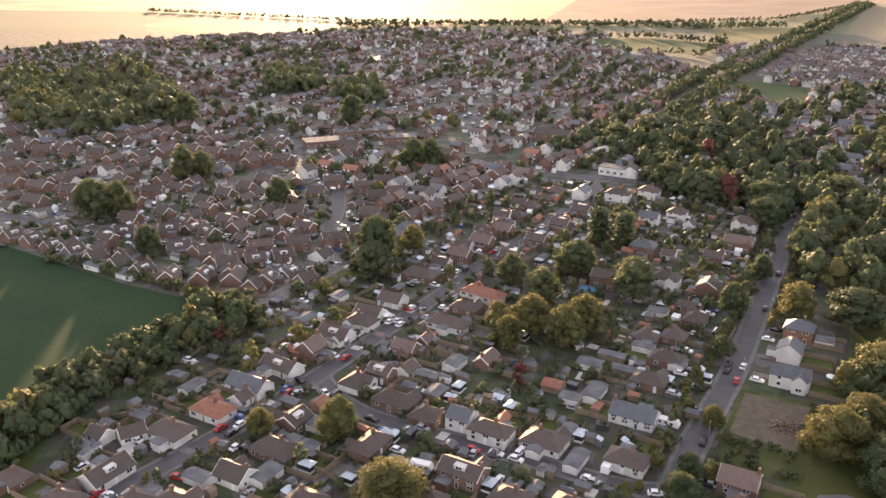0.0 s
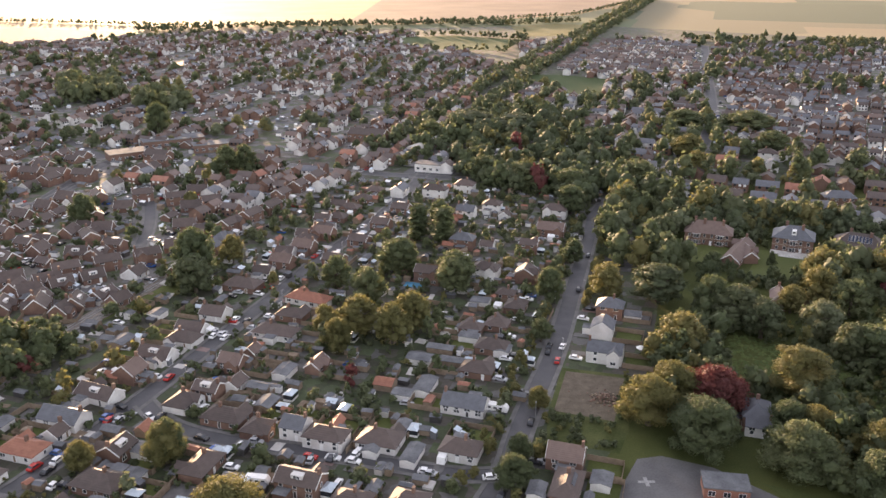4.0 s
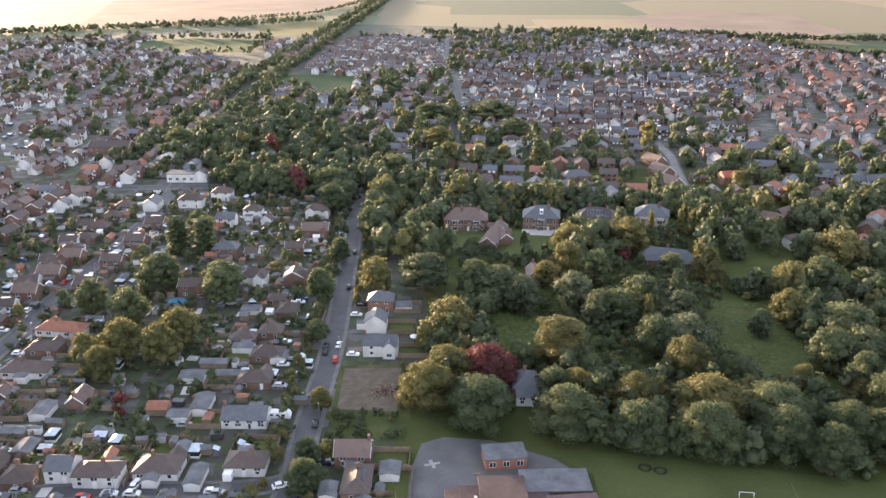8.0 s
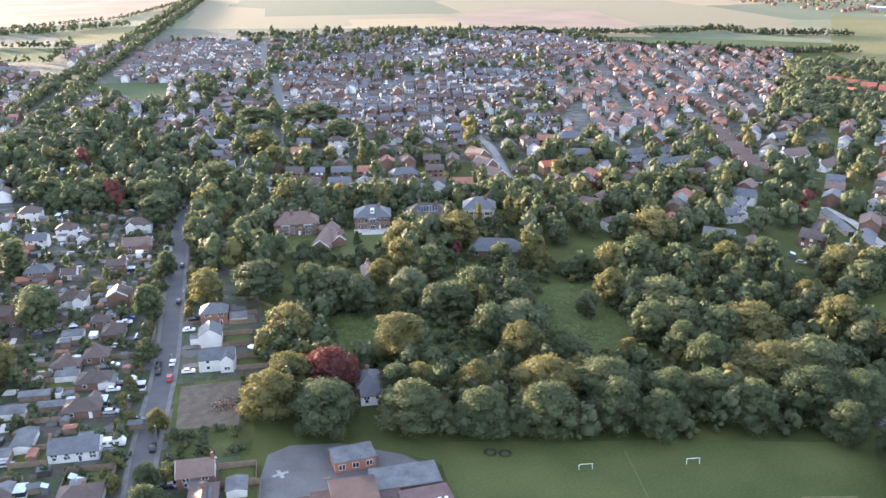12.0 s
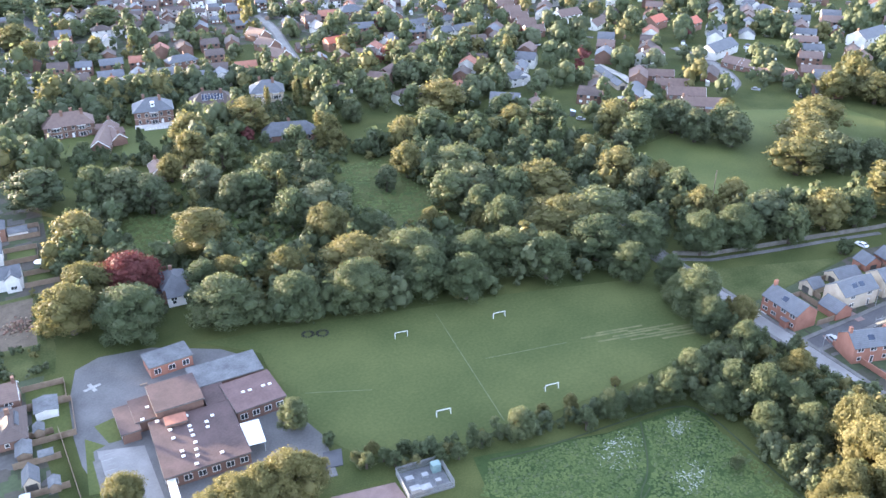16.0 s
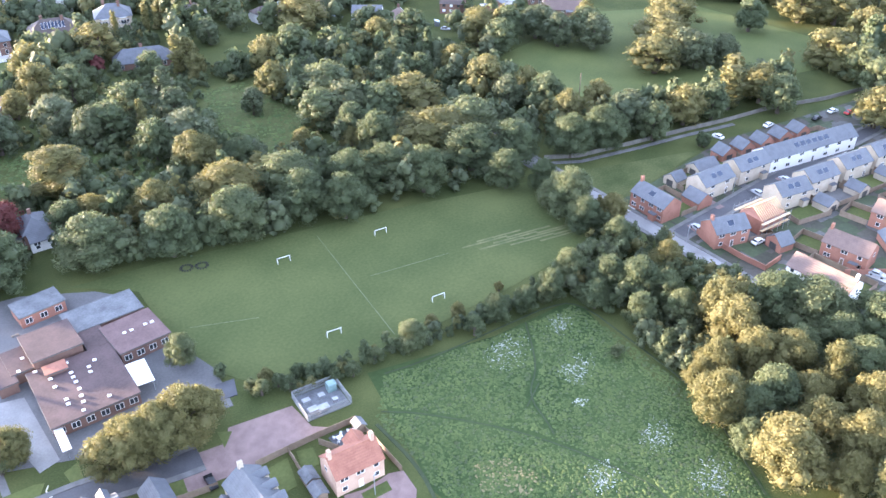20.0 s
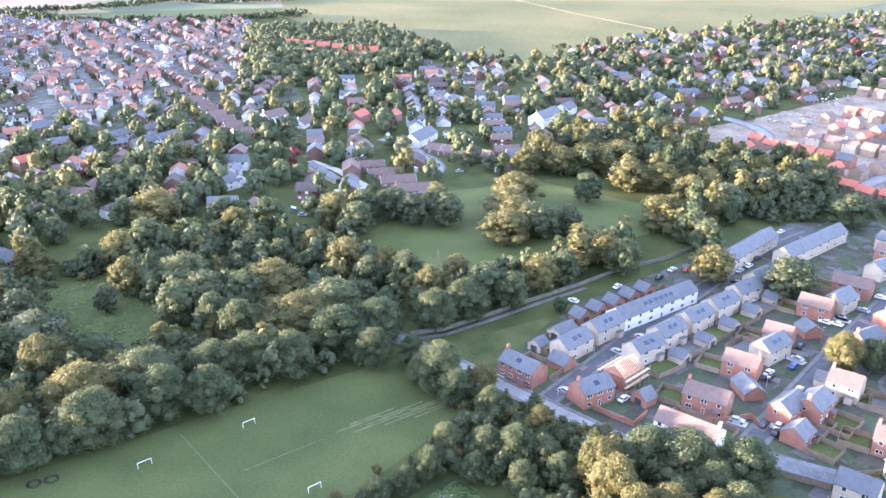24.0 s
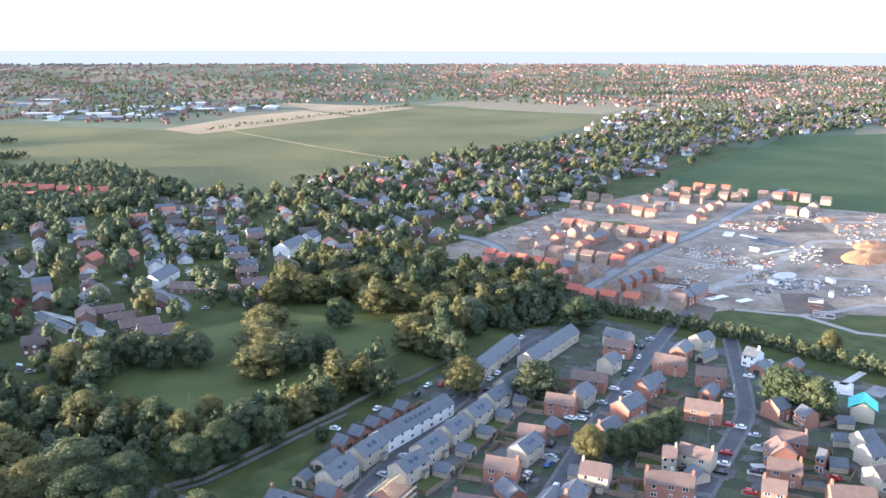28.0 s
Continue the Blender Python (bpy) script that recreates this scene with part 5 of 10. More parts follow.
house(-43.4, 254.9, 60, 9, 8.5, 'brickgable')
house(-36.6, 267.3, -30, 13, 8, 'bunggable')
house(-28.8, 277.9, -30, 12, 9, 'bung')
house(-26.4, 285.6, -30, 12, 7, 'bunggable')
house(-18.9, 297.3, -30, 11, 8, 'bunggable')
house(-8.9, 323.4, -30, 16, 10, 'bungbrick')
house(-37.2, 263.5, 60, 6, 4, 'outhouse')
house(-49.5, 281.2, 60, 8, 6, 'shed')
house(-39.7, 301.8, 60, 6, 5, 'outhouse')
house(-53.9, 283.6, -30, 5, 3, 'shed')
house(-41.7, 210.4, 60, 9, 8, 'semi', eaves=3.6)
house(-44.0, 196.8, -30, 15, 10, 'bungbrick')
house(-52.6, 185.3, -30, 10, 8, 'bunggable')
house(-61.9, 184.4, -30, 7, 4, 'outhouse')
house(-64.4, 174.0, -30, 11, 8, 'bung')
house(-26.6, 233.9, 60, 10, 9, 'bung')
house(-19.1, 238.8, -30, 9, 7, 'semi', eaves=3.6)
house(-12.2, 256.0, -30, 9, 7, 'brickgable', eaves=3.4)
house(-6.0, 263.0, 60, 6, 5, 'brickgable', eaves=2.6)
house(2.3, 276.7, -30, 17, 9, 'bung')
house(8.6, 290.3, -30, 12, 8, 'bungbrick')
house(15.7, 303.5, -37, 19.3, 9, 'bungred')
house(-13.8, 222.6, -30, 14, 9, 'bungbrick')
house(-5.0, 214.5, 60, 9, 8, 'bungbrick')
house(5.6, 211.6, -30, 8, 8, 'slatewhite', eaves=4.2)
house(13.5, 204.9, -30, 13, 8, 'semiwhite', eaves=3.8)
house(27.9, 201.4, -30, 13, 10, 'bung')
house(14.3, 249.1, 60, 9, 6, 'brickgable', eaves=2.6)
house(3.9, 247.2, 60, 8, 5, 'outhouse')
house(34.0, 232.7, -30, 6, 5, 'shedred')
house(-2.2, 228.3, 60, 7, 5, 'shed')
house(47.6, 246.8, -30, 8, 5, 'outhouse')
house(38.2, 225.0, -30, 6, 4, 'outhouse')
house(-11.3, 241.6, 60, 8, 6, 'bunggable')
house(-4.1, 238.9, -30, 7, 4, 'shed')
house(90.4, 292.5, -30, 8, 6, 'bungbrick')
house(25.3, 197.8, 60, 6, 4, 'outhouse')
house(-35.5, 210.2, -30, 9, 5, 'outhouse')
house(-36.7, 197.4, 60, 6, 5, 'outhouse')
house(-74.0, 174.3, -30, 9, 7, 'bung')
house(-108.4, 183.5, -30, 9, 7, 'bungbrick')
house(-45.0, 185.7, 60, 8, 5, 'outhouse')
house(-33.1, 174.6, -30, 10, 8, 'bungbrick')
house(-3.1, 175.2, -30, 9, 7, 'bungbrick')
house(30.8, 172.7, -30, 10, 8, 'bung')
house(69.8, 265.6, -30, 9, 7, 'bungbrick')
house(75.8, 246.9, 60, 6, 5, 'outhouse')
house(5.3, 185.2, -30, 13, 8, 'semi', eaves=4.2)
house(16.8, 175.7, -30, 11, 9, 'bungbrick')
house(-19.4, 199.1, 60, 13, 8, 'bungbrick')
house(-18.7, 181.2, 60, 8, 5, 'shed')
house(35.1, 192.5, 60, 9, 4, 'outhouse')
house(33.8, 204.8, 60, 10, 3.5, 'outhouse')
house(48.3, 191.7, -30, 12, 9, 'semiwhite', eaves=3.2)
house(55.0, 214.4, -30, 15, 9, 'slatewhite', eaves=3.2)
house(64.2, 235.3, -30, 12, 9, 'bungbrick')
house(73.1, 249.9, -30, 12, 9, 'bungbrick')
house(79.7, 266.6, -30, 9, 8, 'bungbrick')
house(90.8, 280.8, 60, 10, 9, 'bungbrick')
house(79.1, 288.0, -30, 7, 5, 'outhouse')
house(67.5, 259.1, -30, 7, 4, 'outhouse')
house(56.0, 253.0, -30, 9, 3.5, 'shed')
house(57.8, 243.1, -30, 8, 3.5, 'shed')
house(45.8, 228.4, 60, 10, 5, 'outhouse')
house(103.1, 307.8, 60, 9, 9, 'semi')
house(88.5, 315.2, -30, 12, 9, 'semiwhite')
house(65.2, 316.4, -30, 13, 8, 'semi')
house(114.7, 339.7, -30, 9, 7, 'semi')
house(132.1, 360.0, -30, 14, 9, 'brickgable')
house(143.3, 386.3, -30, 13, 9, 'semiwhite')
house(115.0, 401.3, -30, 10, 8, 'semiwhite')
house(117.7, 388.1, 60, 7, 6, 'bunggable')
house(114.2, 253.6, 60, 9, 9, 'slatewhite')
house(107.8, 235.9, -30, 13, 8, 'slatewhite')
house(123.2, 268.5, -30, 11, 8, 'slatehip')
house(130.2, 263.9, -30, 6, 5, 'outhouse')
house(74.4, 181.7, -30, 11, 9, 'brickgable')
house(70.6, 170.5, 60, 14, 8, 'bungbrick')
house(80.0, 170.8, 60, 6, 5, 'outhouse')
house(62.5, 170.2, 60, 6, 4, 'outhouse')
house(87.5, 351.8, -30, 12, 8, 'slatehip')
house(97.6, 347.0, -30, 7, 6, 'bunggable')
house(73.9, 302.8, -30, 6, 5, 'outhouse')
house(7.5, 344.0, 149, 11, 8, 'brickgable')
house(17.6, 360.6, 149, 11, 8, 'brickgable')
house(27.7, 377.3, 149, 11, 8, 'brickgable')
house(19.7, 373.8, 150, 11, 8, 'bungbrick')
house(28.0, 388.2, 150, 11, 8, 'bungbrick')
house(36.3, 402.6, 150, 11, 8, 'bungbrick')
house(44.5, 417.0, 150, 11, 8, 'bungbrick')
house(52.8, 431.4, 150, 11, 8, 'bungbrick')
house(61.1, 445.8, 150, 11, 8, 'bungbrick')
house(29.1, 342.3, 149, 10, 8, 'semi', eaves=3.6)
house(42.4, 364.4, 149, 10, 8, 'semi', eaves=3.6)
house(55.8, 386.6, 149, 10, 8, 'semi', eaves=3.6)
house(69.1, 408.7, 149, 10, 8, 'semi', eaves=3.6)
house(-0.9, 335.7, 155, 9, 7, 'bunggable')
house(9.2, 357.5, 155, 9, 7, 'bunggable')
house(19.2, 379.4, 155, 9, 7, 'bunggable')
house(29.3, 401.2, 155, 9, 7, 'bunggable')
house(39.4, 423.0, 155, 9, 7, 'bunggable')
house(92.3, 434.1, -30, 14, 8, 'semiwhite')
house(109.9, 439.7, -30, 12, 9, 'semiwhite')
house(73.8, 439.6, 60, 12, 8, 'slatewhite')
house(99.8, 395.0, -30, 10, 8, 'slatewhite')

# brick semis of the older estate
house(-174.4, 535.5, -21, 12, 8, 'semi')
house(-159.0, 529.7, -21, 12, 8, 'semi')
house(-143.6, 523.9, -21, 12, 8, 'semi')
house(-128.1, 518.0, -21, 12, 8, 'semi')
house(-112.7, 512.2, -21, 12, 8, 'semi')
house(-97.3, 506.4, -21, 12, 8, 'semi')
house(-235.9, 452.9, -24, 12, 8, 'semi')
house(-217.1, 444.6, -24, 12, 8, 'semi')
house(-198.2, 436.4, -24, 12, 8, 'semi')
house(-195.3, 436.4, 1, 12, 8, 'semi')
house(-181.4, 436.6, 1, 12, 8, 'semi')
house(-167.6, 436.7, 1, 12, 8, 'semi')
house(-153.7, 436.9, 1, 12, 8, 'semi')
house(-270.9, 534.1, 5, 11, 8, 'semi')
house(-252.3, 529.2, 5, 11, 8, 'semi')
house(-233.6, 524.3, 5, 11, 8, 'semi')
house(-215.0, 519.4, 5, 11, 8, 'semi')
house(-199.3, 505.0, 68, 11, 8, 'semi')
house(-186.9, 514.8, 68, 11, 8, 'semi')
house(-174.6, 524.5, 68, 11, 8, 'semi')
house(-210.5, 423.5, -20, 12, 8, 'chalet')
house(-183.4, 413.8, -20, 12, 8, 'chalet')
house(-196.3, 369.1, 60, 9, 9, 'chalet')
house(-184.1, 362.0, 60, 9, 9, 'chalet')
house(-171.9, 354.9, 60, 9, 9, 'chalet')
house(-159.7, 347.9, 60, 9, 9, 'chalet')
house(-147.5, 340.8, 60, 9, 9, 'chalet')
house(-135.3, 333.7, 60, 9, 9, 'chalet')
house(-123.1, 326.6, 60, 9, 9, 'chalet')
house(-109.7, 320.3, 86, 10, 9, 'chalet')
house(-96.7, 319.4, 86, 10, 9, 'chalet')
house(-83.6, 318.5, 86, 10, 9, 'chalet')
house(-70.6, 317.6, 86, 10, 9, 'chalet')
house(-131.1, 358.0, 23, 12, 8, 'chalet')
house(-115.9, 353.3, 23, 12, 8, 'chalet')
house(-100.6, 348.5, 23, 12, 8, 'chalet')
house(-85.4, 343.8, 23, 12, 8, 'chalet')
house(-160.8, 344.2, -30, 9, 8, 'outhouse')
house(-144.1, 334.4, -30, 9, 8, 'outhouse')
house(-127.4, 324.6, -30, 9, 8, 'outhouse')
house(-79.8, 352.1, 18, 12, 8, 'semi')
house(-64.4, 357.2, 18, 12, 8, 'semi')
house(-49.0, 362.3, 18, 12, 8, 'semi')
house(-77.2, 393.1, 110, 12, 8, 'semi')
house(-80.1, 426.9, 110, 12, 8, 'semi')
house(-82.9, 460.7, 110, 12, 8, 'semi')
house(-37.5, 374.8, 177, 12, 8, 'chalet')
house(-36.0, 404.8, 177, 12, 8, 'chalet')
house(-34.5, 434.8, 177, 12, 8, 'chalet')
house(-33.0, 464.8, 177, 12, 8, 'chalet')
house(-67.7, 441.2, -10, 11, 8, 'chalet')
house(-73.4, 407.8, -10, 11, 8, 'chalet')
house(-79.1, 374.4, -10, 11, 8, 'chalet')
house(-123.6, 424.6, 148, 11, 8, 'chalet')
house(-115.5, 437.7, 148, 11, 8, 'chalet')
house(-107.4, 450.9, 148, 11, 8, 'chalet')
house(-99.3, 464.0, 148, 11, 8, 'chalet')
house(-137.9, 404.6, -45, 11, 8, 'chalet')
house(-122.8, 389.4, -45, 11, 8, 'chalet')
house(-107.7, 374.1, -45, 11, 8, 'chalet')
house(-60.7, 458.6, 10, 12, 8, 'semi')
house(-43.0, 448.5, 10, 12, 8, 'semi')
house(-25.3, 438.4, 10, 12, 8, 'semi')
house(-14.9, 398.3, 52, 13, 8, 'semi')
house(-5.2, 410.6, 52, 13, 8, 'semi')
house(4.5, 422.9, 52, 13, 8, 'semi')
house(10.8, 444.4, 56, 11, 8, 'semi')
house(20.8, 459.4, 56, 11, 8, 'semi')
house(30.8, 474.5, 56, 11, 8, 'semi')
house(-106.6, 350.8, 70, 9, 8, 'chalet')
house(-95.7, 337.7, 70, 9, 8, 'chalet')
house(-84.8, 324.6, 70, 9, 8, 'chalet')
house(-73.9, 311.5, 70, 9, 8, 'chalet')
house(-174.0, 404.2, -22, 12, 8, 'chalet')
house(-151.4, 395.2, -22, 12, 8, 'chalet')
house(-90.2, 333.5, 26, 10, 8, 'chalet')
house(-79.4, 338.8, 26, 10, 8, 'chalet')
house(-68.6, 344.0, 26, 10, 8, 'chalet')
house(-164.4, 353.9, 70, 9, 8, 'chalet')
house(-150.2, 348.6, 70, 9, 8, 'chalet')
house(-135.9, 343.3, 70, 9, 8, 'chalet')
house(-54.9, 317.7, 53, 9, 7, 'chalet')
house(-34.8, 344.3, 53, 9, 7, 'chalet')
house(-96.6, 382.6, 69, 10, 8, 'chalet')
house(-87.8, 405.2, 69, 10, 8, 'chalet')
house(-146.6, 373.7, 12, 10, 8, 'chalet')
house(-136.8, 375.9, 12, 10, 8, 'chalet')
house(-127.1, 378.0, 12, 10, 8, 'chalet')
house(74.8, 572.9, -30, 26, 12, 'semi', eaves=6)
house(-1.6, 522.4, -30, 18, 9, 'semi')
house(-60.2, 545.2, -30, 16, 9, 'semi')

# villas among the trees
grand_villa(199.7, 336.4, -31, 20.5, 11, OLDBRICK, MAUVETILE, 5.8, 6, 4, 2, 0, 0, 'large brick villa with brown roof, tall chimneys and two white-framed bays')
grand_villa(232.6, 320.3, -36, 17, 13, OLDBRICK, SLATE, 6.4, 5, 2, 1, 1, 0, 'large brick villa with hipped slate roof and white terrace')
grand_villa(254.9, 305.2, -40, 20.5, 12, OLDBRICK, BROWNTILE, 6.2, 7, 2, 0, 0, 7, 'long brick villa with many white windows and roof panels')
grand_villa(279.5, 294.7, -43, 15.5, 12, CREAM, SLATE, 7.0, 5, 2, 2, 0, 0, 'tall cream villa with slate roof and canted bays')
house(201.8, 314.1, 45, 31.2, 9, 'brickgable', eaves=3.2)
house(205.3, 311.8, -109, 13.8, 7, 'brickgable', eaves=3)
grand_villa(250.0, 252.1, -45, 23, 9, OLDBRICK, SLATE, 3.2, 4, 1, 1, 0, 0, 'low villa with a broad slate roof and white gable')
house(188.4, 261.1, 22, 17.4, 7, 'brickgable', eaves=2.6)
house(306.1, 271.0, -20, 10, 9, 'semiwhite')
house(316.9, 239.5, -20, 12, 8, 'semiwhite')
house(369.7, 209.3, -25, 11, 8, 'slatewhite')
house(191.1, 266.3, 60, 12, 7, 'brickgable', eaves=3)
house(134.6, 189.5, 60, 12, 9, 'slatehip')
house(132.5, 184.7, -30, 8, 6, 'slatewhite', eaves=3.5)
house(360.7, 383.5, -92, 13, 9, 'brickgable')
house(347.6, 362.4, -92, 13, 9, 'brickgable')
house(334.6, 341.3, -92, 13, 9, 'brickgable')
house(393.1, 362.8, 60, 14, 9, 'slatewhite')
house(371.5, 331.1, -20, 13, 8, 'redroof')
house(436.6, 374.9, -30, 16, 10, 'slatehip')
house(294.5, 374.3, -20, 16, 8, 'slatehip')
house(313.4, 470.4, -29, 11, 8, 'semiwhite')
house(323.4, 465.0, -29, 11, 8, 'semiwhite')
house(333.3, 459.5, -29, 11, 8, 'semiwhite')
house(343.3, 454.1, -29, 11, 8, 'semiwhite')
house(436.3, 322.3, -20, 20, 8, 'slatewhite', eaves=3.2)
house(453.2, 312.9, -20, 14, 8, 'slatewhite', eaves=3.2)
house(444.6, 290.1, -20, 18, 8, 'slatewhite', eaves=3.2)
house(429.5, 297.1, -20, 18, 8, 'slatewhite', eaves=3.2)
house(545.3, 280.8, -20, 14, 10, 'slatewhite')
house(505.5, 250.5, -20, 18, 10, 'whitetile')
house(502.3, 227.6, 0, 18, 9, 'whitetile', eaves=3)
house(374.2, 209.9, 60, 12, 9, 'slatewhite')
house(324.1, 240.8, -20, 13, 9, 'bungbrick')
house(339.8, 183.5, 0, 12, 9, 'brickgable', eaves=3)
house(535.9, 326.3, -44, 12, 8, 'brickgable')
house(523.5, 313.6, -44, 12, 8, 'brickgable')
house(511.0, 300.8, -44, 12, 8, 'brickgable')
house(498.6, 288.1, -44, 12, 8, 'brickgable')
house(486.2, 275.3, -44, 12, 8, 'brickgable')
house(473.7, 262.6, -44, 12, 8, 'brickgable')
house(461.3, 249.8, -44, 12, 8, 'brickgable')
house(481.4, 142.7, -10, 26, 11, 'slatewhite', eaves=4.5)
house(443.6, 168.2, -10, 16, 10, 'whitetile')
house(525.3, 176.5, -10, 18, 9, 'redroof')
house(520.9, 196.3, -10, 14, 9, 'redroof')
house(418.9, 152.9, -64, 18, 8, 'brickgable', eaves=2.8)
house(407.6, 141.2, -64, 18, 8, 'brickgable', eaves=2.8)
house(396.4, 129.4, -64, 18, 8, 'brickgable', eaves=2.8)
house(385.1, 117.7, -64, 18, 8, 'brickgable', eaves=2.8)
house(461.1, 126.7, -103, 11, 8, 'brickgable', eaves=3)
house(458.9, 117.4, -103, 11, 8, 'brickgable', eaves=3)
house(456.7, 108.0, -103, 11, 8, 'brickgable', eaves=3)
house(454.5, 98.7, -103, 11, 8, 'brickgable', eaves=3)
house(554.0, 77.9, -20, 26, 12, 'slatewhite', eaves=5.5)
house(583.4, 68.3, -20, 14, 10, 'slatewhite')
house(491.4, 72.2, 0, 26, 12, 'whitetile')
house(618.2, 49.9, 0, 16, 10, 'brickgable')
house(587.0, -19.9, -10, 22, 9, 'slatehip')
house(788.1, 363.0, -69, 13, 12, 'creamred', eaves=7.5)
house(783.5, 345.2, -69, 13, 12, 'creamred', eaves=7.5)
house(779.0, 327.4, -69, 13, 12, 'creamred', eaves=7.5)
house(774.4, 309.5, -69, 13, 12, 'creamred', eaves=7.5)
house(769.9, 291.7, -69, 13, 12, 'creamred', eaves=7.5)
house(765.3, 273.9, -69, 13, 12, 'creamred', eaves=7.5)
house(758.5, 332.8, -104, 10, 9, 'redroof')
house(753.7, 314.3, -104, 10, 9, 'redroof')
house(749.0, 295.9, -104, 10, 9, 'redroof')
house(744.2, 277.4, -104, 10, 9, 'redroof')
house(754.2, 226.8, -80, 10, 8, 'bunggable')
house(737.8, 212.9, -80, 10, 8, 'bunggable')
house(721.4, 199.1, -80, 10, 8, 'bunggable')
house(705.0, 185.2, -80, 10, 8, 'bunggable')
house(688.7, 171.4, -80, 10, 8, 'bunggable')
house(672.3, 157.5, -80, 10, 8, 'bunggable')
house(655.9, 143.7, -80, 10, 8, 'bunggable')
house(639.5, 129.8, -80, 10, 8, 'bunggable')
house(685.6, 201.7, -51, 10, 8, 'bunggable')
house(693.5, 191.8, -51, 10, 8, 'bunggable')
house(701.4, 181.9, -51, 10, 8, 'bunggable')
house(709.4, 172.0, -51, 10, 8, 'bunggable')
house(717.3, 162.1, -51, 10, 8, 'bunggable')
house(725.2, 152.2, -51, 10, 8, 'bunggable')
house(629.8, 190.0, -128, 11, 8, 'slatewhite', eaves=3)
house(619.3, 176.4, -128, 11, 8, 'slatewhite', eaves=3)
house(608.8, 162.9, -128, 11, 8, 'slatewhite', eaves=3)
house(598.3, 149.4, -128, 11, 8, 'slatewhite', eaves=3)
house(587.8, 135.8, -128, 11, 8, 'slatewhite', eaves=3)
house(838.4, 37.2, -143, 11, 8, 'redroof')
house(823.8, 26.2, -143, 11, 8, 'redroof')
house(809.1, 15.3, -143, 11, 8, 'redroof')
house(794.5, 4.3, -143, 11, 8, 'redroof')
house(697.8, -1.8, 5, 13, 9, 'slatewhite', eaves=3.5)
house(709.6, -13.7, 5, 13, 9, 'slatewhite', eaves=3.5)
house(721.3, -25.5, 5, 13, 9, 'slatewhite', eaves=3.5)
house(733.1, -37.4, 5, 13, 9, 'slatewhite', eaves=3.5)
house(744.9, -49.2, 5, 13, 9, 'slatewhite', eaves=3.5)
house(756.6, -61.1, 5, 13, 9, 'slatewhite', eaves=3.5)
house(768.4, -72.9, 5, 13, 9, 'slatewhite', eaves=3.5)
house(837.6, -21.4, -51, 12, 9, 'brickgable')
house(857.3, -45.4, -51, 12, 9, 'brickgable')
house(877.0, -69.5, -51, 12, 9, 'brickgable')
house(896.8, -93.5, -51, 12, 9, 'brickgable')
house(916.5, -117.6, -51, 12, 9, 'brickgable')
house(786.3, -168.3, -10, 18, 12, 'slatehip')
house(825.2, -187.8, -10, 14, 12, 'slatewhite')
house(840.8, -114.1, -52, 12, 9, 'slatewhite')
house(857.6, -135.4, -52, 12, 9, 'slatewhite')
house(874.3, -156.6, -52, 12, 9, 'slatewhite')
house(891.1, -177.9, -52, 12, 9, 'slatewhite')

# new estate
house(223.4, 34.5, -120, 13.2, 7.5, 'newbrick', chimneys=1, solar=1)
house(233.1, 24.0, -120, 6.6, 6, 'garagebrick')
house(242.5, 22.1, -31, 12.8, 7.5, 'newcream', solar=2)
house(257.2, 13.6, -34, 13.5, 7.5, 'newcream', solar=2)
house(242.6, 32.7, -28, 5, 5, 'garagecream')
house(254.2, 26.5, -31, 9.1, 6, 'garagecream')
house(279.0, -1.7, -38, 39.2, 8, 'newwhite', solar=6)
house(267.0, 22.1, 54, 5.5, 6, 'garagebrick')
house(274.0, 17.1, 54, 5.5, 6, 'garagebrick')
house(281.0, 12.0, 54, 5.5, 6, 'garagebrick')
house(288.0, 6.9, 54, 5.5, 6, 'garagebrick')
house(295.0, 1.9, 54, 5.5, 6, 'garagebrick')
house(216.2, 13.2, -45, 11.2, 7.5, 'newbrick', chimneys=1, solar=1)
house(245.6, -0.1, -39, 12.2, 7.5, 'newcream', solar=2)
house(258.6, -6.9, -35, 12.4, 7.5, 'newcream', solar=2)
house(272.2, -15.7, -35, 12.7, 7.5, 'newcream', solar=2)
house(285.5, -24.4, -36, 12.3, 7.5, 'newcream', solar=2)
house(299.8, -33.0, -38, 12.4, 7.5, 'newcream', solar=1)
house(313.4, -39.7, -35, 12.3, 7.5, 'newcream')
house(218.8, -1.6, -38, 5.0, 5.5, 'garagebrick')
house(202.5, -14.0, -115, 16.9, 7.5, 'whitetile')
house(220.2, -19.1, -109, 12.3, 7.5, 'newtile')
house(232.0, -30.8, -157, 9.1, 6.5, 'garagebrick')
house(243.1, -29.6, -110, 10.4, 7.5, 'newtile')
house(256.9, -38.8, -37, 12.1, 7.5, 'newcream', solar=2, chimneys=0)
house(246.7, -11.3, 59, 5.5, 5, 'garagecream')
house(260.1, -19.2, 59, 5.5, 5, 'garagecream')
house(273.5, -27.2, 59, 5.5, 5, 'garagecream')
house(286.9, -35.2, 59, 5.5, 5, 'garagecream')
house(300.3, -43.1, 59, 5.5, 5, 'garagecream')
house(266.6, -42.2, -110, 8.8, 7.5, 'newtile', chimneys=0)
house(276.9, -52.7, -157, 7.1, 6.5, 'garagebrick')
house(292.4, -56.7, -114, 10.8, 7.5, 'newtile')
house(300.1, -65.6, -34, 11.5, 7.5, 'newcream')
house(314.9, -71.9, -113, 13.3, 7.5, 'newtile', chimneys=0)
house(335.1, -84.7, -39, 9.6, 7, 'newcream')
house(352.6, -92.7, -114, 12.1, 7.5, 'newtile', chimneys=0)
house(365.4, -95.9, -130, 12.6, 7.5, 'newcream')
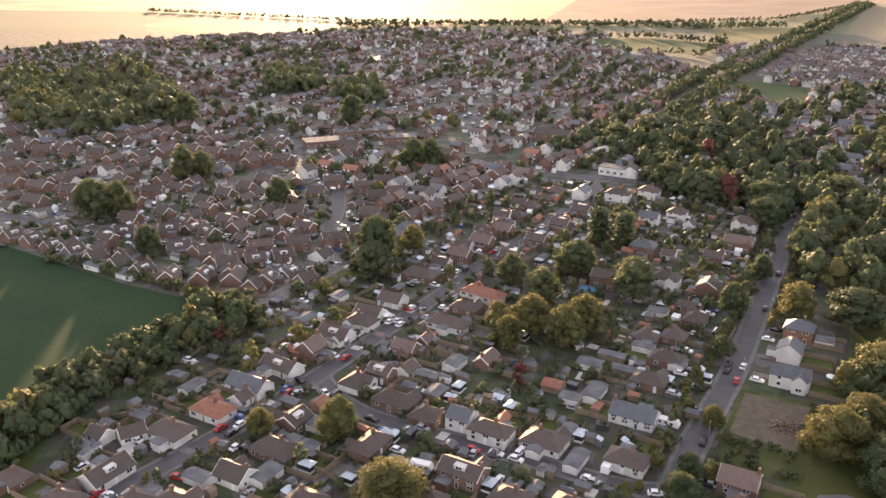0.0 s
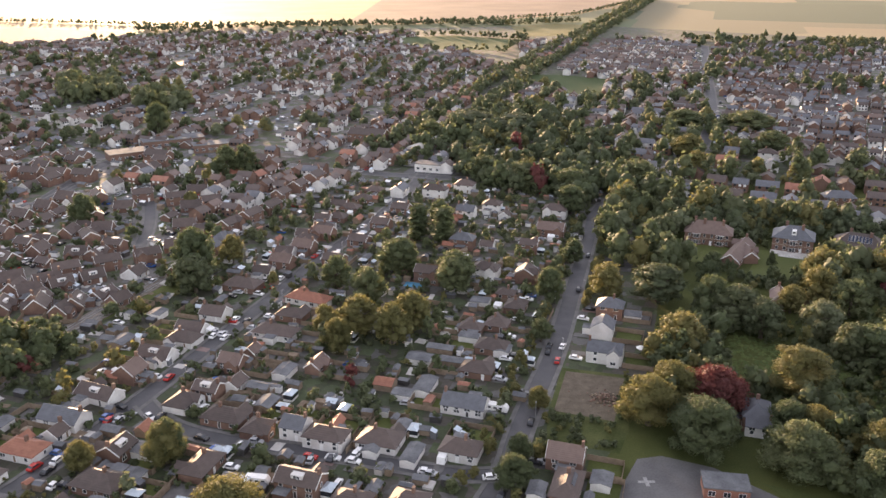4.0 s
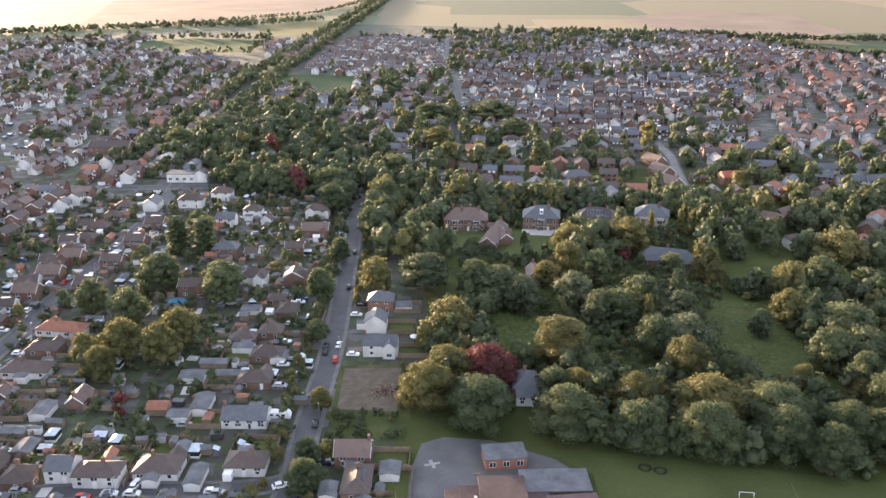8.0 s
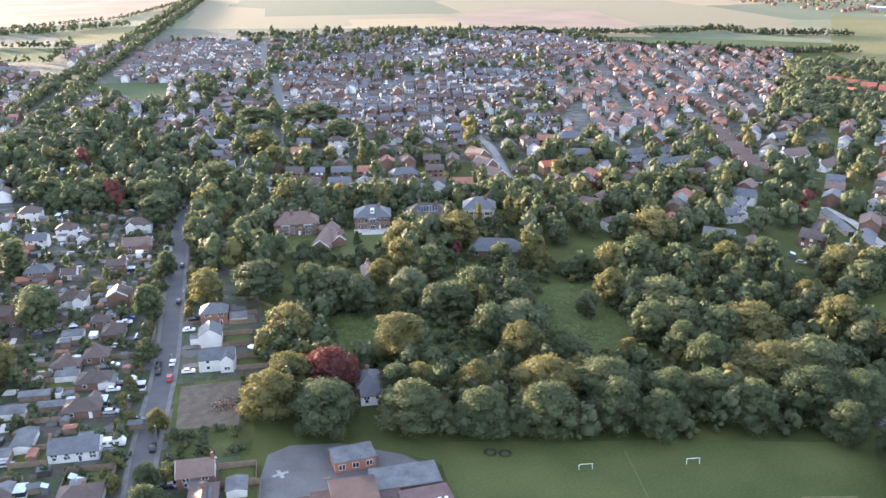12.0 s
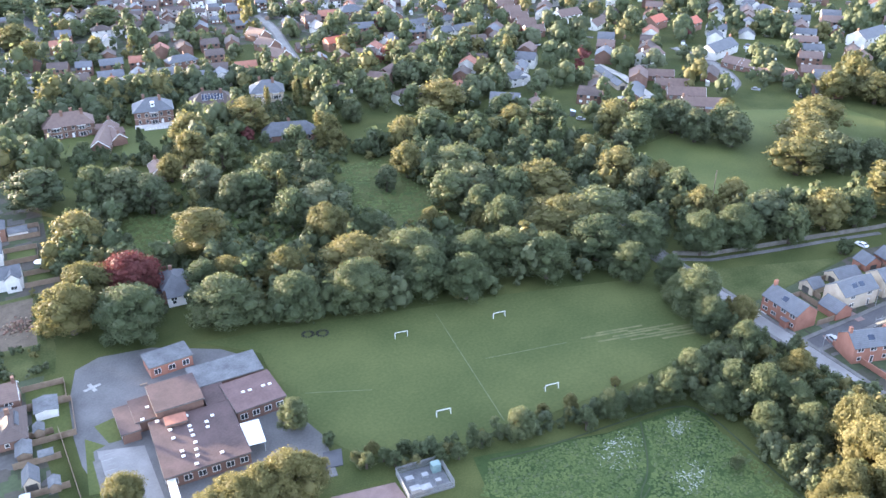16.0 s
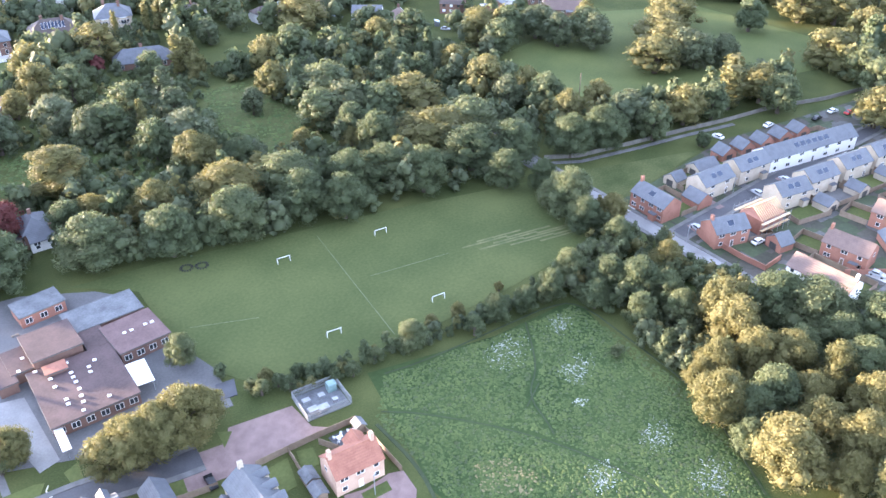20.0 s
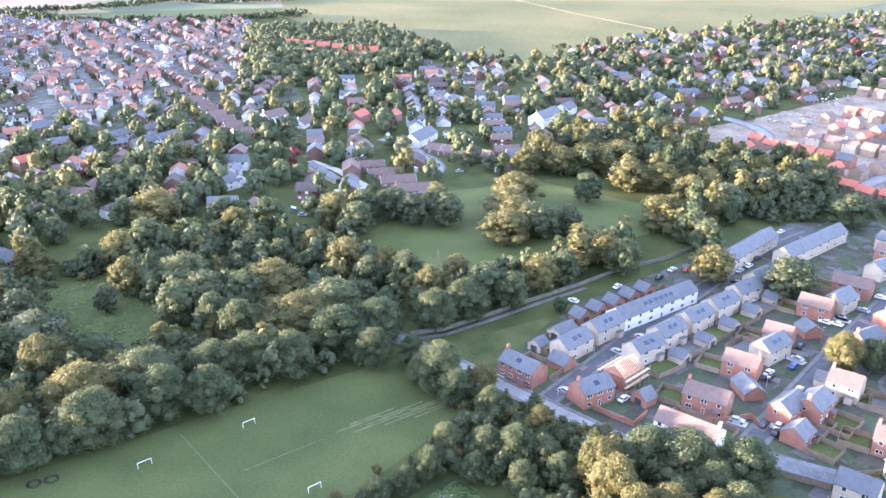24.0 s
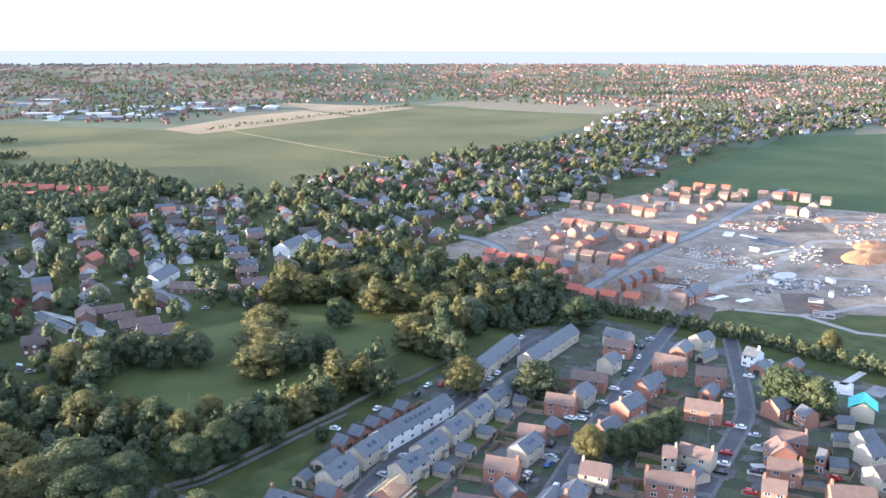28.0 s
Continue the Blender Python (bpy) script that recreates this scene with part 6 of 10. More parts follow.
house(344.2, -37.1, -29, 38.7, 8, 'newcream')
house(355.6, -62.5, -35, 45.7, 8, 'newcream')
house(220.8, -40.4, -32, 10.5, 7, 'newbrick')
house(224.3, -47.8, -30, 9.9, 7.5, 'newbrick', chimneys=1)
house(210.1, -42.1, -31, 6.9, 6.5, 'newbrick', eaves=3.2)
house(238.9, -58.2, -113, 8.8, 8.5, 'creamtile')
house(243.9, -52.7, -112, 3.7, 6, 'garagecream')
house(195.3, -38.0, -104, 22.0, 6, 'shed', name='weatherboarded_garage')
house(187.6, -53.2, -114, 9.7, 7.5, 'newcream')
house(270.3, -68.8, -45, 10.7, 7, 'newbrick', chimneys=1)
house(278.1, -81.3, -48, 10.3, 5.5, 'garagebrick')
house(289.8, -81.3, -45, 12.7, 8, 'newbrick', chimneys=1)
house(304.9, -92.0, -47, 6.7, 7, 'newbrick')
house(232.5, -77.1, -103, 10.0, 7.5, 'newtile')
house(210.2, -66.6, -109, 11.6, 7.5, 'newtile')
house(198.2, -65.3, -158, 5.7, 6.5, 'newcream')
house(249.5, -84.7, -110, 4.6, 7.5, 'creamtile')
house(310.6, -95.1, -48, 11.3, 7.5, 'newbrick')
house(332.1, -109.7, -123, 13.1, 7.5, 'newtile', chimneys=0)
house(347.4, -119.3, -34, 12.2, 7, 'newbrick')
house(361.0, -132.9, -55, 9.3, 7.5, 'newcream')
house(346.6, -130.2, -49, 10.5, 5, 'garagecream')
house(317.9, -121.9, -105, 11.4, 7.5, 'newtile', chimneys=0)
house(305.5, -117.2, -35, 9.5, 6, 'garagebrick')
house(284.9, -107.9, -115, 12.9, 7.5, 'newtile')
house(339.1, -147.6, -138, 5.8, 8, 'newwhite', chimneys=1)
house(330.9, -148.0, -44, 9.0, 6.5, 'garagebrick')
house(333.1, -163.0, -45, 7.4, 6.5, 'garagebrick')
house(286.0, -135.2, -61, 6.3, 8, 'newbrick', chimneys=0)
house(278.6, -143.3, -160, 5.3, 6.5, 'newbrick')
house(259.0, -127.9, -114, 11.5, 7.5, 'newtile')
house(250.8, -121.6, 175, 8.2, 8, 'newtile')
house(246.2, -133.5, -130, 2.6, 6, 'newbrick')
house(238.8, -117.8, -112, 9.8, 7.5, 'newtile')
house(226.3, -109.3, -115, 7.1, 7.5, 'newtile')
house(277.4, -156.8, -102, 5.3, 5.5, 'garagecream')
house(263.6, -148.6, -106, 5.4, 5.5, 'garagecream')
house(245.8, -138.6, -108, 5.4, 6, 'garagecream')
house(221.3, -130.3, -103, 12.4, 8, 'newtile')
house(258.1, -153.7, -75, 5.8, 8, 'newcream')
house(248.7, -151.1, -75, 6.9, 8, 'newcream')
house(234.2, -145.9, -75, 6.4, 8, 'creamtile')
house(249.3, -93.5, -128, 11.1, 7.5, 'creamtile', chimneys=1)
house(256.6, -87.2, -135, 3.1, 6, 'garagecream')
house(231.4, -81.5, -108, 9.9, 7.5, 'newtile')
house(240.4, -90.8, -159, 5.3, 6, 'garagecream')

# red-roofed houses of the building site
house(704.8, -141.7, 52, 8.5, 7, 'browntop')
house(698.2, -151.5, 52, 8.5, 7, 'browntop')
house(745.8, -164.4, 52, 8.5, 7, 'browntop')
house(735.5, -174.7, 52, 8.5, 7, 'browntop')
house(685.3, -167.1, -38, 8.5, 7, 'creamred')
house(686.9, -178.8, 52, 8.5, 7, 'creamred')
house(674.2, -186.4, 52, 8.5, 7, 'creamred')
house(664.5, -194.5, 52, 8.5, 7, 'creamred')
house(736.3, -209.8, -38, 8.5, 7, 'creamred')
house(770.9, -231.3, -38, 8.5, 7, 'browntop')
house(817.8, -258.1, -38, 8.5, 7, 'browntop')
house(786.1, -244.4, 52, 8.5, 7, 'newcream')
house(771.5, -256.9, 52, 8.5, 7, 'creamred')
house(742.9, -237.7, 52, 8.5, 7, 'redroof')
house(729.7, -243.2, 52, 8.5, 7, 'browntop')
house(729.9, -254.8, 52, 8.5, 7, 'browntop')
house(797.0, -277.0, 52, 8.5, 7, 'redroof')
house(787.0, -285.5, 52, 8.5, 7, 'creamred')
house(784.0, -298.7, 52, 8.5, 7, 'creamred')
house(759.8, -306.0, 52, 8.5, 7, 'browntop')
house(755.9, -270.0, 52, 8.5, 7, 'creamred')
house(745.4, -282.7, 52, 8.5, 7, 'browntop')
house(741.1, -292.3, 52, 8.5, 7, 'browntop')
house(696.8, -210.7, 52, 8.5, 7, 'browntop')
house(697.0, -218.6, 52, 8.5, 7, 'newcream')
house(643.7, -221.8, -38, 8.5, 7, 'creamred')
house(671.6, -237.9, -38, 8.5, 7, 'creamred')
house(691.1, -251.7, -38, 8.5, 7, 'creamred')
house(704.7, -265.1, -38, 8.5, 7, 'browntop')
house(752.4, -321.6, 52, 8.5, 7, 'browntop')
house(742.0, -330.4, 52, 8.5, 7, 'creamred')
house(742.2, -343.5, 52, 8.5, 7, 'redroof')
house(732.0, -351.1, 52, 8.5, 7, 'browntop')
house(718.0, -363.1, 52, 8.5, 7, 'browntop')
house(681.5, -288.6, -38, 8.5, 7, 'creamred')
house(698.8, -302.8, -38, 8.5, 7, 'creamred')
house(673.2, -313.2, 52, 8.5, 7, 'browntop')
house(669.6, -322.3, -38, 8.5, 7, 'newcream')
house(693.0, -340.2, -38, 8.5, 7, 'browntop')
house(604.3, -102.3, -38, 8.5, 7, 'browntop')
house(575.0, -103.8, -38, 8.5, 7, 'redroof')
house(625.9, -120.6, 52, 8.5, 7, 'redroof')
house(623.9, -128.0, 52, 8.5, 7, 'redroof')
house(615.4, -134.7, 52, 8.5, 7, 'browntop')
house(609.4, -146.4, 52, 8.5, 7, 'browntop')
house(599.3, -155.9, 52, 8.5, 7, 'browntop')
house(597.5, -165.4, 52, 18, 7, 'redroof')
house(580.1, -175.4, 52, 8.5, 7, 'browntop')
house(576.5, -184.3, 52, 8.5, 7, 'redroof')
house(596.6, -119.6, -38, 8.5, 7, 'browntop')
house(553.6, -116.1, -38, 8.5, 7, 'redroof')
house(577.4, -131.0, -38, 20, 7, 'newbrick')
house(562.6, -80.0, 52, 8.5, 7, 'browntop')
house(541.1, -86.9, 52, 8.5, 7, 'creamtile')
house(536.3, -95.8, 52, 14, 7, 'browntop')
house(529.2, -105.1, 52, 8.5, 7, 'creamtile')
house(523.8, -114.5, 52, 8.5, 7, 'browntop')
house(517.7, -123.1, 52, 8.5, 7, 'browntop')
house(510.3, -130.7, 52, 8.5, 7, 'redroof')
house(529.8, -138.5, -38, 8.5, 7, 'redroof')
house(546.4, -148.4, -38, 8.5, 7, 'redroof')
house(552.6, -156.8, -38, 8.5, 7, 'newbrick')
house(563.4, -167.7, -38, 8.5, 7, 'redroof')
house(497.5, -29.3, -38, 8.5, 7, 'redroof')
house(503.5, -36.9, -38, 8.5, 7, 'redroof')
house(508.8, -45.1, -38, 8.5, 7, 'redroof')
house(530.6, -53.0, 52, 8.5, 7, 'redroof')
house(518.2, -60.2, 52, 8.5, 7, 'redroof')
house(515.3, -70.7, 52, 8.5, 7, 'redroof')
house(507.9, -79.3, 52, 8.5, 7, 'redroof')
house(502.2, -87.5, 52, 8.5, 7, 'redroof')
house(495.2, -97.1, 52, 8.5, 7, 'newbrick')
house(490.3, -56.4, -38, 8.5, 7, 'newbrick')
house(493.2, -65.6, -38, 8.5, 7, 'newbrick')
house(473.5, -100.1, -38, 8.5, 7, 'browntop')
house(487.1, -112.4, -38, 8.5, 7, 'browntop')
house(473.3, -85.5, -38, 18, 7, 'redroof')
house(447.4, -87.4, 52, 18, 7, 'redroof')
house(435.5, -97.0, 52, 8.5, 7, 'redroof')
house(431.8, -107.0, 52, 8.5, 7, 'redroof')
house(427.6, -118.5, 52, 8.5, 7, 'redroof')
house(450.1, -112.7, -38, 8.5, 7, 'browntop')
house(457.5, -121.0, -38, 8.5, 7, 'newbrick')
house(465.7, -128.9, -38, 8.5, 7, 'newbrick')
house(475.5, -137.7, -38, 8.5, 7, 'newbrick')
house(480.9, -146.6, -38, 8.5, 7, 'redroof')
house(438.9, -130.9, 52, 8.5, 7, 'browntop')
house(425.3, -141.9, 52, 8.5, 7, 'browntop')
house(429.2, -147.3, -38, 8.5, 7, 'newbrick')
house(439.3, -156.2, -38, 20, 7, 'newbrick')

tagged(new("garage_path", strip("garage_path", [(425.8, 190.1), (414.4, 170.7), (400.8, 156.1), (386.6, 140.1)], -2.2, 2.2, -0.1, 0.16, CONCRETE)), "pale concrete path between garages", "path", kind="structure")
tagged(new("garage_path", strip("garage_path", [(379.2, 157.0), (384.5, 150.1), (390.2, 141.4)], -1.6, 1.6, -0.1, 0.17, CONCRETE)), "pale concrete path behind garages", "path", kind="structure")
for x, y in ((410, 180), (402.5, 172), (395, 164)):
    house(x, y, 48, 10, 5, "garagecream", eaves=2.3)

# parked cars
car(-46.5, 229.6, 60, 5)
car(-44.4, 230.6, 60, 3)
car(-41.0, 230.7, 60, 1)
car(-57.3, 211.2, 60, 0)
car(-55.8, 199.7, 60, 0)
car(-84.1, 202.9, 150, 0)
car(-31.8, 252.4, 60, 5)
car(-38.5, 265.9, 60, 0)
car(-32.0, 269.0, 150, 0)
car(-16.0, 281.3, 60, 1)
car(-19.3, 284.7, 60, 0)
car(6.1, 329.9, 60, 0)
car(-11.1, 318.6, 150, 1)
car(92.7, 248.1, 60, 3)
car(91.0, 244.3, 60, 3)
car(24.1, 357.4, 60, 1)
car(47.6, 389.4, 60, 0)
car(60.8, 407.3, 60, 3)
car(8.4, 198.7, -30, 5)
car(-12.0, 198.3, -30, 0)
car(-5.6, 209.4, -30, 1)
car(-16.9, 205.6, 60, 0)
car(21.7, 198.8, 60, 0)
car(75.6, 242.3, -30, 0)
car(88.1, 271.3, -30, 0)
car(97.9, 288.1, -30, 0)
car(81.7, 258.2, -30, 0)
car(69.8, 229.7, -30, 1)
car(98.4, 238.0, -30, 0)
car(112.2, 267.0, -30, 0)
car(68.2, 183.3, -30, 1)
car(37.4, 185.5, -30, 0)
car(-7.4, 230.9, -30, 0)
car(-20.4, 230.8, 60, 0)
car(280.7, 26.3, 62, 0)
car(297.7, 11.7, -28, 0)
car(310.7, -3.2, -28, 3)
car(319.8, -7.9, -28, 0)
car(321.0, -13.4, -28, 5)
car(332.1, -37.1, -28, 0)
car(341.0, -40.9, -28, 2)
car(325.9, -33.4, -28, 1)
car(354.8, -53.1, -28, 0)
car(376.2, -53.0, -28, 0)
car(369.0, -60.6, -28, 3)
car(314.0, -26.8, -28, 3)
car(286.8, -59.2, 62, 0)
car(286.2, -62.9, 62, 0)
car(334.0, -93.7, -28, 0)
car(328.6, -90.0, -28, 3)
car(348.8, -101.2, -28, 0)
car(361.4, -105.9, -28, 3)
car(245.2, -37.8, -28, 0)
car(242.0, -37.8, -28, 3)
car(251.6, -45.6, -28, 4)
car(266.0, -49.1, -28, 3)
car(234.8, -44.5, -28, 0)
car(237.0, -45.5, -28, 0)
car(215.4, -38.1, -28, 0)
car(211.8, -37.2, -28, 3)
car(204.4, -3.3, -28, 3)
car(218.2, 3.9, -28, 0)
car(210.7, -75.3, -28, 3)
car(206.7, -74.5, -28, 3)
car(202.8, -74.0, -28, 3)
car(300.2, -37.3, -28, 0)
car(270.1, -68.4, -28, 1)
car(304.9, -124.9, 62, 1)
car(257.6, -106.4, 62, 5)
car(249.7, -102.6, 62, 0)
car(244.1, -99.7, 62, 3)
car(277.0, -118.6, 62, 0)
car(270.1, -121.0, 62, 1)
car(325.1, -140.6, 62, 0)
car(362.9, -102.0, 62, 3)
car(341.0, -155.5, 62, 0)
car(371.9, -112.2, 62, 1)
car(303.7, -162.4, 62, 0)
car(239.2, -134.1, 62, 5)
car(239.2, -82.6, 62, 3)
car(83.2, 88.6, 60, 3)
car(66.6, 107.4, -34, 1)
car(87.0, 60.6, 20, 0)

# trees
tree(134.3, 234.1, 'broad', 'gold', 1.79, 1.35)
tree(115.1, 202.3, 'broad', 'gold', 1.59, 1.35)
tree(125.3, 197.3, 'broad', 'red', 1.91, 1.35)
tree(113.3, 180.4, 'broad', 'green', 2.04, 1.35)
tree(104.4, 195.3, 'broad', 'gold', 1.72, 1.35)
tree(155.3, 200.8, 'tall', 'gold', 2.40, 1.20)
tree(186.7, 234.0, 'broad', 'pale', 1.70, 1.35)
tree(160.2, 262.8, 'broad', 'green', 1.50, 1.35)
tree(165.4, 251.3, 'broad', 'dark', 1.86, 1.35)
tree(167.0, 239.6, 'broad', 'dark', 1.43, 1.35)
tree(172.0, 285.5, 'broad', 'green', 1.06)
tree(218.6, 279.3, 'broad', 'gold', 1.58, 1.35)
tree(204.9, 262.8, 'broad', 'gold', 1.34)
tree(208.6, 248.4, 'broad', 'green', 1.46, 1.35)
tree(189.7, 256.6, 'broad', 'gold', 1.02)
tree(244.6, 269.7, 'tall', 'gold', 2.33, 1.20)
tree(237.1, 235.9, 'broad', 'green', 1.17)
tree(221.0, 215.3, 'cone', 'dark', 2.52, 1.50)
tree(208.4, 200.6, 'broad', 'dark', 1.42, 1.35)
tree(205.9, 218.4, 'broad', 'green', 1.56, 1.35)
tree(190.2, 212.4, 'broad', 'green', 1.68, 1.35)
tree(184.7, 216.2, 'broad', 'dark', 1.30)
tree(195.1, 202.6, 'cone', 'gold', 1.61, 1.50)
tree(186.1, 189.5, 'broad', 'green', 1.41, 1.35)
tree(196.0, 184.8, 'broad', 'pale', 1.87, 1.35)
tree(183.6, 171.9, 'broad', 'gold', 1.52, 1.35)
tree(171.0, 149.3, 'broad', 'gold', 1.95, 1.35)
tree(159.6, 138.2, 'broad', 'green', 1.84, 1.35)
tree(155.7, 163.6, 'broad', 'gold', 1.24)
tree(143.9, 148.3, 'broad', 'green', 1.63, 1.35)
tree(144.6, 175.9, 'broad', 'gold', 1.08)
tree(132.0, 164.1, 'broad', 'green', 2.02, 1.35)
tree(137.2, 178.8, 'broad', 'green', 1.15)
tree(183.3, 137.7, 'broad', 'green', 1.96, 1.35)
tree(176.3, 127.2, 'broad', 'green', 1.69, 1.35)
tree(181.0, 115.7, 'broad', 'green', 1.30)
tree(193.4, 120.9, 'broad', 'green', 1.37, 1.35)
tree(208.6, 147.5, 'broad', 'gold', 0.93)
tree(218.5, 135.1, 'broad', 'gold', 0.84)
tree(191.5, 160.3, 'broad', 'green', 1.04)
tree(243.4, 183.3, 'broad', 'gold', 1.38, 1.35)
tree(228.9, 182.4, 'broad', 'dark', 0.94)
tree(281.0, 199.7, 'broad', 'green', 1.76, 1.35)
tree(264.8, 201.5, 'broad', 'gold', 1.49, 1.35)
tree(250.2, 164.6, 'broad', 'green', 2.19, 1.35)
tree(228.8, 154.0, 'broad', 'green', 1.82, 1.35)
tree(238.9, 149.3, 'broad', 'dark', 1.85, 1.35)
tree(224.1, 138.5, 'broad', 'green', 1.31)
tree(247.9, 223.6, 'broad', 'gold', 0.95)
tree(246.7, 230.8, 'column', 'gold', 1.93, 1.25)
tree(280.6, 242.2, 'broad', 'dark', 1.05)
tree(303.0, 171.7, 'broad', 'gold', 1.44, 1.35)
tree(318.4, 163.6, 'broad', 'green', 1.71, 1.35)
tree(299.0, 146.3, 'cone', 'green', 1.66, 1.50)
tree(294.8, 158.7, 'broad', 'green', 1.06)
tree(295.9, 133.5, 'broad', 'gold', 1.03)
tree(280.8, 140.9, 'broad', 'green', 1.11)
tree(333.3, 138.4, 'broad', 'gold', 1.72, 1.35)
tree(315.4, 126.6, 'broad', 'pale', 0.96)
tree(282.3, 113.7, 'broad', 'gold', 1.58, 1.35)
tree(340.0, 127.2, 'broad', 'green', 1.50, 1.35)
tree(254.0, 130.8, 'broad', 'gold', 2.34, 1.35)
tree(230.8, 109.6, 'broad', 'gold', 2.78, 1.35)
tree(244.4, 103.7, 'broad', 'green', 2.20, 1.35)
tree(224.1, 94.2, 'broad', 'green', 2.05, 1.35)
tree(204.9, 101.6, 'broad', 'green', 1.64, 1.35)
tree(233.5, 83.8, 'broad', 'green', 1.75, 1.35)
tree(242.8, 137.0, 'broad', 'green', 1.61, 1.35)
tree(220.5, 126.9, 'broad', 'green', 1.49, 1.35)
tree(201.1, 112.9, 'broad', 'green', 1.58, 1.35)
tree(272.3, 101.0, 'broad', 'dark', 1.18)
tree(284.0, 97.6, 'broad', 'gold', 1.16)
tree(275.8, 87.2, 'broad', 'green', 1.42, 1.35)
tree(217.5, 79.5, 'broad', 'green', 1.18)
tree(264.8, 75.5, 'broad', 'gold', 1.36, 1.35)
tree(245.6, 68.1, 'broad', 'green', 1.49, 1.35)
tree(280.8, 69.4, 'broad', 'gold', 1.22)
tree(256.8, 60.4, 'broad', 'green', 1.67, 1.35)
tree(272.6, 56.3, 'broad', 'dark', 1.83, 1.35)
tree(269.6, 46.5, 'broad', 'green', 1.26)
tree(360.5, 65.6, 'broad', 'gold', 2.62, 1.35)
tree(329.9, 59.9, 'broad', 'gold', 2.26, 1.35)
tree(343.7, 51.6, 'broad', 'dark', 1.94, 1.35)
tree(350.1, 37.0, 'broad', 'dark', 1.23)
tree(383.1, 64.1, 'broad', 'gold', 2.14, 1.35)
tree(286.3, 39.5, 'broad', 'gold', 1.65, 1.35)
tree(294.4, 31.2, 'broad', 'green', 1.35, 1.35)
tree(306.3, 27.7, 'column', 'gold', 2.97, 1.25)
tree(317.1, 17.9, 'broad', 'gold', 1.54, 1.35)
tree(310.5, 10.4, 'broad', 'green', 1.41, 1.35)
tree(347.5, 114.5, 'broad', 'dark', 1.63, 1.35)
tree(353.3, 96.3, 'broad', 'green', 1.74, 1.35)
tree(395.4, 33.6, 'broad', 'green', 1.56, 1.35)
tree(272.0, 29.1, 'small', 'green', 1.15)
tree(210.6, 56.6, 'broad', 'green', 1.59, 1.35)
tree(220.6, 68.4, 'broad', 'green', 0.97)
tree(211.8, 63.7, 'broad', 'green', 0.83)
tree(203.3, 50.4, 'broad', 'green', 1.01)
tree(210.5, 44.0, 'broad', 'gold', 0.92)
tree(197.0, 38.8, 'broad', 'green', 0.98)
tree(136.0, 71.1, 'broad', 'green', 0.76)
tree(145.5, 70.6, 'small', 'gold', 0.78)
tree(152.1, 66.5, 'small', 'gold', 0.85)
tree(147.5, 59.8, 'small', 'green', 1.11)
tree(154.6, 57.2, 'broad', 'green', 0.73)
tree(166.4, 61.2, 'small', 'gold', 0.59)
tree(161.4, 52.1, 'broad', 'green', 0.68)
tree(168.4, 48.0, 'broad', 'green', 0.83)
tree(177.7, 46.5, 'broad', 'green', 0.92)
tree(170.0, 36.8, 'broad', 'green', 0.76)
tree(178.0, 35.7, 'broad', 'green', 0.98)
tree(177.7, 28.1, 'broad', 'green', 1.14)
tree(193.5, 24.6, 'broad', 'gold', 0.86)
tree(167.8, 24.9, 'broad', 'green', 0.87)
tree(178.0, 20.6, 'broad', 'green', 0.97)
tree(172.8, 16.5, 'broad', 'green', 0.89)
tree(154.2, 26.6, 'small', 'green', 0.76)
tree(162.0, 16.8, 'small', 'green', 1.12)
tree(175.3, 7.1, 'broad', 'gold', 1.29)
tree(167.7, 3.0, 'broad', 'gold', 1.41, 1.35)
tree(181.7, -4.3, 'broad', 'green', 1.49, 1.35)
tree(155.6, 4.9, 'broad', 'gold', 1.04)
tree(157.6, 12.9, 'small', 'gold', 0.88)
tree(160.2, -2.6, 'broad', 'gold', 1.22)
tree(142.4, 2.2, 'broad', 'gold', 1.28)
tree(161.9, -9.9, 'broad', 'gold', 1.23)
tree(151.7, 7.7, 'broad', 'gold', 0.73)
tree(149.1, -8.4, 'broad', 'green', 1.22)
tree(143.6, -5.2, 'broad', 'green', 0.99)
tree(132.6, -13.0, 'broad', 'gold', 1.51, 1.35)
tree(136.8, -5.4, 'broad', 'green', 0.77)
tree(76.4, 107.7, 'broad', 'gold', 0.97)
tree(80.6, 104.9, 'broad', 'gold', 1.14)
tree(85.3, 102.3, 'broad', 'gold', 1.23)
tree(90.5, 100.0, 'broad', 'gold', 1.27)
tree(95.0, 99.3, 'broad', 'gold', 1.00)
tree(82.4, 109.7, 'broad', 'gold', 0.83)
tree(70.5, 127.8, 'broad', 'gold', 0.86)
tree(67.5, 127.8, 'small', 'green', 1.15)
tree(109.0, 116.6, 'broad', 'green', 0.78)
tree(109.2, 106.1, 'small', 'green', 0.75)
tree(108.3, 94.2, 'small', 'green', 0.88)
tree(112.5, 89.4, 'small', 'green', 0.78)
tree(128.4, 76.8, 'small', 'green', 0.85)
tree(119.2, 81.7, 'small', 'green', 0.73)
tree(122.3, 79.1, 'small', 'green', 0.79)
tree(312.1, -21.9, 'broad', 'gold', 1.67, 1.35)
tree(306.8, -49.3, 'broad', 'dark', 2.01, 1.35)
tree(182.2, -12.8, 'broad', 'green', 1.99, 1.35)
tree(182.7, -26.3, 'broad', 'green', 1.67, 1.35)
tree(252.8, -59.4, 'broad', 'gold', 1.21)
tree(255.9, -67.7, 'broad', 'green', 0.95)
tree(258.9, -73.3, 'broad', 'green', 0.97)
tree(260.9, -78.7, 'broad', 'green', 1.07)
tree(263.9, -84.4, 'broad', 'green', 1.09)
tree(268.2, -90.5, 'broad', 'green', 1.11)
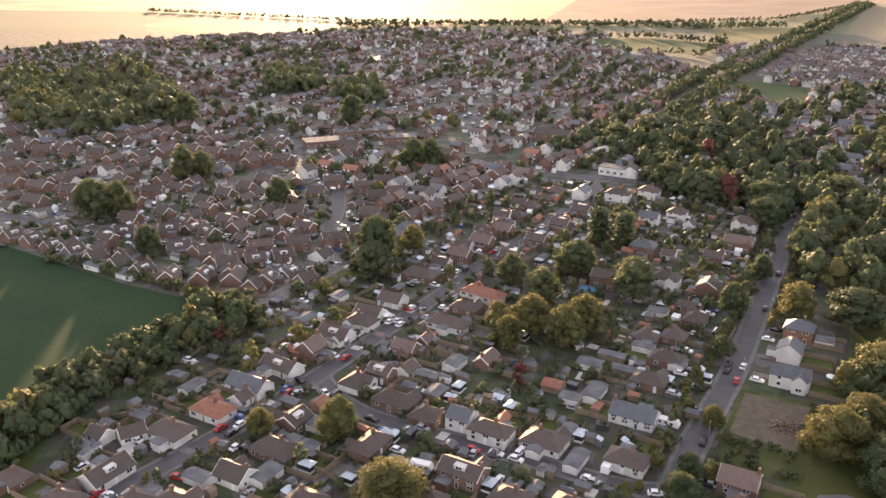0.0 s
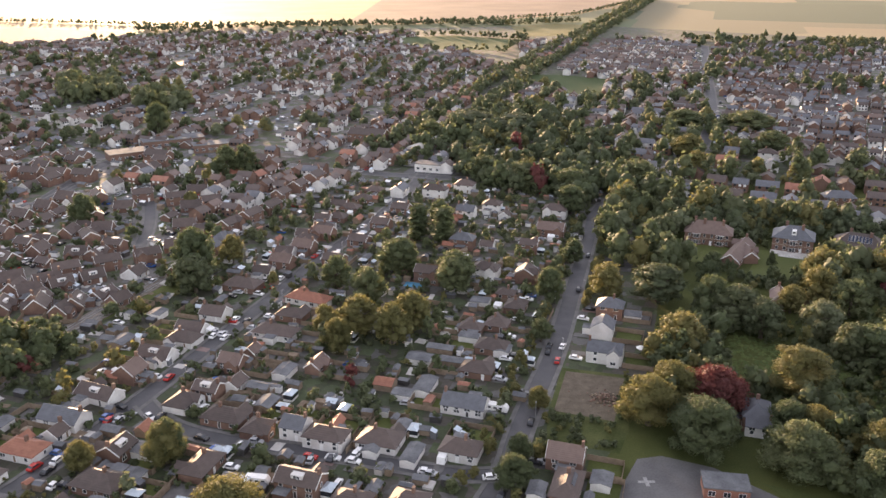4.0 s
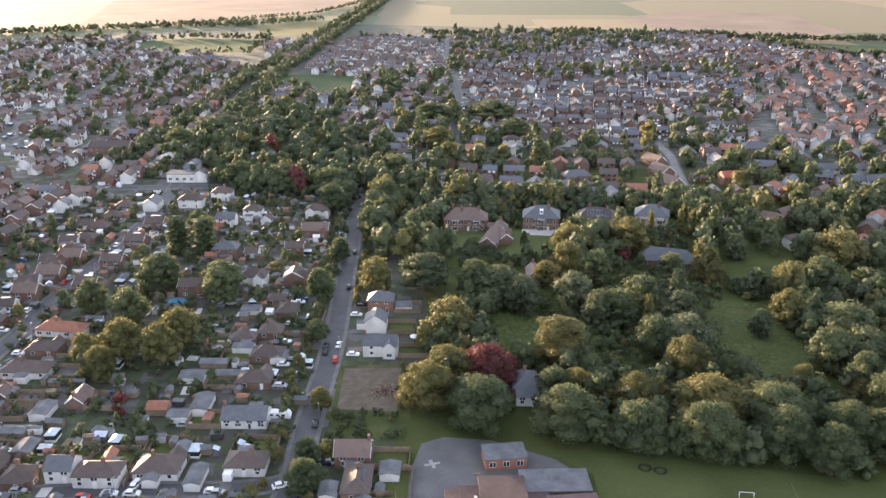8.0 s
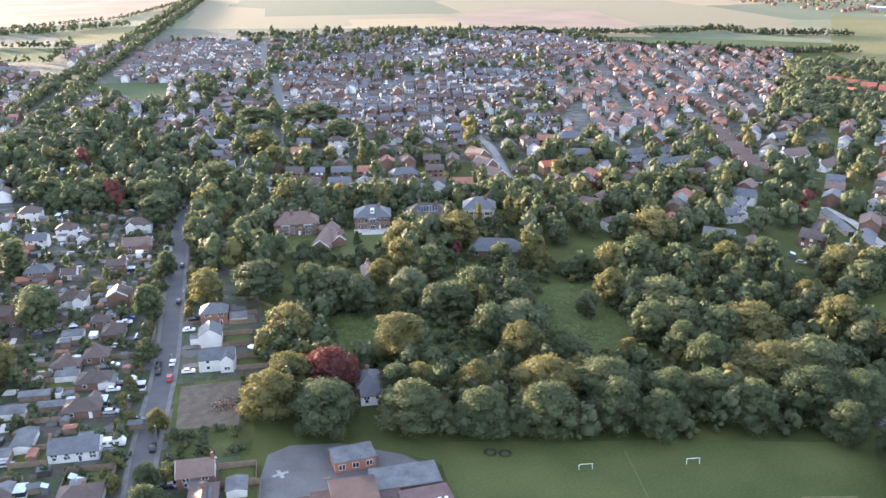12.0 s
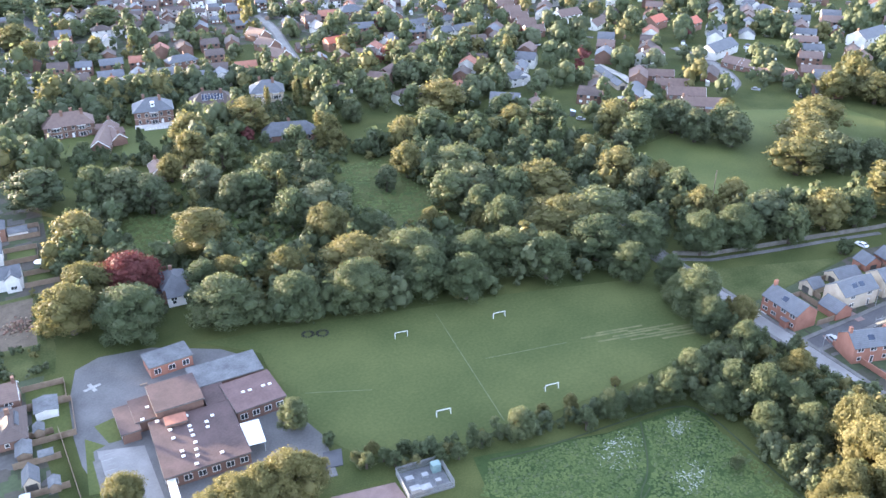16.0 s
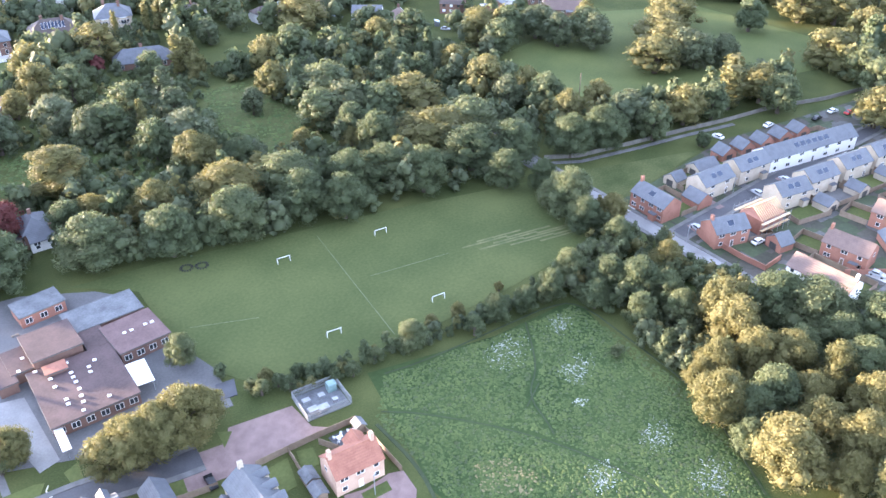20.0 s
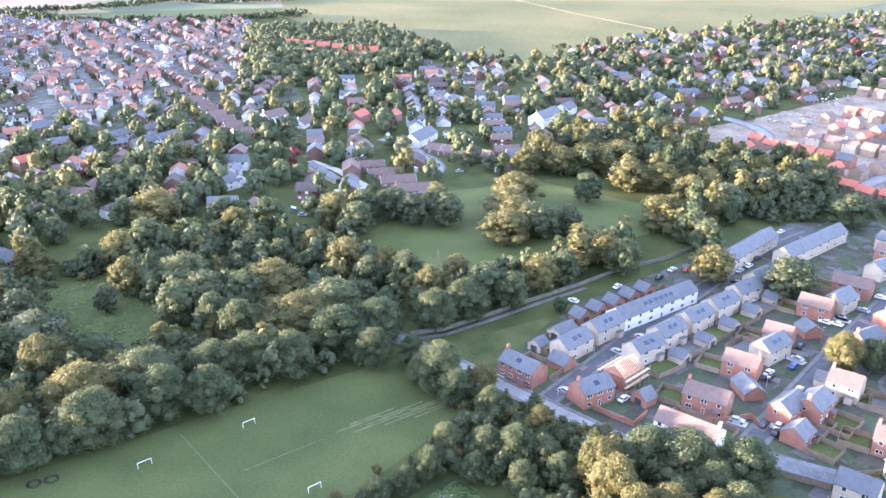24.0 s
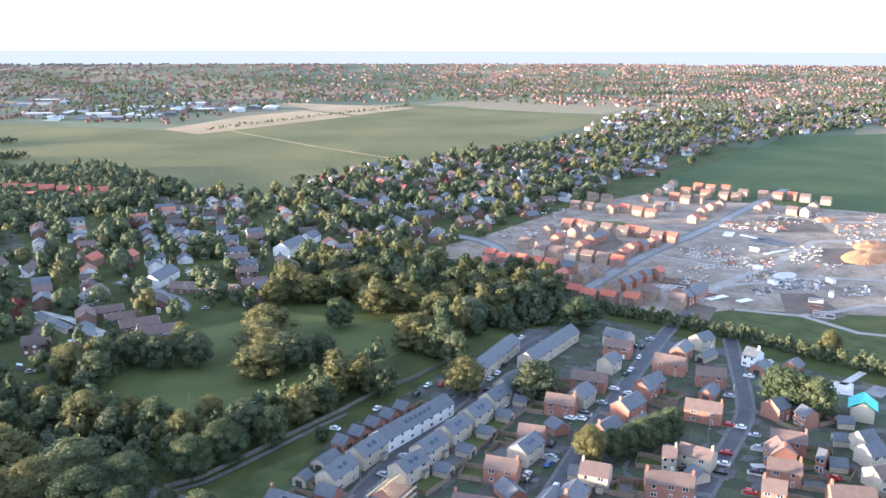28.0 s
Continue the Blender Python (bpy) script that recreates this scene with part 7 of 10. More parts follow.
tree(272.0, 30.6, 'small', 'green', 0.98)
tree(392.1, -83.6, 'broad', 'green', 2.27, 1.35)
tree(433.7, 70.1, 'broad', 'gold', 1.92, 1.35)
tree(459.9, 63.5, 'broad', 'gold', 1.59, 1.35)
tree(437.6, 52.1, 'broad', 'gold', 1.93, 1.35)
tree(448.5, 39.0, 'broad', 'gold', 2.46, 1.35)
tree(460.2, 23.3, 'broad', 'gold', 2.72, 1.35)
tree(418.0, 14.8, 'broad', 'gold', 1.97, 1.35)
tree(421.3, -0.3, 'broad', 'gold', 1.85, 1.35)
tree(404.0, -14.1, 'broad', 'gold', 1.65, 1.35)
tree(367.2, -1.4, 'broad', 'gold', 2.21, 1.35)
tree(395.6, -29.1, 'broad', 'pale', 2.00, 1.35)
tree(435.3, -36.5, 'broad', 'dark', 1.91, 1.35)
tree(424.9, -48.8, 'broad', 'dark', 2.01, 1.35)
tree(420.8, -61.0, 'broad', 'dark', 2.13, 1.35)
tree(430.2, -73.1, 'broad', 'dark', 2.04, 1.35)
tree(341.3, -20.6, 'broad', 'green', 1.53, 1.35)
tree(352.8, -15.0, 'broad', 'green', 1.69, 1.35)
tree(454.6, -25.5, 'broad', 'green', 1.77, 1.35)
tree(386.5, 66.9, 'broad', 'gold', 2.16, 1.35)
tree(348.3, 60.9, 'broad', 'gold', 2.37, 1.35)
tree(341.7, 46.4, 'broad', 'dark', 1.65, 1.35)
tree(347.5, 36.6, 'broad', 'dark', 1.10)
tree(322.7, 19.0, 'broad', 'gold', 1.14)
tree(317.1, 29.2, 'column', 'gold', 2.45, 1.25)
tree(314.8, 217.0, 'broad', 'gold', 2.30, 1.35)
tree(314.6, 186.4, 'broad', 'green', 1.15)
tree(345.1, 90.3, 'broad', 'dark', 1.59, 1.35)
tree(341.9, 105.0, 'broad', 'dark', 1.48, 1.35)
tree(347.2, 117.1, 'broad', 'dark', 1.63, 1.35)
tree(359.3, 99.3, 'broad', 'gold', 1.42, 1.35)
tree(322.8, 124.3, 'broad', 'green', 1.66, 1.35)
tree(327.6, 136.4, 'broad', 'gold', 1.58, 1.35)
tree(294.9, -144.4, 'broad', 'green', 2.22, 1.35)
tree(286.6, -151.4, 'broad', 'green', 1.56, 1.35)
tree(300.8, -141.5, 'broad', 'green', 1.33)
tree(347.7, -185.6, 'broad', 'gold', 1.11)
tree(22.1, 260.7, 'broad', 'gold', 1.08)
tree(30.6, 271.3, 'broad', 'gold', 1.58, 1.35)
tree(41.2, 262.3, 'broad', 'gold', 1.54, 1.35)
tree(49.3, 271.5, 'broad', 'gold', 1.59, 1.35)
tree(37.3, 296.9, 'broad', 'green', 1.46, 1.35)
tree(54.4, 327.0, 'broad', 'green', 1.86, 1.35)
tree(70.0, 365.2, 'column', 'green', 3.16, 1.25)
tree(73.6, 308.6, 'broad', 'green', 1.79, 1.35)
tree(78.6, 357.4, 'column', 'green', 2.42, 1.25)
tree(-27.1, 323.0, 'broad', 'dark', 1.57, 1.35)
tree(-13.4, 354.0, 'broad', 'gold', 1.12)
tree(-28.6, 206.3, 'broad', 'green', 1.09)
tree(-12.4, 171.1, 'broad', 'gold', 1.91, 1.35)
tree(-50.4, 205.7, 'broad', 'gold', 0.80)
tree(84.7, 387.4, 'broad', 'green', 1.11)
tree(-10.4, 266.9, 'small', 'green', 0.96)
tree(19.2, 275.4, 'broad', 'gold', 0.99)
tree(152.0, 388.7, 'broad', 'green', 1.64, 1.35)
tree(27.0, 315.2, 'broad', 'green', 1.27)
tree(76.2, 210.2, 'broad', 'gold', 0.68)
tree(62.7, 185.6, 'broad', 'green', 0.75)
tree(57.3, 173.9, 'broad', 'green', 0.92)
tree(91.5, 253.5, 'broad', 'green', 0.79)
tree(105.5, 286.5, 'broad', 'green', 1.23)
tree(128.9, 322.8, 'broad', 'green', 0.98)
tree(127.8, 283.5, 'broad', 'gold', 1.41, 1.35)
tree(146.6, 277.2, 'broad', 'dark', 2.28, 1.35)
tree(55.1, 327.8, 'broad', 'green', 1.60, 1.35)
tree(71.5, 302.6, 'broad', 'green', 1.51, 1.35)
tree(22.2, 271.1, 'broad', 'gold', 0.88)
tree(-29.0, 204.5, 'broad', 'gold', 1.08)
tree(-28.2, 327.1, 'broad', 'green', 1.48, 1.35)
tree(80.3, 359.7, 'column', 'green', 3.48, 1.25)
tree(70.3, 367.4, 'column', 'green', 2.83, 1.25)
tree(153.4, 346.0, 'broad', 'green', 1.31)
tree(179.8, 385.4, 'broad', 'green', 1.66, 1.35)
tree(208.6, 429.9, 'broad', 'green', 2.22, 1.35)
tree(267.3, 486.2, 'broad', 'gold', 2.14, 1.35)
tree(250.6, 443.9, 'broad', 'gold', 1.73, 1.35)
tree(143.6, 438.6, 'broad', 'green', 2.51, 1.35)
tree(126.1, 457.6, 'broad', 'green', 2.06, 1.35)
tree(163.3, 419.6, 'broad', 'green', 2.11, 1.35)
tree(303.4, 563.1, 'broad', 'green', 2.94, 1.35)
tree(347.3, 548.5, 'broad', 'green', 3.47, 1.35)
tree(325.6, 484.5, 'broad', 'green', 2.24, 1.35)
tree(151.0, 592.1, 'broad', 'dark', 4.21, 1.35)
tree(178.8, 572.4, 'broad', 'dark', 4.14, 1.35)
tree(116.1, 563.8, 'broad', 'green', 2.21, 1.35)

tree(144.0, -17.2, 'broad', 'gold', 1.15)
tree(142.0, -25.5, 'broad', 'gold', 1.25)
tree(154.2, -27.4, 'broad', 'gold', 1.3)
tree(133.3, -24.3, 'broad', 'gold', 0.95)
tree(151.7, -15.0, 'broad', 'gold', 1.1)
tree(130.6, -33.4, 'broad', 'gold', 1.3)
tree(160.7, -19.0, 'tall', 'gold', 1.1)
tree(167.0, -11.0, 'broad', 'green', 1.1)
tree(165.0, -25.0, 'broad', 'green', 1.3)
tree(174.0, -19.5, 'broad', 'green', 1.2)
tree(108.6, 97.0, 'small', 'green', 0.7)
tree(112.5, 95.9, 'small', 'gold', 0.75)
tree(112.2, 92.5, 'small', 'green', 0.7)
tree(116.8, 90.3, 'small', 'green', 0.8)
tree(72.6, 127.4, 'small', 'green', 0.9)

for x, y, size in ((-170, 398, 1.7), (-160, 404, 1.5), (-176, 410, 1.4), (-146, 469, 1.7), (-138, 476, 1.3), (-188, 620, 2.0), (-66, 615, 2.0), (-28, 341, 1.7), (-18, 500, 1.5), (-8, 506, 1.4), (-210, 372, 1.2), (-128, 350, 1.1), (-84, 420, 1.3)):
    tree(x, y, "broad", "green", size, size * 1.1)

# woods and garden greenery
GLADES = [[(160.3, 245.0), (170.3, 236.7), (177.3, 216.5), (155.0, 195.9), (142.5, 209.9), (143.5, 229.7)], [(180.4, 219.8), (193.9, 206.0), (186.2, 181.1), (173.4, 172.3), (161.4, 192.4)], [(238.6, 215.0), (253.4, 201.3), (238.2, 163.9), (215.3, 148.6), (203.7, 163.8), (214.2, 194.7)], [(321.3, 122.9), (393.8, 102.9), (422.3, 61.5), (400.6, 8.1), (361.5, 1.5), (306.2, 46.0), (273.7, 72.2), (274.2, 93.8)], [(282.6, 255.0), (294.3, 235.2), (269.5, 216.3), (258.5, 234.7)]]
WOOD_MAIN = [(111.1, 189.0), (139.1, 150.5), (175.0, 121.5), (220.8, 80.3), (239.9, 79.6), (253.8, 66.3), (293.7, 41.1), (322.2, 8.7), (346.5, 12.2), (312.7, 43.7), (279.2, 85.6), (299.8, 112.0), (311.3, 139.6), (306.7, 186.3), (258.3, 216.5), (202.3, 187.4), (185.3, 224.8), (173.0, 254.5), (145.9, 264.8), (102.3, 203.8)]
WOOD_SOUTH = [(222.2, 69.7), (209.3, 47.6), (203.3, 29.8), (193.0, 12.6), (190.5, -6.4), (172.0, -26.0), (150.0, -42.0), (128.0, -30.0), (130.9, -9.8), (144.1, 6.2), (157.3, 22.2), (169.4, 38.5), (168.6, 53.2), (185.7, 49.0), (202.0, 48.4)]
HEDGE_MEADOW = [(113.5, 89.4), (126.4, 79.3), (143.1, 67.4), (159.6, 57.0), (175.8, 48.3)]
LEAFY = [(401.7, 332.5), (326.0, 274.9), (316.5, 211.5), (318.1, 138.2), (349.4, 128.9), (402.9, 105.2), (437.0, 66.8), (507.1, 26.0), (601.7, -7.2), (699.1, -72.6), (754.5, -154.4), (976.6, -276.9), (1206.2, -424.0), (1525.1, -529.1), (1403.6, -387.8), (1218.8, -223.5), (1009.7, -5.2), (940.5, 54.3), (776.9, 120.8), (790.2, 204.2), (664.9, 239.1), (628.2, 292.2), (619.4, 331.2), (576.8, 369.4), (450.6, 346.1)]
LEAFY_EAST = [(1684.4, -408.4), (1853.4, -559.8), (1852.7, -708.5), (1960.0, -947.1), (2039.0, -1248.0), (1611.5, -1012.7), (1491.6, -844.7), (1315.2, -640.8), (1265.5, -574.0), (1123.5, -411.7), (919.4, -295.2), (753.8, -161.5), (595.9, -71.9), (515.6, -20.2), (502.6, 7.8), (563.4, 31.6), (734.0, -38.1), (1102.5, -188.7)]
PARK_BELT = [(492.4, 92.9), (520.5, 62.1), (543.1, 28.3), (510.6, -20.9), (489.1, -39.5), (475.4, -83.9), (423.9, -79.3), (392.6, -34.3), (345.2, -20.2), (361.0, 3.9), (404.7, -10.9), (431.1, 21.0), (435.7, 72.8)]
LEAFY_2 = [(239.6, 524.1), (298.7, 521.4), (362.7, 448.1), (454.0, 375.9), (441.4, 241.7), (341.2, 210.5), (267.8, 248.8), (206.7, 261.7), (180.6, 282.3), (143.3, 311.8), (159.5, 375.2)]
VILLA_LAWNS = [(199.7, 360.5), (218.4, 361.3), (307.4, 303.6), (247.7, 237.7), (231.3, 246.4), (254.1, 279.3), (235.3, 302.5), (210.4, 277.6), (188.1, 276.4), (176.1, 311.9)]
WOODS_TOP = [(888.9, 462.1), (966.1, 344.4), (806.5, 208.4), (738.1, 222.2), (656.7, 275.2), (619.4, 331.2), (745.8, 395.8)]
SITE_BELT = [(470.4, -5.6), (487.3, -59.5), (450.5, -86.7), (409.4, -90.8), (384.4, -47.7), (411.4, -27.8)]
WEST_BELT = [(-126.5, 200.5), (-119.9, 231.6), (-104.6, 252.3), (-89.6, 278.6), (-73.3, 301.6), (-65.9, 281.2), (-81.6, 256.5), (-96.9, 235.3), (-108.6, 209.2), (-112.8, 185.1)]
OLD_TOWN = [(-100.8, 177.7), (-99.6, 228.3), (-74.0, 281.1), (-50.8, 319.0), (-21.6, 366.7), (37.3, 473.2), (69.6, 473.6), (192.5, 441.1), (138.2, 333.1), (64.4, 201.7), (44.4, 178.5)]
OLD_ESTATE = [(-196.8, 357.5), (-109.7, 318.5), (-58.9, 313.0), (-16.8, 374.6), (39.1, 498.6), (-33.5, 590.9), (-196.6, 607.1), (-322.1, 614.9)]
sheet('ground_older_estate', OLD_ESTATE, 0.03, ESTATEGROUND, 'tarmac courts, drives and small lawns between houses', 'gardens')
NORTH_EDGE = [(-530.4, 1002.7), (-395.4, 1167.5), (-71.3, 1302.5), (222.1, 1256.7), (261.8, 1022.5), (184.6, 815.7), (123.3, 675.8), (83.1, 574.9), (41.1, 526.6), (-24.3, 559.9), (-88.8, 590.1), (-124.9, 593.2), (-193.8, 597.7), (-325.0, 620.8)]
STATION_SIDE = [(-82.5, 497.0), (-23.2, 533.1), (39.1, 498.6), (65.8, 557.9), (96.2, 642.0), (184.6, 815.7), (249.9, 973.7), (264.1, 889.2), (135.1, 602.7), (93.4, 499.3), (47.0, 473.3), (4.6, 418.7), (-22.0, 374.5), (-45.4, 460.4)]
EAST_TOWN = [(240.9, 544.5), (375.5, 682.4), (598.1, 1048.1), (855.2, 955.3), (721.0, 637.5), (547.0, 493.2), (441.9, 385.6), (362.7, 448.1)]
RED_TOWN = [(721.0, 637.5), (909.6, 658.8), (991.1, 512.9), (677.2, 357.4), (534.8, 323.2), (435.5, 379.8), (545.1, 494.7)]
FAR_BELT = [(760, 1040), (866, 935), (930, 915), (942, 837), (907, 694), (939, 614), (965, 532), (1060, 470)]
FAR_BELT_2 = [(960, 850), (1021, 785), (1087, 741), (1166, 723), (1158, 644), (1240, 560)]
VILLA_QUARTER = [(238.2, 521.1), (296.9, 518.3), (360.6, 445.5), (451.4, 373.7), (441.8, 248.9), (377.8, 270.6), (276.6, 341.0), (192.0, 417.5)]
NORTH_CORNER = [(344, 1090), (410, 1119), (426, 1070), (311, 905), (305, 961)]
NORTH_BUNGALOWS = [(318, 880), (385, 995), (466, 1105), (548, 1065), (560, 1017), (436, 776), (360, 822)]
MID_TOWN = [(93.9, 511.1), (151.4, 628.4), (362.4, 905.0), (496.6, 1136.0), (586.5, 1055.1), (357.2, 620.5), (289.8, 511.4), (181.9, 415.8), (126.2, 446.5)]
sheet('ground_east', EAST_TOWN, 0.06, ESTATEGROUND, 'streets, drives and small gardens between houses', 'gardens')
sheet('ground_red_roofs', RED_TOWN, 0.06, ESTATEGROUND, 'streets, drives and small gardens between houses', 'gardens')
sheet('ground_north', NORTH_EDGE, 0.06, ESTATEGROUND, 'streets, drives and small gardens between houses', 'gardens')
sheet('ground_corner', NORTH_BUNGALOWS, 0.06, ESTATEGROUND, 'streets, drives and small gardens between houses', 'gardens')
DISTANT = [(1798.4, 1303.2), (1654.0, 871.2), (1505.6, 412.4), (2040.5, 294.1), (2169.3, -24.6), (1961.1, -513.3), (1361.6, -570.2), (1427.3, -809.1), (2171.3, -1416.7), (4903.7, -3172.3), (4754.6, -188.9), (4581.1, 3282.5)]
DISTANT_2 = [(1798.4, 1303.2), (1654.0, 871.2), (1505.6, 412.4), (2040.5, 294.1), (2169.3, -24.6), (1961.1, -513.3), (1361.6, -570.2), (1427.3, -809.1), (2171.3, -1416.7), (3805.7, -2466.9), (3734.2, -148.7), (3648.8, 2619.4)]

WEST_WOOD = [(-414, 800), (-360, 838), (-336, 937), (-209, 694), (-195, 620), (-243, 585), (-300, 600)]
WEST_GROVES = [WEST_WOOD, [(-181, 880), (-129, 881), (-108, 763), (-158, 762)], [(-98, 763), (-72, 811), (-45, 722), (-85, 696)]]
RAIL_PADDOCKS = [[(194, 1205), (284, 1217), (360, 1145), (304, 1035), (199, 1078)], [(399, 1323), (485, 1356), (547, 1319), (456, 1182), (378, 1185)], [(272, 842), (308, 832), (344, 795), (313, 735), (289, 688), (266, 735)]]


STATION_WOODS = [[(124, 548), (153, 612), (195, 669), (221, 652), (223, 588), (232, 538), (200, 470), (176, 470), (157, 514), (146, 508), (128, 500)], [(112, 470), (134, 496), (206, 448), (234, 445), (222, 402), (168, 394), (144, 412), (118, 446)]]


def clear_of(spots, plots):
    return [p for p in spots if not any(inside(g, *p) for g in plots)]


district("villa_quarter", VILLA_QUARTER, -36, "large houses between hedges and trees", 79, 13.5, 24, (10, 8.5), skip=0.25, mix=[(0, 2, 4), (0, 5, 4), (1, 5, 2), (0, 3, 1)])
district("north_corner_houses", NORTH_CORNER, 60, "houses at the far corner of the town", 80, 10.5, 16, skip=0.2, bare=RAIL_PADDOCKS)
district("north_bungalows", NORTH_BUNGALOWS, -30, "low pale bungalows beyond the recreation ground", 82, 10.5, 15, (8, 7), two=0.0, skip=0.12, bare=RAIL_PADDOCKS, mix=[(1, 2, 3), (0, 2, 3), (1, 4, 3), (8, 5, 2)])
# mauve roofs outweigh brown ones to lift the tone in place of haze
district("far_west_houses", NORTH_EDGE, 60, "rows of brick houses in a dense older suburb", 3, 10.2, 17.5, (7.6, 6.8), skip=0.17, wob=12.0, jitter=10.0, mix=[(0, 2, 3), (0, 4, 5), (1, 2, 2), (1, 4, 2), (0, 5, 2)], bare=WEST_GROVES + RAIL_PADDOCKS)
woodland("garden_trees_west", clear_of(scatter(NORTH_EDGE, 420, 5, 0, 0.5), RAIL_PADDOCKS) + clear_of(scatter(NORTH_EDGE, 420, 105, wood=0.12), RAIL_PADDOCKS), "scattered garden trees between the far houses", "green", 6, (0.6, 1.5))
woodland("west_groves", [p for k, g in enumerate(WEST_GROVES) for p in scatter(g, (420, 90, 60)[k], 110 + k)], "groves of old trees among the far houses", "green", 115, (1.0, 2.2))
woodland("north_tree_line", scatter([(-160, 1345), (60, 1372), (230, 1375), (395, 1340), (520, 1370), (560, 1400), (420, 1405), (230, 1425), (60, 1428), (-170, 1400)], 420, 111) + along([(190, 1212), (284, 1224), (368, 1150), (378, 1190)], 4, 4, 112) + along([(194, 1068), (300, 1024), (366, 1142)], 7, 3, 113), "dark belt of trees along the town's edge", "dark", 114, (0.8, 1.5), "tiny")
district("station_houses", STATION_SIDE, 60, "brick houses beside the railway", 40, 11, 18, (7.8, 7.0), bare=STATION_WOODS)
woodland("station_trees", scatter(STATION_SIDE, 200, 41, 0, 3), "trees between houses beside the railway", "green", 42, (0.5, 1.3))
district("east_houses", EAST_TOWN, -38, "rows of suburban houses with pale and brown roofs", 4, 10.2, 15.5, (7.6, 6.8), jitter=7.0, wob=16.0, skip=0.16, mix=[(0, 4, 1), (1, 5, 2), (1, 2, 2), (0, 2, 6), (0, 5, 4)])
district("red_roofed_houses", RED_TOWN, 35, "dense estate of houses with red tiled roofs", 43, 9.2, 13.0, (7.6, 6.8), mix=[(0, 3, 3), (1, 3, 2), (0, 4, 5), (0, 2, 3), (8, 4, 2), (1, 4, 2), (1, 5, 2)], skip=0.14, jitter=9.0, wob=14.0)
district("edge_houses", [(728, 640), (862, 950), (912, 925), (920, 842), (890, 700), (903, 664)], -38, "last rows of houses before the fields", 131, 10.2, 15.5, (7.6, 6.8), jitter=7.0, wob=12.0, mix=[(0, 4, 1), (1, 5, 2), (0, 2, 5), (0, 5, 4)])
woodland("garden_trees_east", scatter(EAST_TOWN, 420, 7, wood=-0.1), "scattered garden trees between the far houses", "green", 8, (0.7, 1.7))
woodland("garden_trees_red", scatter(RED_TOWN, 150, 44), "small trees between red-roofed houses", "green", 45, (0.5, 1.1))
district("middle_houses", MID_TOWN, 60, "suburban houses beyond the station", 9, 11.0, 18, (7.8, 7.0), skip=0.2, bare=RAIL_PADDOCKS + [NORTH_BUNGALOWS] + STATION_WOODS, mix=[(0, 2, 4), (0, 4, 4), (1, 2, 3), (1, 5, 3)])
woodland("garden_trees_middle", clear_of(scatter(MID_TOWN, 430, 11, 0, 1.5), RAIL_PADDOCKS + [NORTH_BUNGALOWS]), "garden trees and clumps beyond the station", "green", 12, (0.8, 1.8))
district("leafy_houses", LEAFY, 20, "scattered large houses among trees", 13, 18, 30, (11.5, 9), skip=0.25, bare=[[(300, 200), (355, 185), (375, 140), (345, 118), (300, 130)], [(395, 94), (415, 94), (415, 114), (395, 114)]], mix=[(0, 2, 4), (1, 5, 3), (1, 3, 3), (0, 4, 3), (0, 5, 2)])
woodland("leafy_trees", scatter(LEAFY, 1020, 14, 0, 4.0), "dense mixed garden trees of a leafy suburb", "green", 15, (0.9, 1.9))
woodland("leafy_trees_east", scatter(LEAFY_EAST, 760, 64, 0, 0.5), "dense garden trees beyond the building site", "dark", 65, (0.9, 1.8))
district("leafy_houses_east", [(x + 25, y) for x, y in LEAFY_EAST], 30, "large houses half hidden among trees", 66, 20, 30, (11, 9), skip=0.35, mix=[(0, 4, 4), (1, 5, 3), (1, 3, 2), (0, 5, 3)])
woodland("villa_trees", [p for k, p in enumerate(scatter(LEAFY_2, 680, 16, 0, 3.5)) if not inside(VILLA_LAWNS, *p) and not (inside(VILLA_QUARTER, *p) and k % 3)], "mature trees round the villas", "green", 17, (0.8, 1.8), "scrub")
LAWN_BEDS = [[(184.6, 334.2), (205.7, 333.2), (197.8, 304.1), (177.9, 315.1)], [(217.1, 321.0), (234.6, 310.5), (214.4, 281.7), (193.8, 293.4)]]
woodland("villa_backing", scatter([(176, 352), (205, 352), (262, 322), (300, 300), (318, 322), (262, 372), (196, 384)], 130, 132, 0, 3.0), "tall dark trees behind the villas", "dark", 133, (0.8, 1.5))
woodland("villa_shrubs", [p for p in scatter(VILLA_LAWNS, 330, 134, 0, 2.0) if not any(inside(g, *p) for g in LAWN_BEDS)], "shrubberies and hedges between the villa lawns", "bushy", 135, (0.3, 0.75), "scrub", "shrubbery")
for x, y, kind, colour, size, high in ((268.5, 283.2, "column", "gold", 1.0, 0.95), (281, 277.1, "column", "gold", 1.1, 1.0), (290.8, 276.8, "broad", "gold", 1.0, 1.1), (244, 281, "broad", "dark", 0.95, 1.0), (226.3, 291.0, "tall", "gold", 0.8, 0.8), (232, 297, "tall", "green", 0.75, 0.8), (220, 277, "tall", "gold", 0.9, 0.9), (210.9, 267.3, "broad", "green", 0.9, 0.95), (221.7, 331.6, "cone", "dark", 1.2, 1.1), (211, 303, "cone", "green", 1.0, 0.6), (183, 302, "broad", "green", 0.8, 0.8), (165, 309.5, "broad", "green", 1.0, 1.0), (296.5, 262, "broad", "green", 0.9, 0.9), (308, 250, "broad", "gold", 0.8, 0.9), (262, 238, "broad", "gold", 0.8, 0.8), (254, 232, "tall", "gold", 1.0, 1.0)):
    tree(x, y, kind, colour, size, high)
woodland("park_belt", scatter(PARK_BELT, 190, 46, 0, 4.0), "belt of tall trees round the park", "gold", 47, (1.0, 1.75), "near")
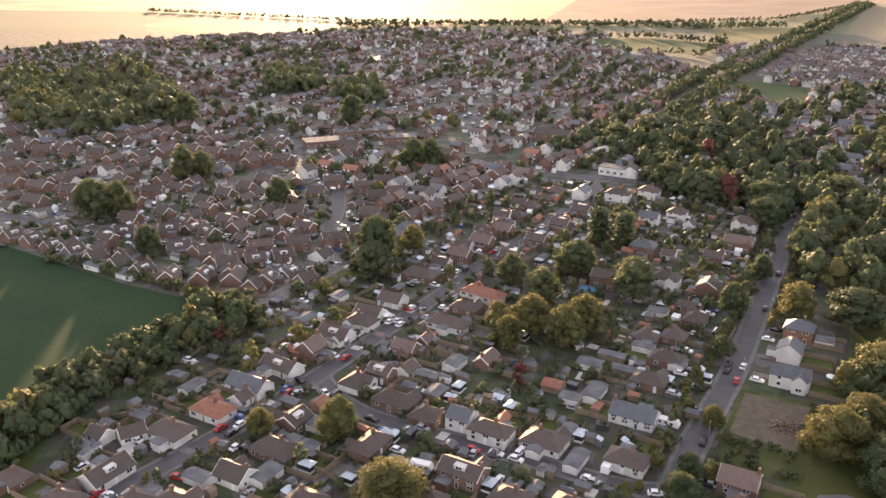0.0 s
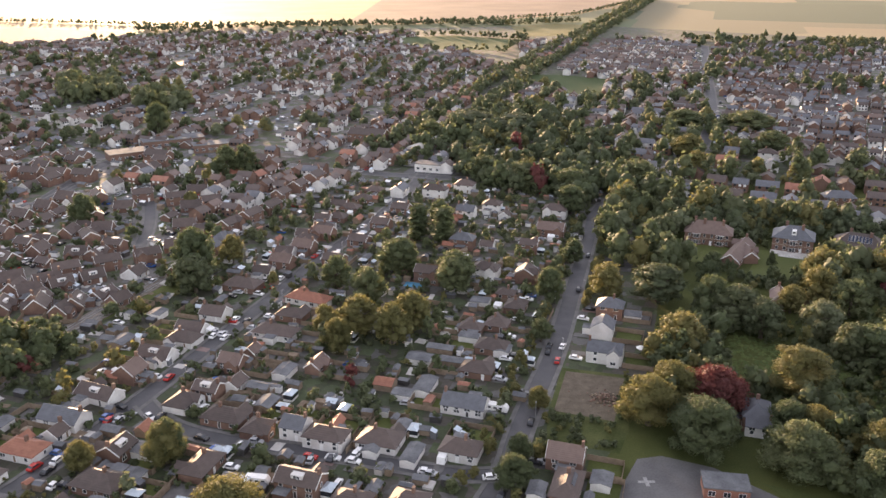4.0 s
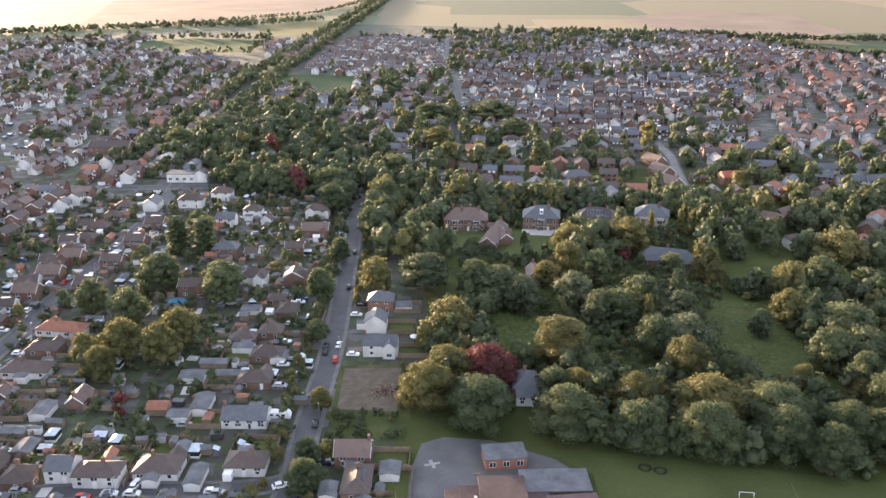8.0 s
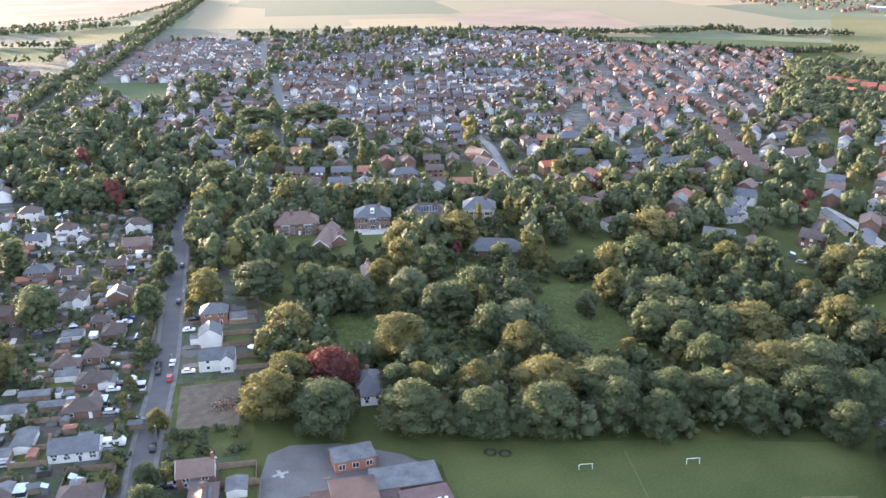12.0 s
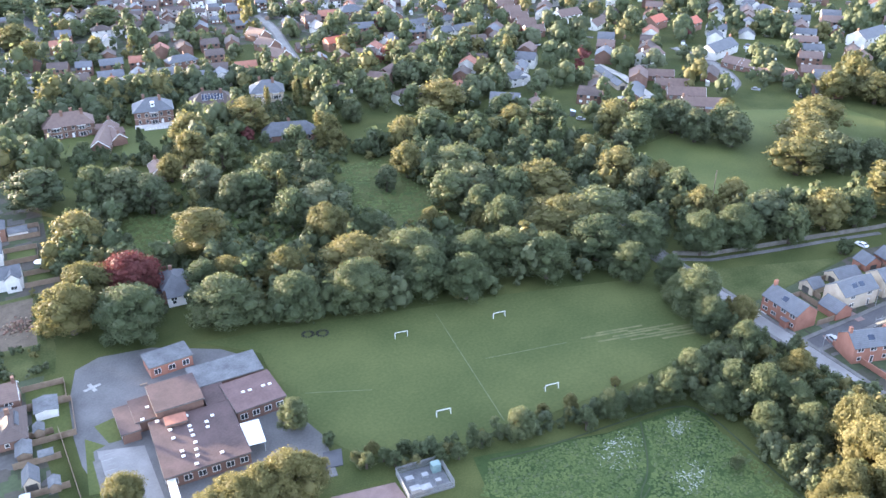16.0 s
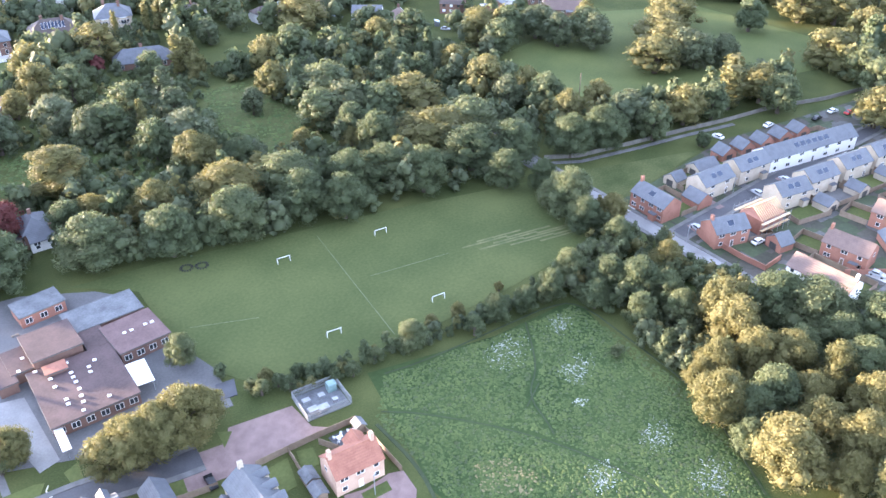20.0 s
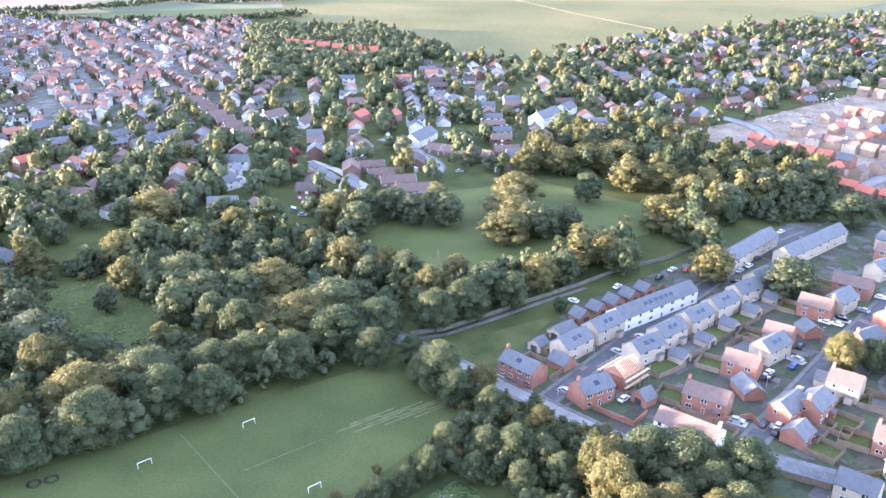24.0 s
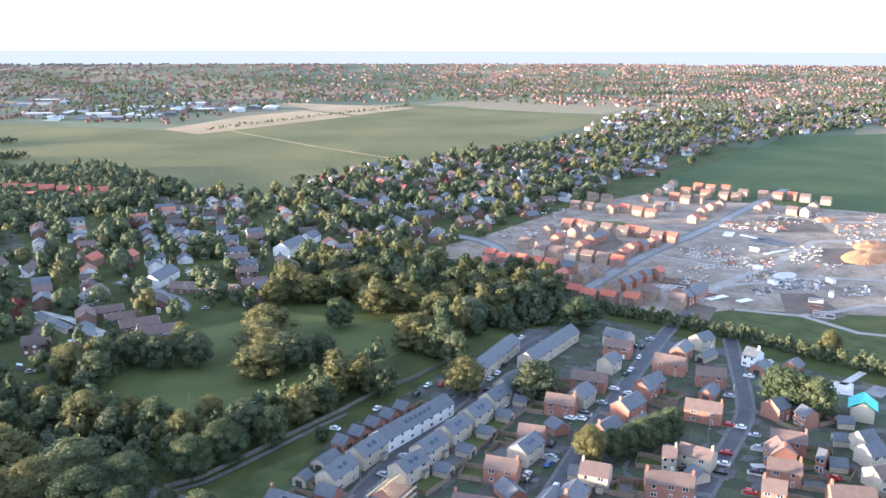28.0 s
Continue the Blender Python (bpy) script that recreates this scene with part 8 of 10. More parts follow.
woodland("ridge_wood", scatter(WOODS_TOP, 900, 18, 0, 2), "dark wood beside the big field", "dark", 19, (1.0, 1.6))
woodland("site_belt_wood", scatter(SITE_BELT, 260, 20, 0, 4), "dark belt of trees beside the building site", "dark", 21, (0.6, 1.1), "scrub")
woodland("west_belt_wood", scatter(WEST_BELT, 170, 22), "tall hedge of trees along the dark field", "green", 23, (0.7, 1.3), "scrub")
woodland("railway_trees", along(offset_line(RAIL[5:], 12), 3.2, 6, 24) + along(offset_line(RAIL[5:], -12), 3.2, 6, 124), "belt of trees along the railway", "dark", 25, (0.9, 1.7), "tiny")
woodland("station_woods", [p for k, g in enumerate(STATION_WOODS) for p in scatter(g, (120, 75)[k], 118 + k, 0, 2.0)], "old trees round the station", "green", 120, (1.0, 1.9))
woodland("crop_hedge", along([(-168, 341), (-150, 337), (-130, 324), (-112, 317), (-99, 306), (-88, 297)], 1.3, 1.5, 121), "bushy hedge between crop field and estate", "bushy", 122, (0.42, 0.7), "bush", "hedge")
woodland("wood_undergrowth", [p for p in scatter(WOOD_MAIN, 850, 26, 0, 3) if not any(inside(g, *p) for g in GLADES + [VILLA_LAWNS])], "dense undergrowth and saplings in the wood", "bushy", 27, (0.6, 1.3), "scrub")
SCRUB = [(169, 285), (212, 268), (252, 258), (262, 215), (246, 168), (200, 140), (150, 160), (120, 185), (140, 245)]
woodland("wood_scrub", [p for p in scatter(SCRUB, 760, 126, 0, 2.5) if not any(inside(g, *p) for g in GLADES[:1] + GLADES[2:3] + [VILLA_LAWNS])], "brambles and low scrub between the trees", "bushy", 127, (0.3, 0.75), "bush", "scrub")
woodland("thicket", [(x + 2.6, y - 1.8) for x, y in scatter(WOOD_SOUTH, 560, 28, 0, 3)], "thick scrub beside the meadow", "bushy", 29, (0.35, 0.75), "fine")
woodland("meadow_hedge", along(HEDGE_MEADOW, 0.9, 1.8, 30), "bushy hedge between playing field and meadow", "bushy", 31, (0.28, 0.55), "fine", "hedge")
woodland("garden_bushes", scatter(OLD_TOWN, 1250, 32, 0, 0.5), "garden hedges and bushes between the bungalows", "bushy", 33, (0.2, 0.58), "bush", "bushes")
woodland("small_garden_trees", scatter(OLD_TOWN, 170, 73, 0, 2.0), "small trees in the bungalow gardens", "green", 74, (0.45, 0.85), "scrub")
district("older_estate_houses", OLD_ESTATE, 60, "low brick houses of an older estate", 75, 11.5, 17, (8.5, 7.5), two=0.35, skip=0.3, mix=[(0, 2, 7), (1, 2, 2), (0, 5, 1)], single=True)
for k, (x, y) in enumerate(scatter(OLD_ESTATE, 70, 76, 6, 2.0)):
    car(x, y, 60 if k % 2 else -30)
for line, side in ((ROADLINES[0], 2.3), (ROADLINES[0], -2.3), (ROADLINES[2], 2.0), (ROADLINES[3], 2.2)):
    for k, (x, y) in enumerate(along(offset_line(line, side), 19, 0.1, 77)):
        if k % 3 != 1 and math.hypot(x, y) < 420:
            j = min(range(len(line)), key=lambda i: (line[i][0] - x) ** 2 + (line[i][1] - y) ** 2)
            a, b = line[max(0, j - 1)], line[min(len(line) - 1, j + 1)]
            car(x, y, math.degrees(math.atan2(b[1] - a[1], b[0] - a[0])))
woodland("avenue_trees", [p for p in along(offset_line(ROADLINES[3], 7.0), 5, 1.2, 61) if not 205 < p[1] < 275] + along(offset_line(ROADLINES[3], -8.0), 5, 1.8, 62), "garden trees and hedges lining the avenue", "gold", 63, (0.3, 0.62), "near", "hedge")
woodland("estate_bushes", scatter(OLD_ESTATE, 420, 34, 0, 1.0), "garden bushes and small trees between the semis", "bushy", 35, (0.3, 0.9), "bush", "bushes")
woodland("far_belt", along(FAR_BELT, 1.3, 7, 70) + along(FAR_BELT_2, 1.6, 6, 71), "dark belt of trees beyond the town", "dark", 72, (0.8, 1.5), "tiny")
district("distant_town", DISTANT, 10, "distant town roofs on the plain", 36, 21, 40, (9, 8), panes=False, jitter=18, skip=0.45, mix=[(0, 4, 7), (0, 3, 1), (0, 2, 7), (0, 5, 3), (8, 4, 1)], open_land=0.22)
woodland("distant_trees", scatter(DISTANT_2, 2600, 37, wood=0.05) + scatter(DISTANT_2, 900, 39), "distant woods and hedgerows on the plain", "dark", 38, (1.0, 2.4), "tiny")


# stores and tracks of the building site
stores([(560.5, -186.0), (559.4, -222.7), (530.6, -211.9), (531.7, -176.9)], 40, 'pale')
stores([(532.5, -201.4), (531.8, -223.6), (498.7, -210.5), (499.4, -189.6)], 34, 'stone')
stores([(527.2, -223.6), (526.9, -236.5), (501.0, -225.6), (501.4, -213.3)], 14, 'brick')
stores([(561.7, -263.0), (561.1, -284.5), (511.3, -260.7), (511.9, -241.0)], 28, 'grey')
stores([(496.2, -205.3), (495.6, -224.0), (472.5, -214.2), (473.1, -196.3)], 26, 'grey')
stores([(477.5, -215.6), (476.9, -234.0), (453.1, -223.1), (453.7, -205.6)], 34, 'dark')
stores([(460.9, -197.2), (460.6, -209.1), (442.5, -201.5), (442.9, -190.0)], 12, 'pale')
stores([(471.9, -233.4), (471.6, -244.0), (450.5, -233.8), (450.8, -223.7)], 12, 'pale')
stores([(459.4, -248.0), (458.9, -263.5), (440.9, -253.9), (441.4, -238.9)], 24, 'dark')
stores([(652.9, -253.3), (651.6, -302.7), (613.3, -285.8), (614.6, -239.2)], 34, 'brick')
stores([(684.9, -303.2), (683.9, -343.2), (637.7, -321.1), (638.7, -283.7)], 30, 'pale')
stores([(633.1, -329.2), (632.6, -347.6), (592.5, -326.7), (593.0, -309.4)], 18, 'brick')
stores([(682.9, -378.6), (682.5, -396.6), (553.1, -324.9), (553.5, -310.2)], 18, 'brick')
stores([(511.2, -168.7), (510.6, -188.3), (465.3, -172.6), (465.8, -154.7)], 22, 'stone')
stores([(636.0, -67.8), (634.5, -119.6), (594.7, -112.5), (596.1, -63.8)], 20, 'pale')
stores([(705.2, -113.1), (704.6, -137.0), (660.8, -128.8), (661.4, -106.4)], 12, 'pale')
stores([(589.0, -316.5), (588.5, -332.9), (553.4, -314.1), (553.9, -298.7)], 12, 'pale')
stores([(511.5, -255.3), (511.0, -273.2), (481.3, -258.3), (481.8, -241.4)], 10, 'pale')
stores([(507.4, -296.7), (506.1, -339.5), (403.6, -275.0), (404.7, -240.4)], 20, 'grey')
ROADLINES.append([])
track([(680.5, -282.4), (655.8, -313.8), (641.5, -343.2), (640.3, -387.7)], 5)
track([(580.5, -353.3), (575.1, -285.1), (535.7, -251.5), (495.9, -212.9), (465.1, -179.1), (437.5, -155.2)], 7)
track([(541.6, -159.3), (522.5, -179.6), (499.1, -200.1), (493.3, -211.8)], 4)
track([(406.1, -197.2), (413.0, -221.1), (424.2, -245.0), (418.5, -266.1)], 4)
track([(418.5, -169.8), (406.0, -200.1), (379.0, -215.3), (370.1, -237.7)], 4)
track([(459.5, -165.7), (470.3, -205.9), (479.0, -250.3), (467.8, -288.4)], 5)
sheet('ground_plot', [(549.5, -108.2), (539.4, -125.0), (571.9, -149.8), (605.2, -149.7)], 0.05, EARTH, 'dark bare plot between new houses', 'plot')
sheet('ground_plot', [(472.2, -145.0), (481.7, -159.6), (473.9, -170.5), (457.4, -160.1), (457.8, -145.8)], 0.05, EARTH, 'dark bare plot', 'plot')
sheet('ground_plot', [(651.4, -140.5), (650.8, -164.9), (628.8, -174.8), (625.6, -139.5)], 0.05, ROUGH, 'rough grass plot', 'plot')
sheet('ground_plot', [(446.8, -205.9), (446.3, -224.8), (405.3, -223.1), (392.3, -199.5), (410.9, -193.5)], 0.05, EARTH, 'scraped brown earth', 'plot')
sheet('ground_plot', [(554.5, -275.5), (553.7, -302.5), (507.7, -286.0), (511.3, -262.5)], 0.05, EARTH, 'scraped brown earth', 'plot')
sheet('ground_plot', [(670.5, -292.4), (651.0, -325.2), (604.6, -311.7), (606.0, -261.4)], 0.05, EARTH, 'scraped brown earth', 'plot')
sheet('ground_plot', [(432.4, -148.9), (421.7, -162.0), (394.0, -146.5), (394.4, -134.0)], 0.05, EARTH, 'dark parking court', 'plot')
INDUSTRY = [(1721.0, 721.7), (1626.4, 657.0), (1749.6, 678.1), (1638.7, 604.8), (1720.2, 606.9), (1625.3, 543.0), (1691.6, 537.8), (1826.2, 672.6), (1810.0, 609.2), (1794.1, 546.9), (1677.6, 496.0), (1733.7, 484.5), (1825.3, 486.3), (1909.3, 483.9), (1841.2, 425.7), (1891.6, 400.8), (1857.5, 363.9), (1926.6, 340.0), (1908.7, 300.1), (2061.2, 874.6), (2168.0, 878.2), (2081.7, 811.0), (2040.7, 497.1), (1963.6, 535.1), (1909.6, 557.1), (1909.7, 599.7), (1927.6, 666.5), (1964.5, 883.7)]

FADEDWHITE = shade("worn_white_road_paint", (0.2, 0.2, 0.195), (0.34, 0.34, 0.33), 0.6, 0.8, 3.0, 0.0)
def glasshouse(x, y, rot, L=4, W=3):
    """A white-framed conservatory with a glazed roof."""
    g = tagged(new("conservatory"), "white-framed glass conservatory behind a house", "conservatory", "conservatories")
    g.matrix_basis = pose(x, y, 0, 0, 0, rot)
    part("base_wall", boxes_mesh("base_wall", [(-L / 2, L / 2, -W / 2, W / 2, -0.2, 0.7)], [WHITE]), g)
    part("glazing", boxes_mesh("glazing", [(-L / 2 + 0.03, L / 2 - 0.03, -W / 2 + 0.03, W / 2 - 0.03, 0.7, 2.2)], [GLASS]), g)
    part("roof", cached(("consroof", L, W), lambda: mesh_of("roof", [(-L / 2 - 0.1, -W / 2 - 0.1, 2.2), (L / 2 + 0.1, -W / 2 - 0.1, 2.2), (L / 2 + 0.1, W / 2 + 0.1, 2.2), (-L / 2 - 0.1, W / 2 + 0.1, 2.2), (-L / 4, 0, 3.0), (L / 4, 0, 3.0)], [(0, 1, 5, 4), (2, 3, 4, 5), (1, 2, 5), (3, 0, 4)], [PALEGLASS])), g)
    part("frame", cached(("consframe", L, W), lambda: boxes_mesh("frame", [(-L / 2 - 0.05, L / 2 + 0.05, -W / 2 - 0.05, W / 2 + 0.05, 2.12, 2.2)], [WHITE])), g)
    return g


# ---- school ----
def block(x, y, rot, L, W, h, wallm, roofm, name="block", lip=0.25, parent=None):
    """A flat-roofed wing with a raised roof edge."""
    b = new(name)
    b.matrix_basis = pose(x, y, 0, 0, 0, rot)
    part("wall", boxes_mesh("wall", [(-L / 2, L / 2, -W / 2, W / 2, -0.3, h)], [wallm]), b)
    part("roof", boxes_mesh("roof", [(-L / 2 - lip, L / 2 + lip, -W / 2 - lip, W / 2 + lip, h + 0.004, h + 0.22)], [roofm]), b)
    part("fascia", boxes_mesh("fascia", [(-L / 2 - lip - 0.06, L / 2 + lip + 0.06, -W / 2 - lip - 0.06, W / 2 + lip + 0.06, h - 0.12, h + 0.1)], [PAVE]), b)
    return b


def wing(x, y, rot, L, W, h, roofm, label, windows=(), wallm=None):
    b = tagged(block(x, y, rot, L, W, h, wallm or OLDBRICK, roofm, "school_wing"), label, "school", "school wings")
    for side in windows:
        n = max(2, int((L if side in "sn" else W) / 3))
        for i in range(n):
            u = ((i + 0.5) / n - 0.5) * (L if side in "sn" else W)
            m = {"s": pose(u, -W / 2 - 0.004, 0.9), "n": pose(u, W / 2 + 0.004, 0.9, 0, 0, 180), "e": pose(L / 2 + 0.004, u, 0.9, 0, 0, 90), "w": pose(-L / 2 - 0.004, u, 0.9, 0, 0, -90)}[side]
            part("window", window_mesh(1.8, 1.6), b, m)
    return b


SCHOOL_YARD = [(68, 128), (73, 147), (82, 166), (94, 180), (101, 180), (112, 172), (122, 156), (124, 145), (115, 126), (111, 109), (103, 98), (92, 106), (78, 116)]
sheet("ground_school_yard", SCHOOL_YARD, 0.07, YARD, "grey tarmac school playground and paths", "playground")
sheet("ground_school_parking", [(78, 148.5), (85.4, 141.3), (75.2, 120.3), (70.9, 121.4), (73.6, 129.6), (72.3, 138.7)], 0.08, PALEROAD, "pale school car park", "parking")
for k in range(7):
    bay = (77.2 - k * 0.85, 146.6 - k * 1.75)
    tagged(new("bay_line", strip("bay_line", [bay, (bay[0] + 2.6, bay[1] - 1.4)], -0.07, 0.07, 0.0, 0.086 + k * 0.001, FADEDWHITE)), "worn white line of a parking bay", "road marking", "bay lines", "structure")
sheet("ground_school_lawn", [(82.9, 156.6), (88.3, 155.3), (83.6, 147.2), (81.2, 148.6)], 0.085, LAWN, "small triangular lawn by the school path", "lawn")
sheet("ground_school_lawn_side", [(78.9, 154.5), (80.3, 148.6), (77.4, 149.2), (70.2, 136.5), (68.4, 138)], 0.087, LAWN, "grass strip beside the school car park", "lawn")
wing(98.5, 145.5, -27, 11, 11, 5.0, SCHOOLROOF, "brick school hall with a brown felt roof", "sn")
wing(92.0, 129.8, -29, 18.4, 20.2, 3.2, SCHOOLROOF, "low brick classroom wing with roof lights", "swe")
wing(110.9, 131.9, -24, 12, 12, 3.5, PINKROOF, "brick classroom wing with a pinkish felt roof", "sn")
wing(105.2, 139.4, -27, 5, 8, 3.1, SCHOOLROOF, "dark-roofed link corridor of the school", "")
wing(113.5, 144.6, -27, 17, 9, 3.3, FLATROOF, "school wing with a grey felt roof", "ne")
annexe = wing(109.3, 161.7, -22, 11, 7, 3.3, FLATROOF, "classroom annexe with orange trim and white windows", "sn", BRICK)
wing(87.0, 149.1, -26, 4, 10.5, 2.9, SCHOOLROOF, "narrow brick wing of the school", "w")
wing(91.4, 149.0, -26, 4.6, 9, 3.05, SCHOOLROOF, "small brick wing of the school", "")
wing(92.6, 138.2, -30, 4.5, 3, 4.2, REDTILE, "red plant room on the school roof", "")
canopy = tagged(new("canopy"), "white fabric play canopy on posts beside the school", "canopy")
canopy.matrix_basis = pose(99.6, 121.5, 0, 0, 0, -33)
part("cover", boxes_mesh("cover", [(-3, 3, -4.2, 4.2, 2.9, 3.1)], [WHITE]), canopy)
for cx in (-2.7, 2.7):
    for cy in (-3.9, 3.9):
        part("post", boxes_mesh("post", [(cx - 0.08, cx + 0.08, cy - 0.08, cy + 0.08, -0.1, 2.9)], [METAL]), canopy)
skylight = cached(("skylight",), lambda: boxes_mesh("roof_light", [(-0.4, 0.4, -0.32, 0.32, 0, 0.25)], [WHITE]))
for lx, ly in ((92.3, 148.1), (88.7, 145.3), (90.2, 141.9), (89.9, 137.0), (88.4, 134.1), (95.4, 137.8), (93.4, 134.4), (92.5, 132.9), (91.6, 131.2), (90.3, 128.9), (88.8, 126.9), (87.6, 125.1),
               (86.6, 129.0), (85.7, 127.5), (96.6, 132.3), (95.5, 130.7), (98.9, 132.9), (91.4, 121.4), (85.7, 123.2)):
    light = tagged(new("roof_light", skylight), "white domed roof light on the brown school roof", "roof light", "roof lights")
    light.matrix_basis = pose(lx, ly, 3.42, 0, 0, -29)
for lx, ly in ((109, 133.2), (110.5, 132.4), (113.6, 131), (115, 130.2)):
    light = new("roof_light", skylight)
    tagged(light, "white domed roof light on the pink roof", "roof light", "roof lights")
    light.matrix_basis = pose(lx, ly, 3.72, 0, 0, -24)
tunnel = tagged(new("covered_walk"), "white covered walkway by the school entrance", "canopy")
tunnel.matrix_basis = pose(78.6, 122.6, 0, 0, 0, 60)
part("cover", boxes_mesh("cover", [(-4.5, 4.5, -0.9, 0.9, 2.4, 2.6)], [WHITE]), tunnel)
for cx in (-4.2, 0, 4.2):
    part("post", boxes_mesh("post", [(cx - 0.06, cx + 0.06, -0.06, 0.06, -0.1, 2.4)], [METAL]), tunnel)
mark = tagged(new("playground_marking", boxes_mesh("playground_marking", [(-2.2, 2.2, -0.5, 0.5, 0, 0.004), (-0.5, 0.5, 0.5, 2.0, 0, 0.004), (-0.5, 0.5, -2.0, -0.5, 0, 0.004)], [FADEDWHITE])), "white cross painted on the playground", "marking")
mark.matrix_basis = pose(92, 170, 0.075, 0, 0, -10)
tyres = sheet("play_court", [(102.6, 101.8), (106.1, 99.2), (110, 103), (106.5, 105.6)], 0.2, FRESHTAR, "dark rubber play court", "play area")
for k in range(3):
    bench = tagged(new("bench"), "wooden playground bench on tarmac", "bench", "benches")
    bench.matrix_basis = pose(100 + k * 2.2, 160 - k * 3.0, 0.07, 0, 0, -27)
    part("seat", boxes_mesh("seat", [(-0.9, 0.9, -0.2, 0.2, 0.4, 0.46)], [WOOD]), bench)
    for q in (-0.7, 0.7):
        part("leg", boxes_mesh("leg", [(q - 0.05, q + 0.05, -0.18, 0.18, 0, 0.4)], [WOOD]), bench)

def tyre_mesh():
    def make():
        v, f = [], []
        for i in range(10):
            a = 2 * math.pi * i / 10
            for r, h in ((0.36, -0.1), (0.36, 0.1), (0.2, 0.1), (0.2, -0.1)):
                v.append((r * math.cos(a), r * math.sin(a), h))
        for i in range(10):
            k, q = i * 4, (i + 1) % 10 * 4
            f += [(k + e, q + e, q + (e + 1) % 4, k + (e + 1) % 4) for e in range(4)]
        return mesh_of("tyre", v, f, [RUBBER])
    return cached(("tyre",), make)


# goals on the playing field
for gx, gy, turn in ((153.9, 119, -35), (177.5, 102, -35), (132.9, 90.4, -36), (156.3, 73.7, -35)):
    goal = tagged(new("football_goal"), "small white football goal on the grass", "goal", "football goals")
    goal.matrix_basis = pose(gx, gy, 0.05, 0, 0, turn)
    part("post", boxes_mesh("post", [(-1.85, -1.73, -0.06, 0.06, -0.1, 1.7)], [WHITE]), goal)
    part("post", boxes_mesh("post", [(1.73, 1.85, -0.06, 0.06, -0.1, 1.7)], [WHITE]), goal)
    part("crossbar", boxes_mesh("crossbar", [(-1.85, 1.85, -0.06, 0.06, 1.704, 1.82)], [WHITE]), goal)
    for q in (-1.79, 1.79):
        part("stay", mesh_of("stay", [(q - 0.03, 0.06, 1.7), (q + 0.03, 0.06, 1.7), (q + 0.03, 1.1, 0), (q - 0.03, 1.1, 0), (q - 0.03, 0.0, 1.7), (q + 0.03, 0.0, 1.7), (q + 0.03, 1.02, 0), (q - 0.03, 1.02, 0)], BOX, [METAL]), goal)
FADED = shade("faded_white_line", (0.085, 0.11, 0.05), (0.13, 0.15, 0.085), 0.5, 0.9, 2.0, 0.0)
for k, line in enumerate(([(169, 118), (139.5, 77.5)], [(158.4, 94.6), (177, 80.3)], [(120.6, 124), (131, 111)])):
    tagged(new("pitch_line", strip("pitch_line", line, -0.09, 0.09, 0.0, 0.056 + k * 0.002, FADED)), "faded white pitch line on mown grass", "pitch line", "pitch lines", "structure")
WORN = shade("worn_pitch_earth", (0.07, 0.088, 0.03), (0.14, 0.135, 0.06), 0.3, 0.95, 2.0, 0.3)
for k in range(10):
    w0 = (181 + k * 1.9 + 3 * math.sin(k * 2.1), 78 - k * 2.3)
    tagged(new("worn_strip", strip("worn_strip", [w0, (w0[0] + 11, w0[1] - 9)], -0.35, 0.35, 0.0, 0.06 + k * 0.002, WORN)), "worn dry strip on the playing field", "worn grass", kind="structure")
for bx, by in ((140.4, 141.2), (143.1, 138.2)):
    ring = tagged(new("tyre_ring"), "ring of half-buried black tyres on grass", "tyres", "tyre rings")
    ring.matrix_basis = pose(bx, by, 0.05)
    for i in range(14):
        a = 2 * math.pi * i / 14
        part("tyre", tyre_mesh(), ring, pose(1.5 * math.cos(a), 1.5 * math.sin(a), 0.1, 90, 0, math.degrees(a)))

# paved close, compound and houses beside the school
ROADLINES.append([(45, 127), (52, 122), (60, 116), (70, 110), (77, 104), (83, 98.5), (88, 95)])
road("road_school", 5.6, ROADLINES[-1], TARMAC)
sheet("court_close", [(81.4, 100), (87.9, 96.6), (93.4, 92.5), (97, 94.9), (108.3, 86.3), (104.9, 79), (106.9, 73.8), (102.7, 76.8), (97.4, 79.7), (90.6, 83.2), (83.6, 88.5), (76.6, 92), (79, 96.5)], 0.1, REDPAVE, "reddish block-paved close", "parking")
sheet("court_drive", [(88.6, 60.7), (91.8, 63.4), (95, 60.4), (100.3, 58.2), (102.3, 55.9), (99.1, 51.3), (94, 49), (86, 53)], 0.1, REDPAVE, "reddish block-paved drive before semi-detached houses", "driveway")
sheet("lawn_front", [(92, 58.6), (93.6, 60.6), (98.6, 57.6), (97, 55.6)], 0.125, LAWN, "small front lawn with a path", "lawn")
sheet("lawn_back", [(97.5, 78.2), (99.9, 75.6), (96.6, 71.9), (93.6, 74.1)], 0.11, LAWN, "small fenced back lawn", "lawn")
sheet("lawn_back_2", [(90.5, 81), (95.3, 78.8), (90, 72.9), (86.6, 74.6)], 0.11, LAWN, "small fenced back lawn with a clothes line", "lawn")
sheet("patio_back", [(103.5, 74.2), (109.4, 70.6), (107.7, 68.3), (101.9, 70.8)], 0.11, FRESHTAR, "dark slate patio behind a house", "patio")
sheet("lawn_close", [(92, 92), (95, 96.2), (96.5, 93.5)], 0.13, LAWN, "small grass island in the close", "lawn")
PALETEAL = shade("pale_teal_steel", (0.15, 0.23, 0.23), (0.22, 0.31, 0.31), 0.8, 0.5, 4.0, 0.05)
compound = tagged(new("utility_compound"), "fenced utility compound with tanks", "compound")
compound.matrix_basis = pose(112.3, 81.2, 0, 0, 0, -33)
part("floor_slab", boxes_mesh("floor_slab", [(-5, 5, -4.2, 4.2, -0.2, 0.12)], [FLATROOF]), compound)
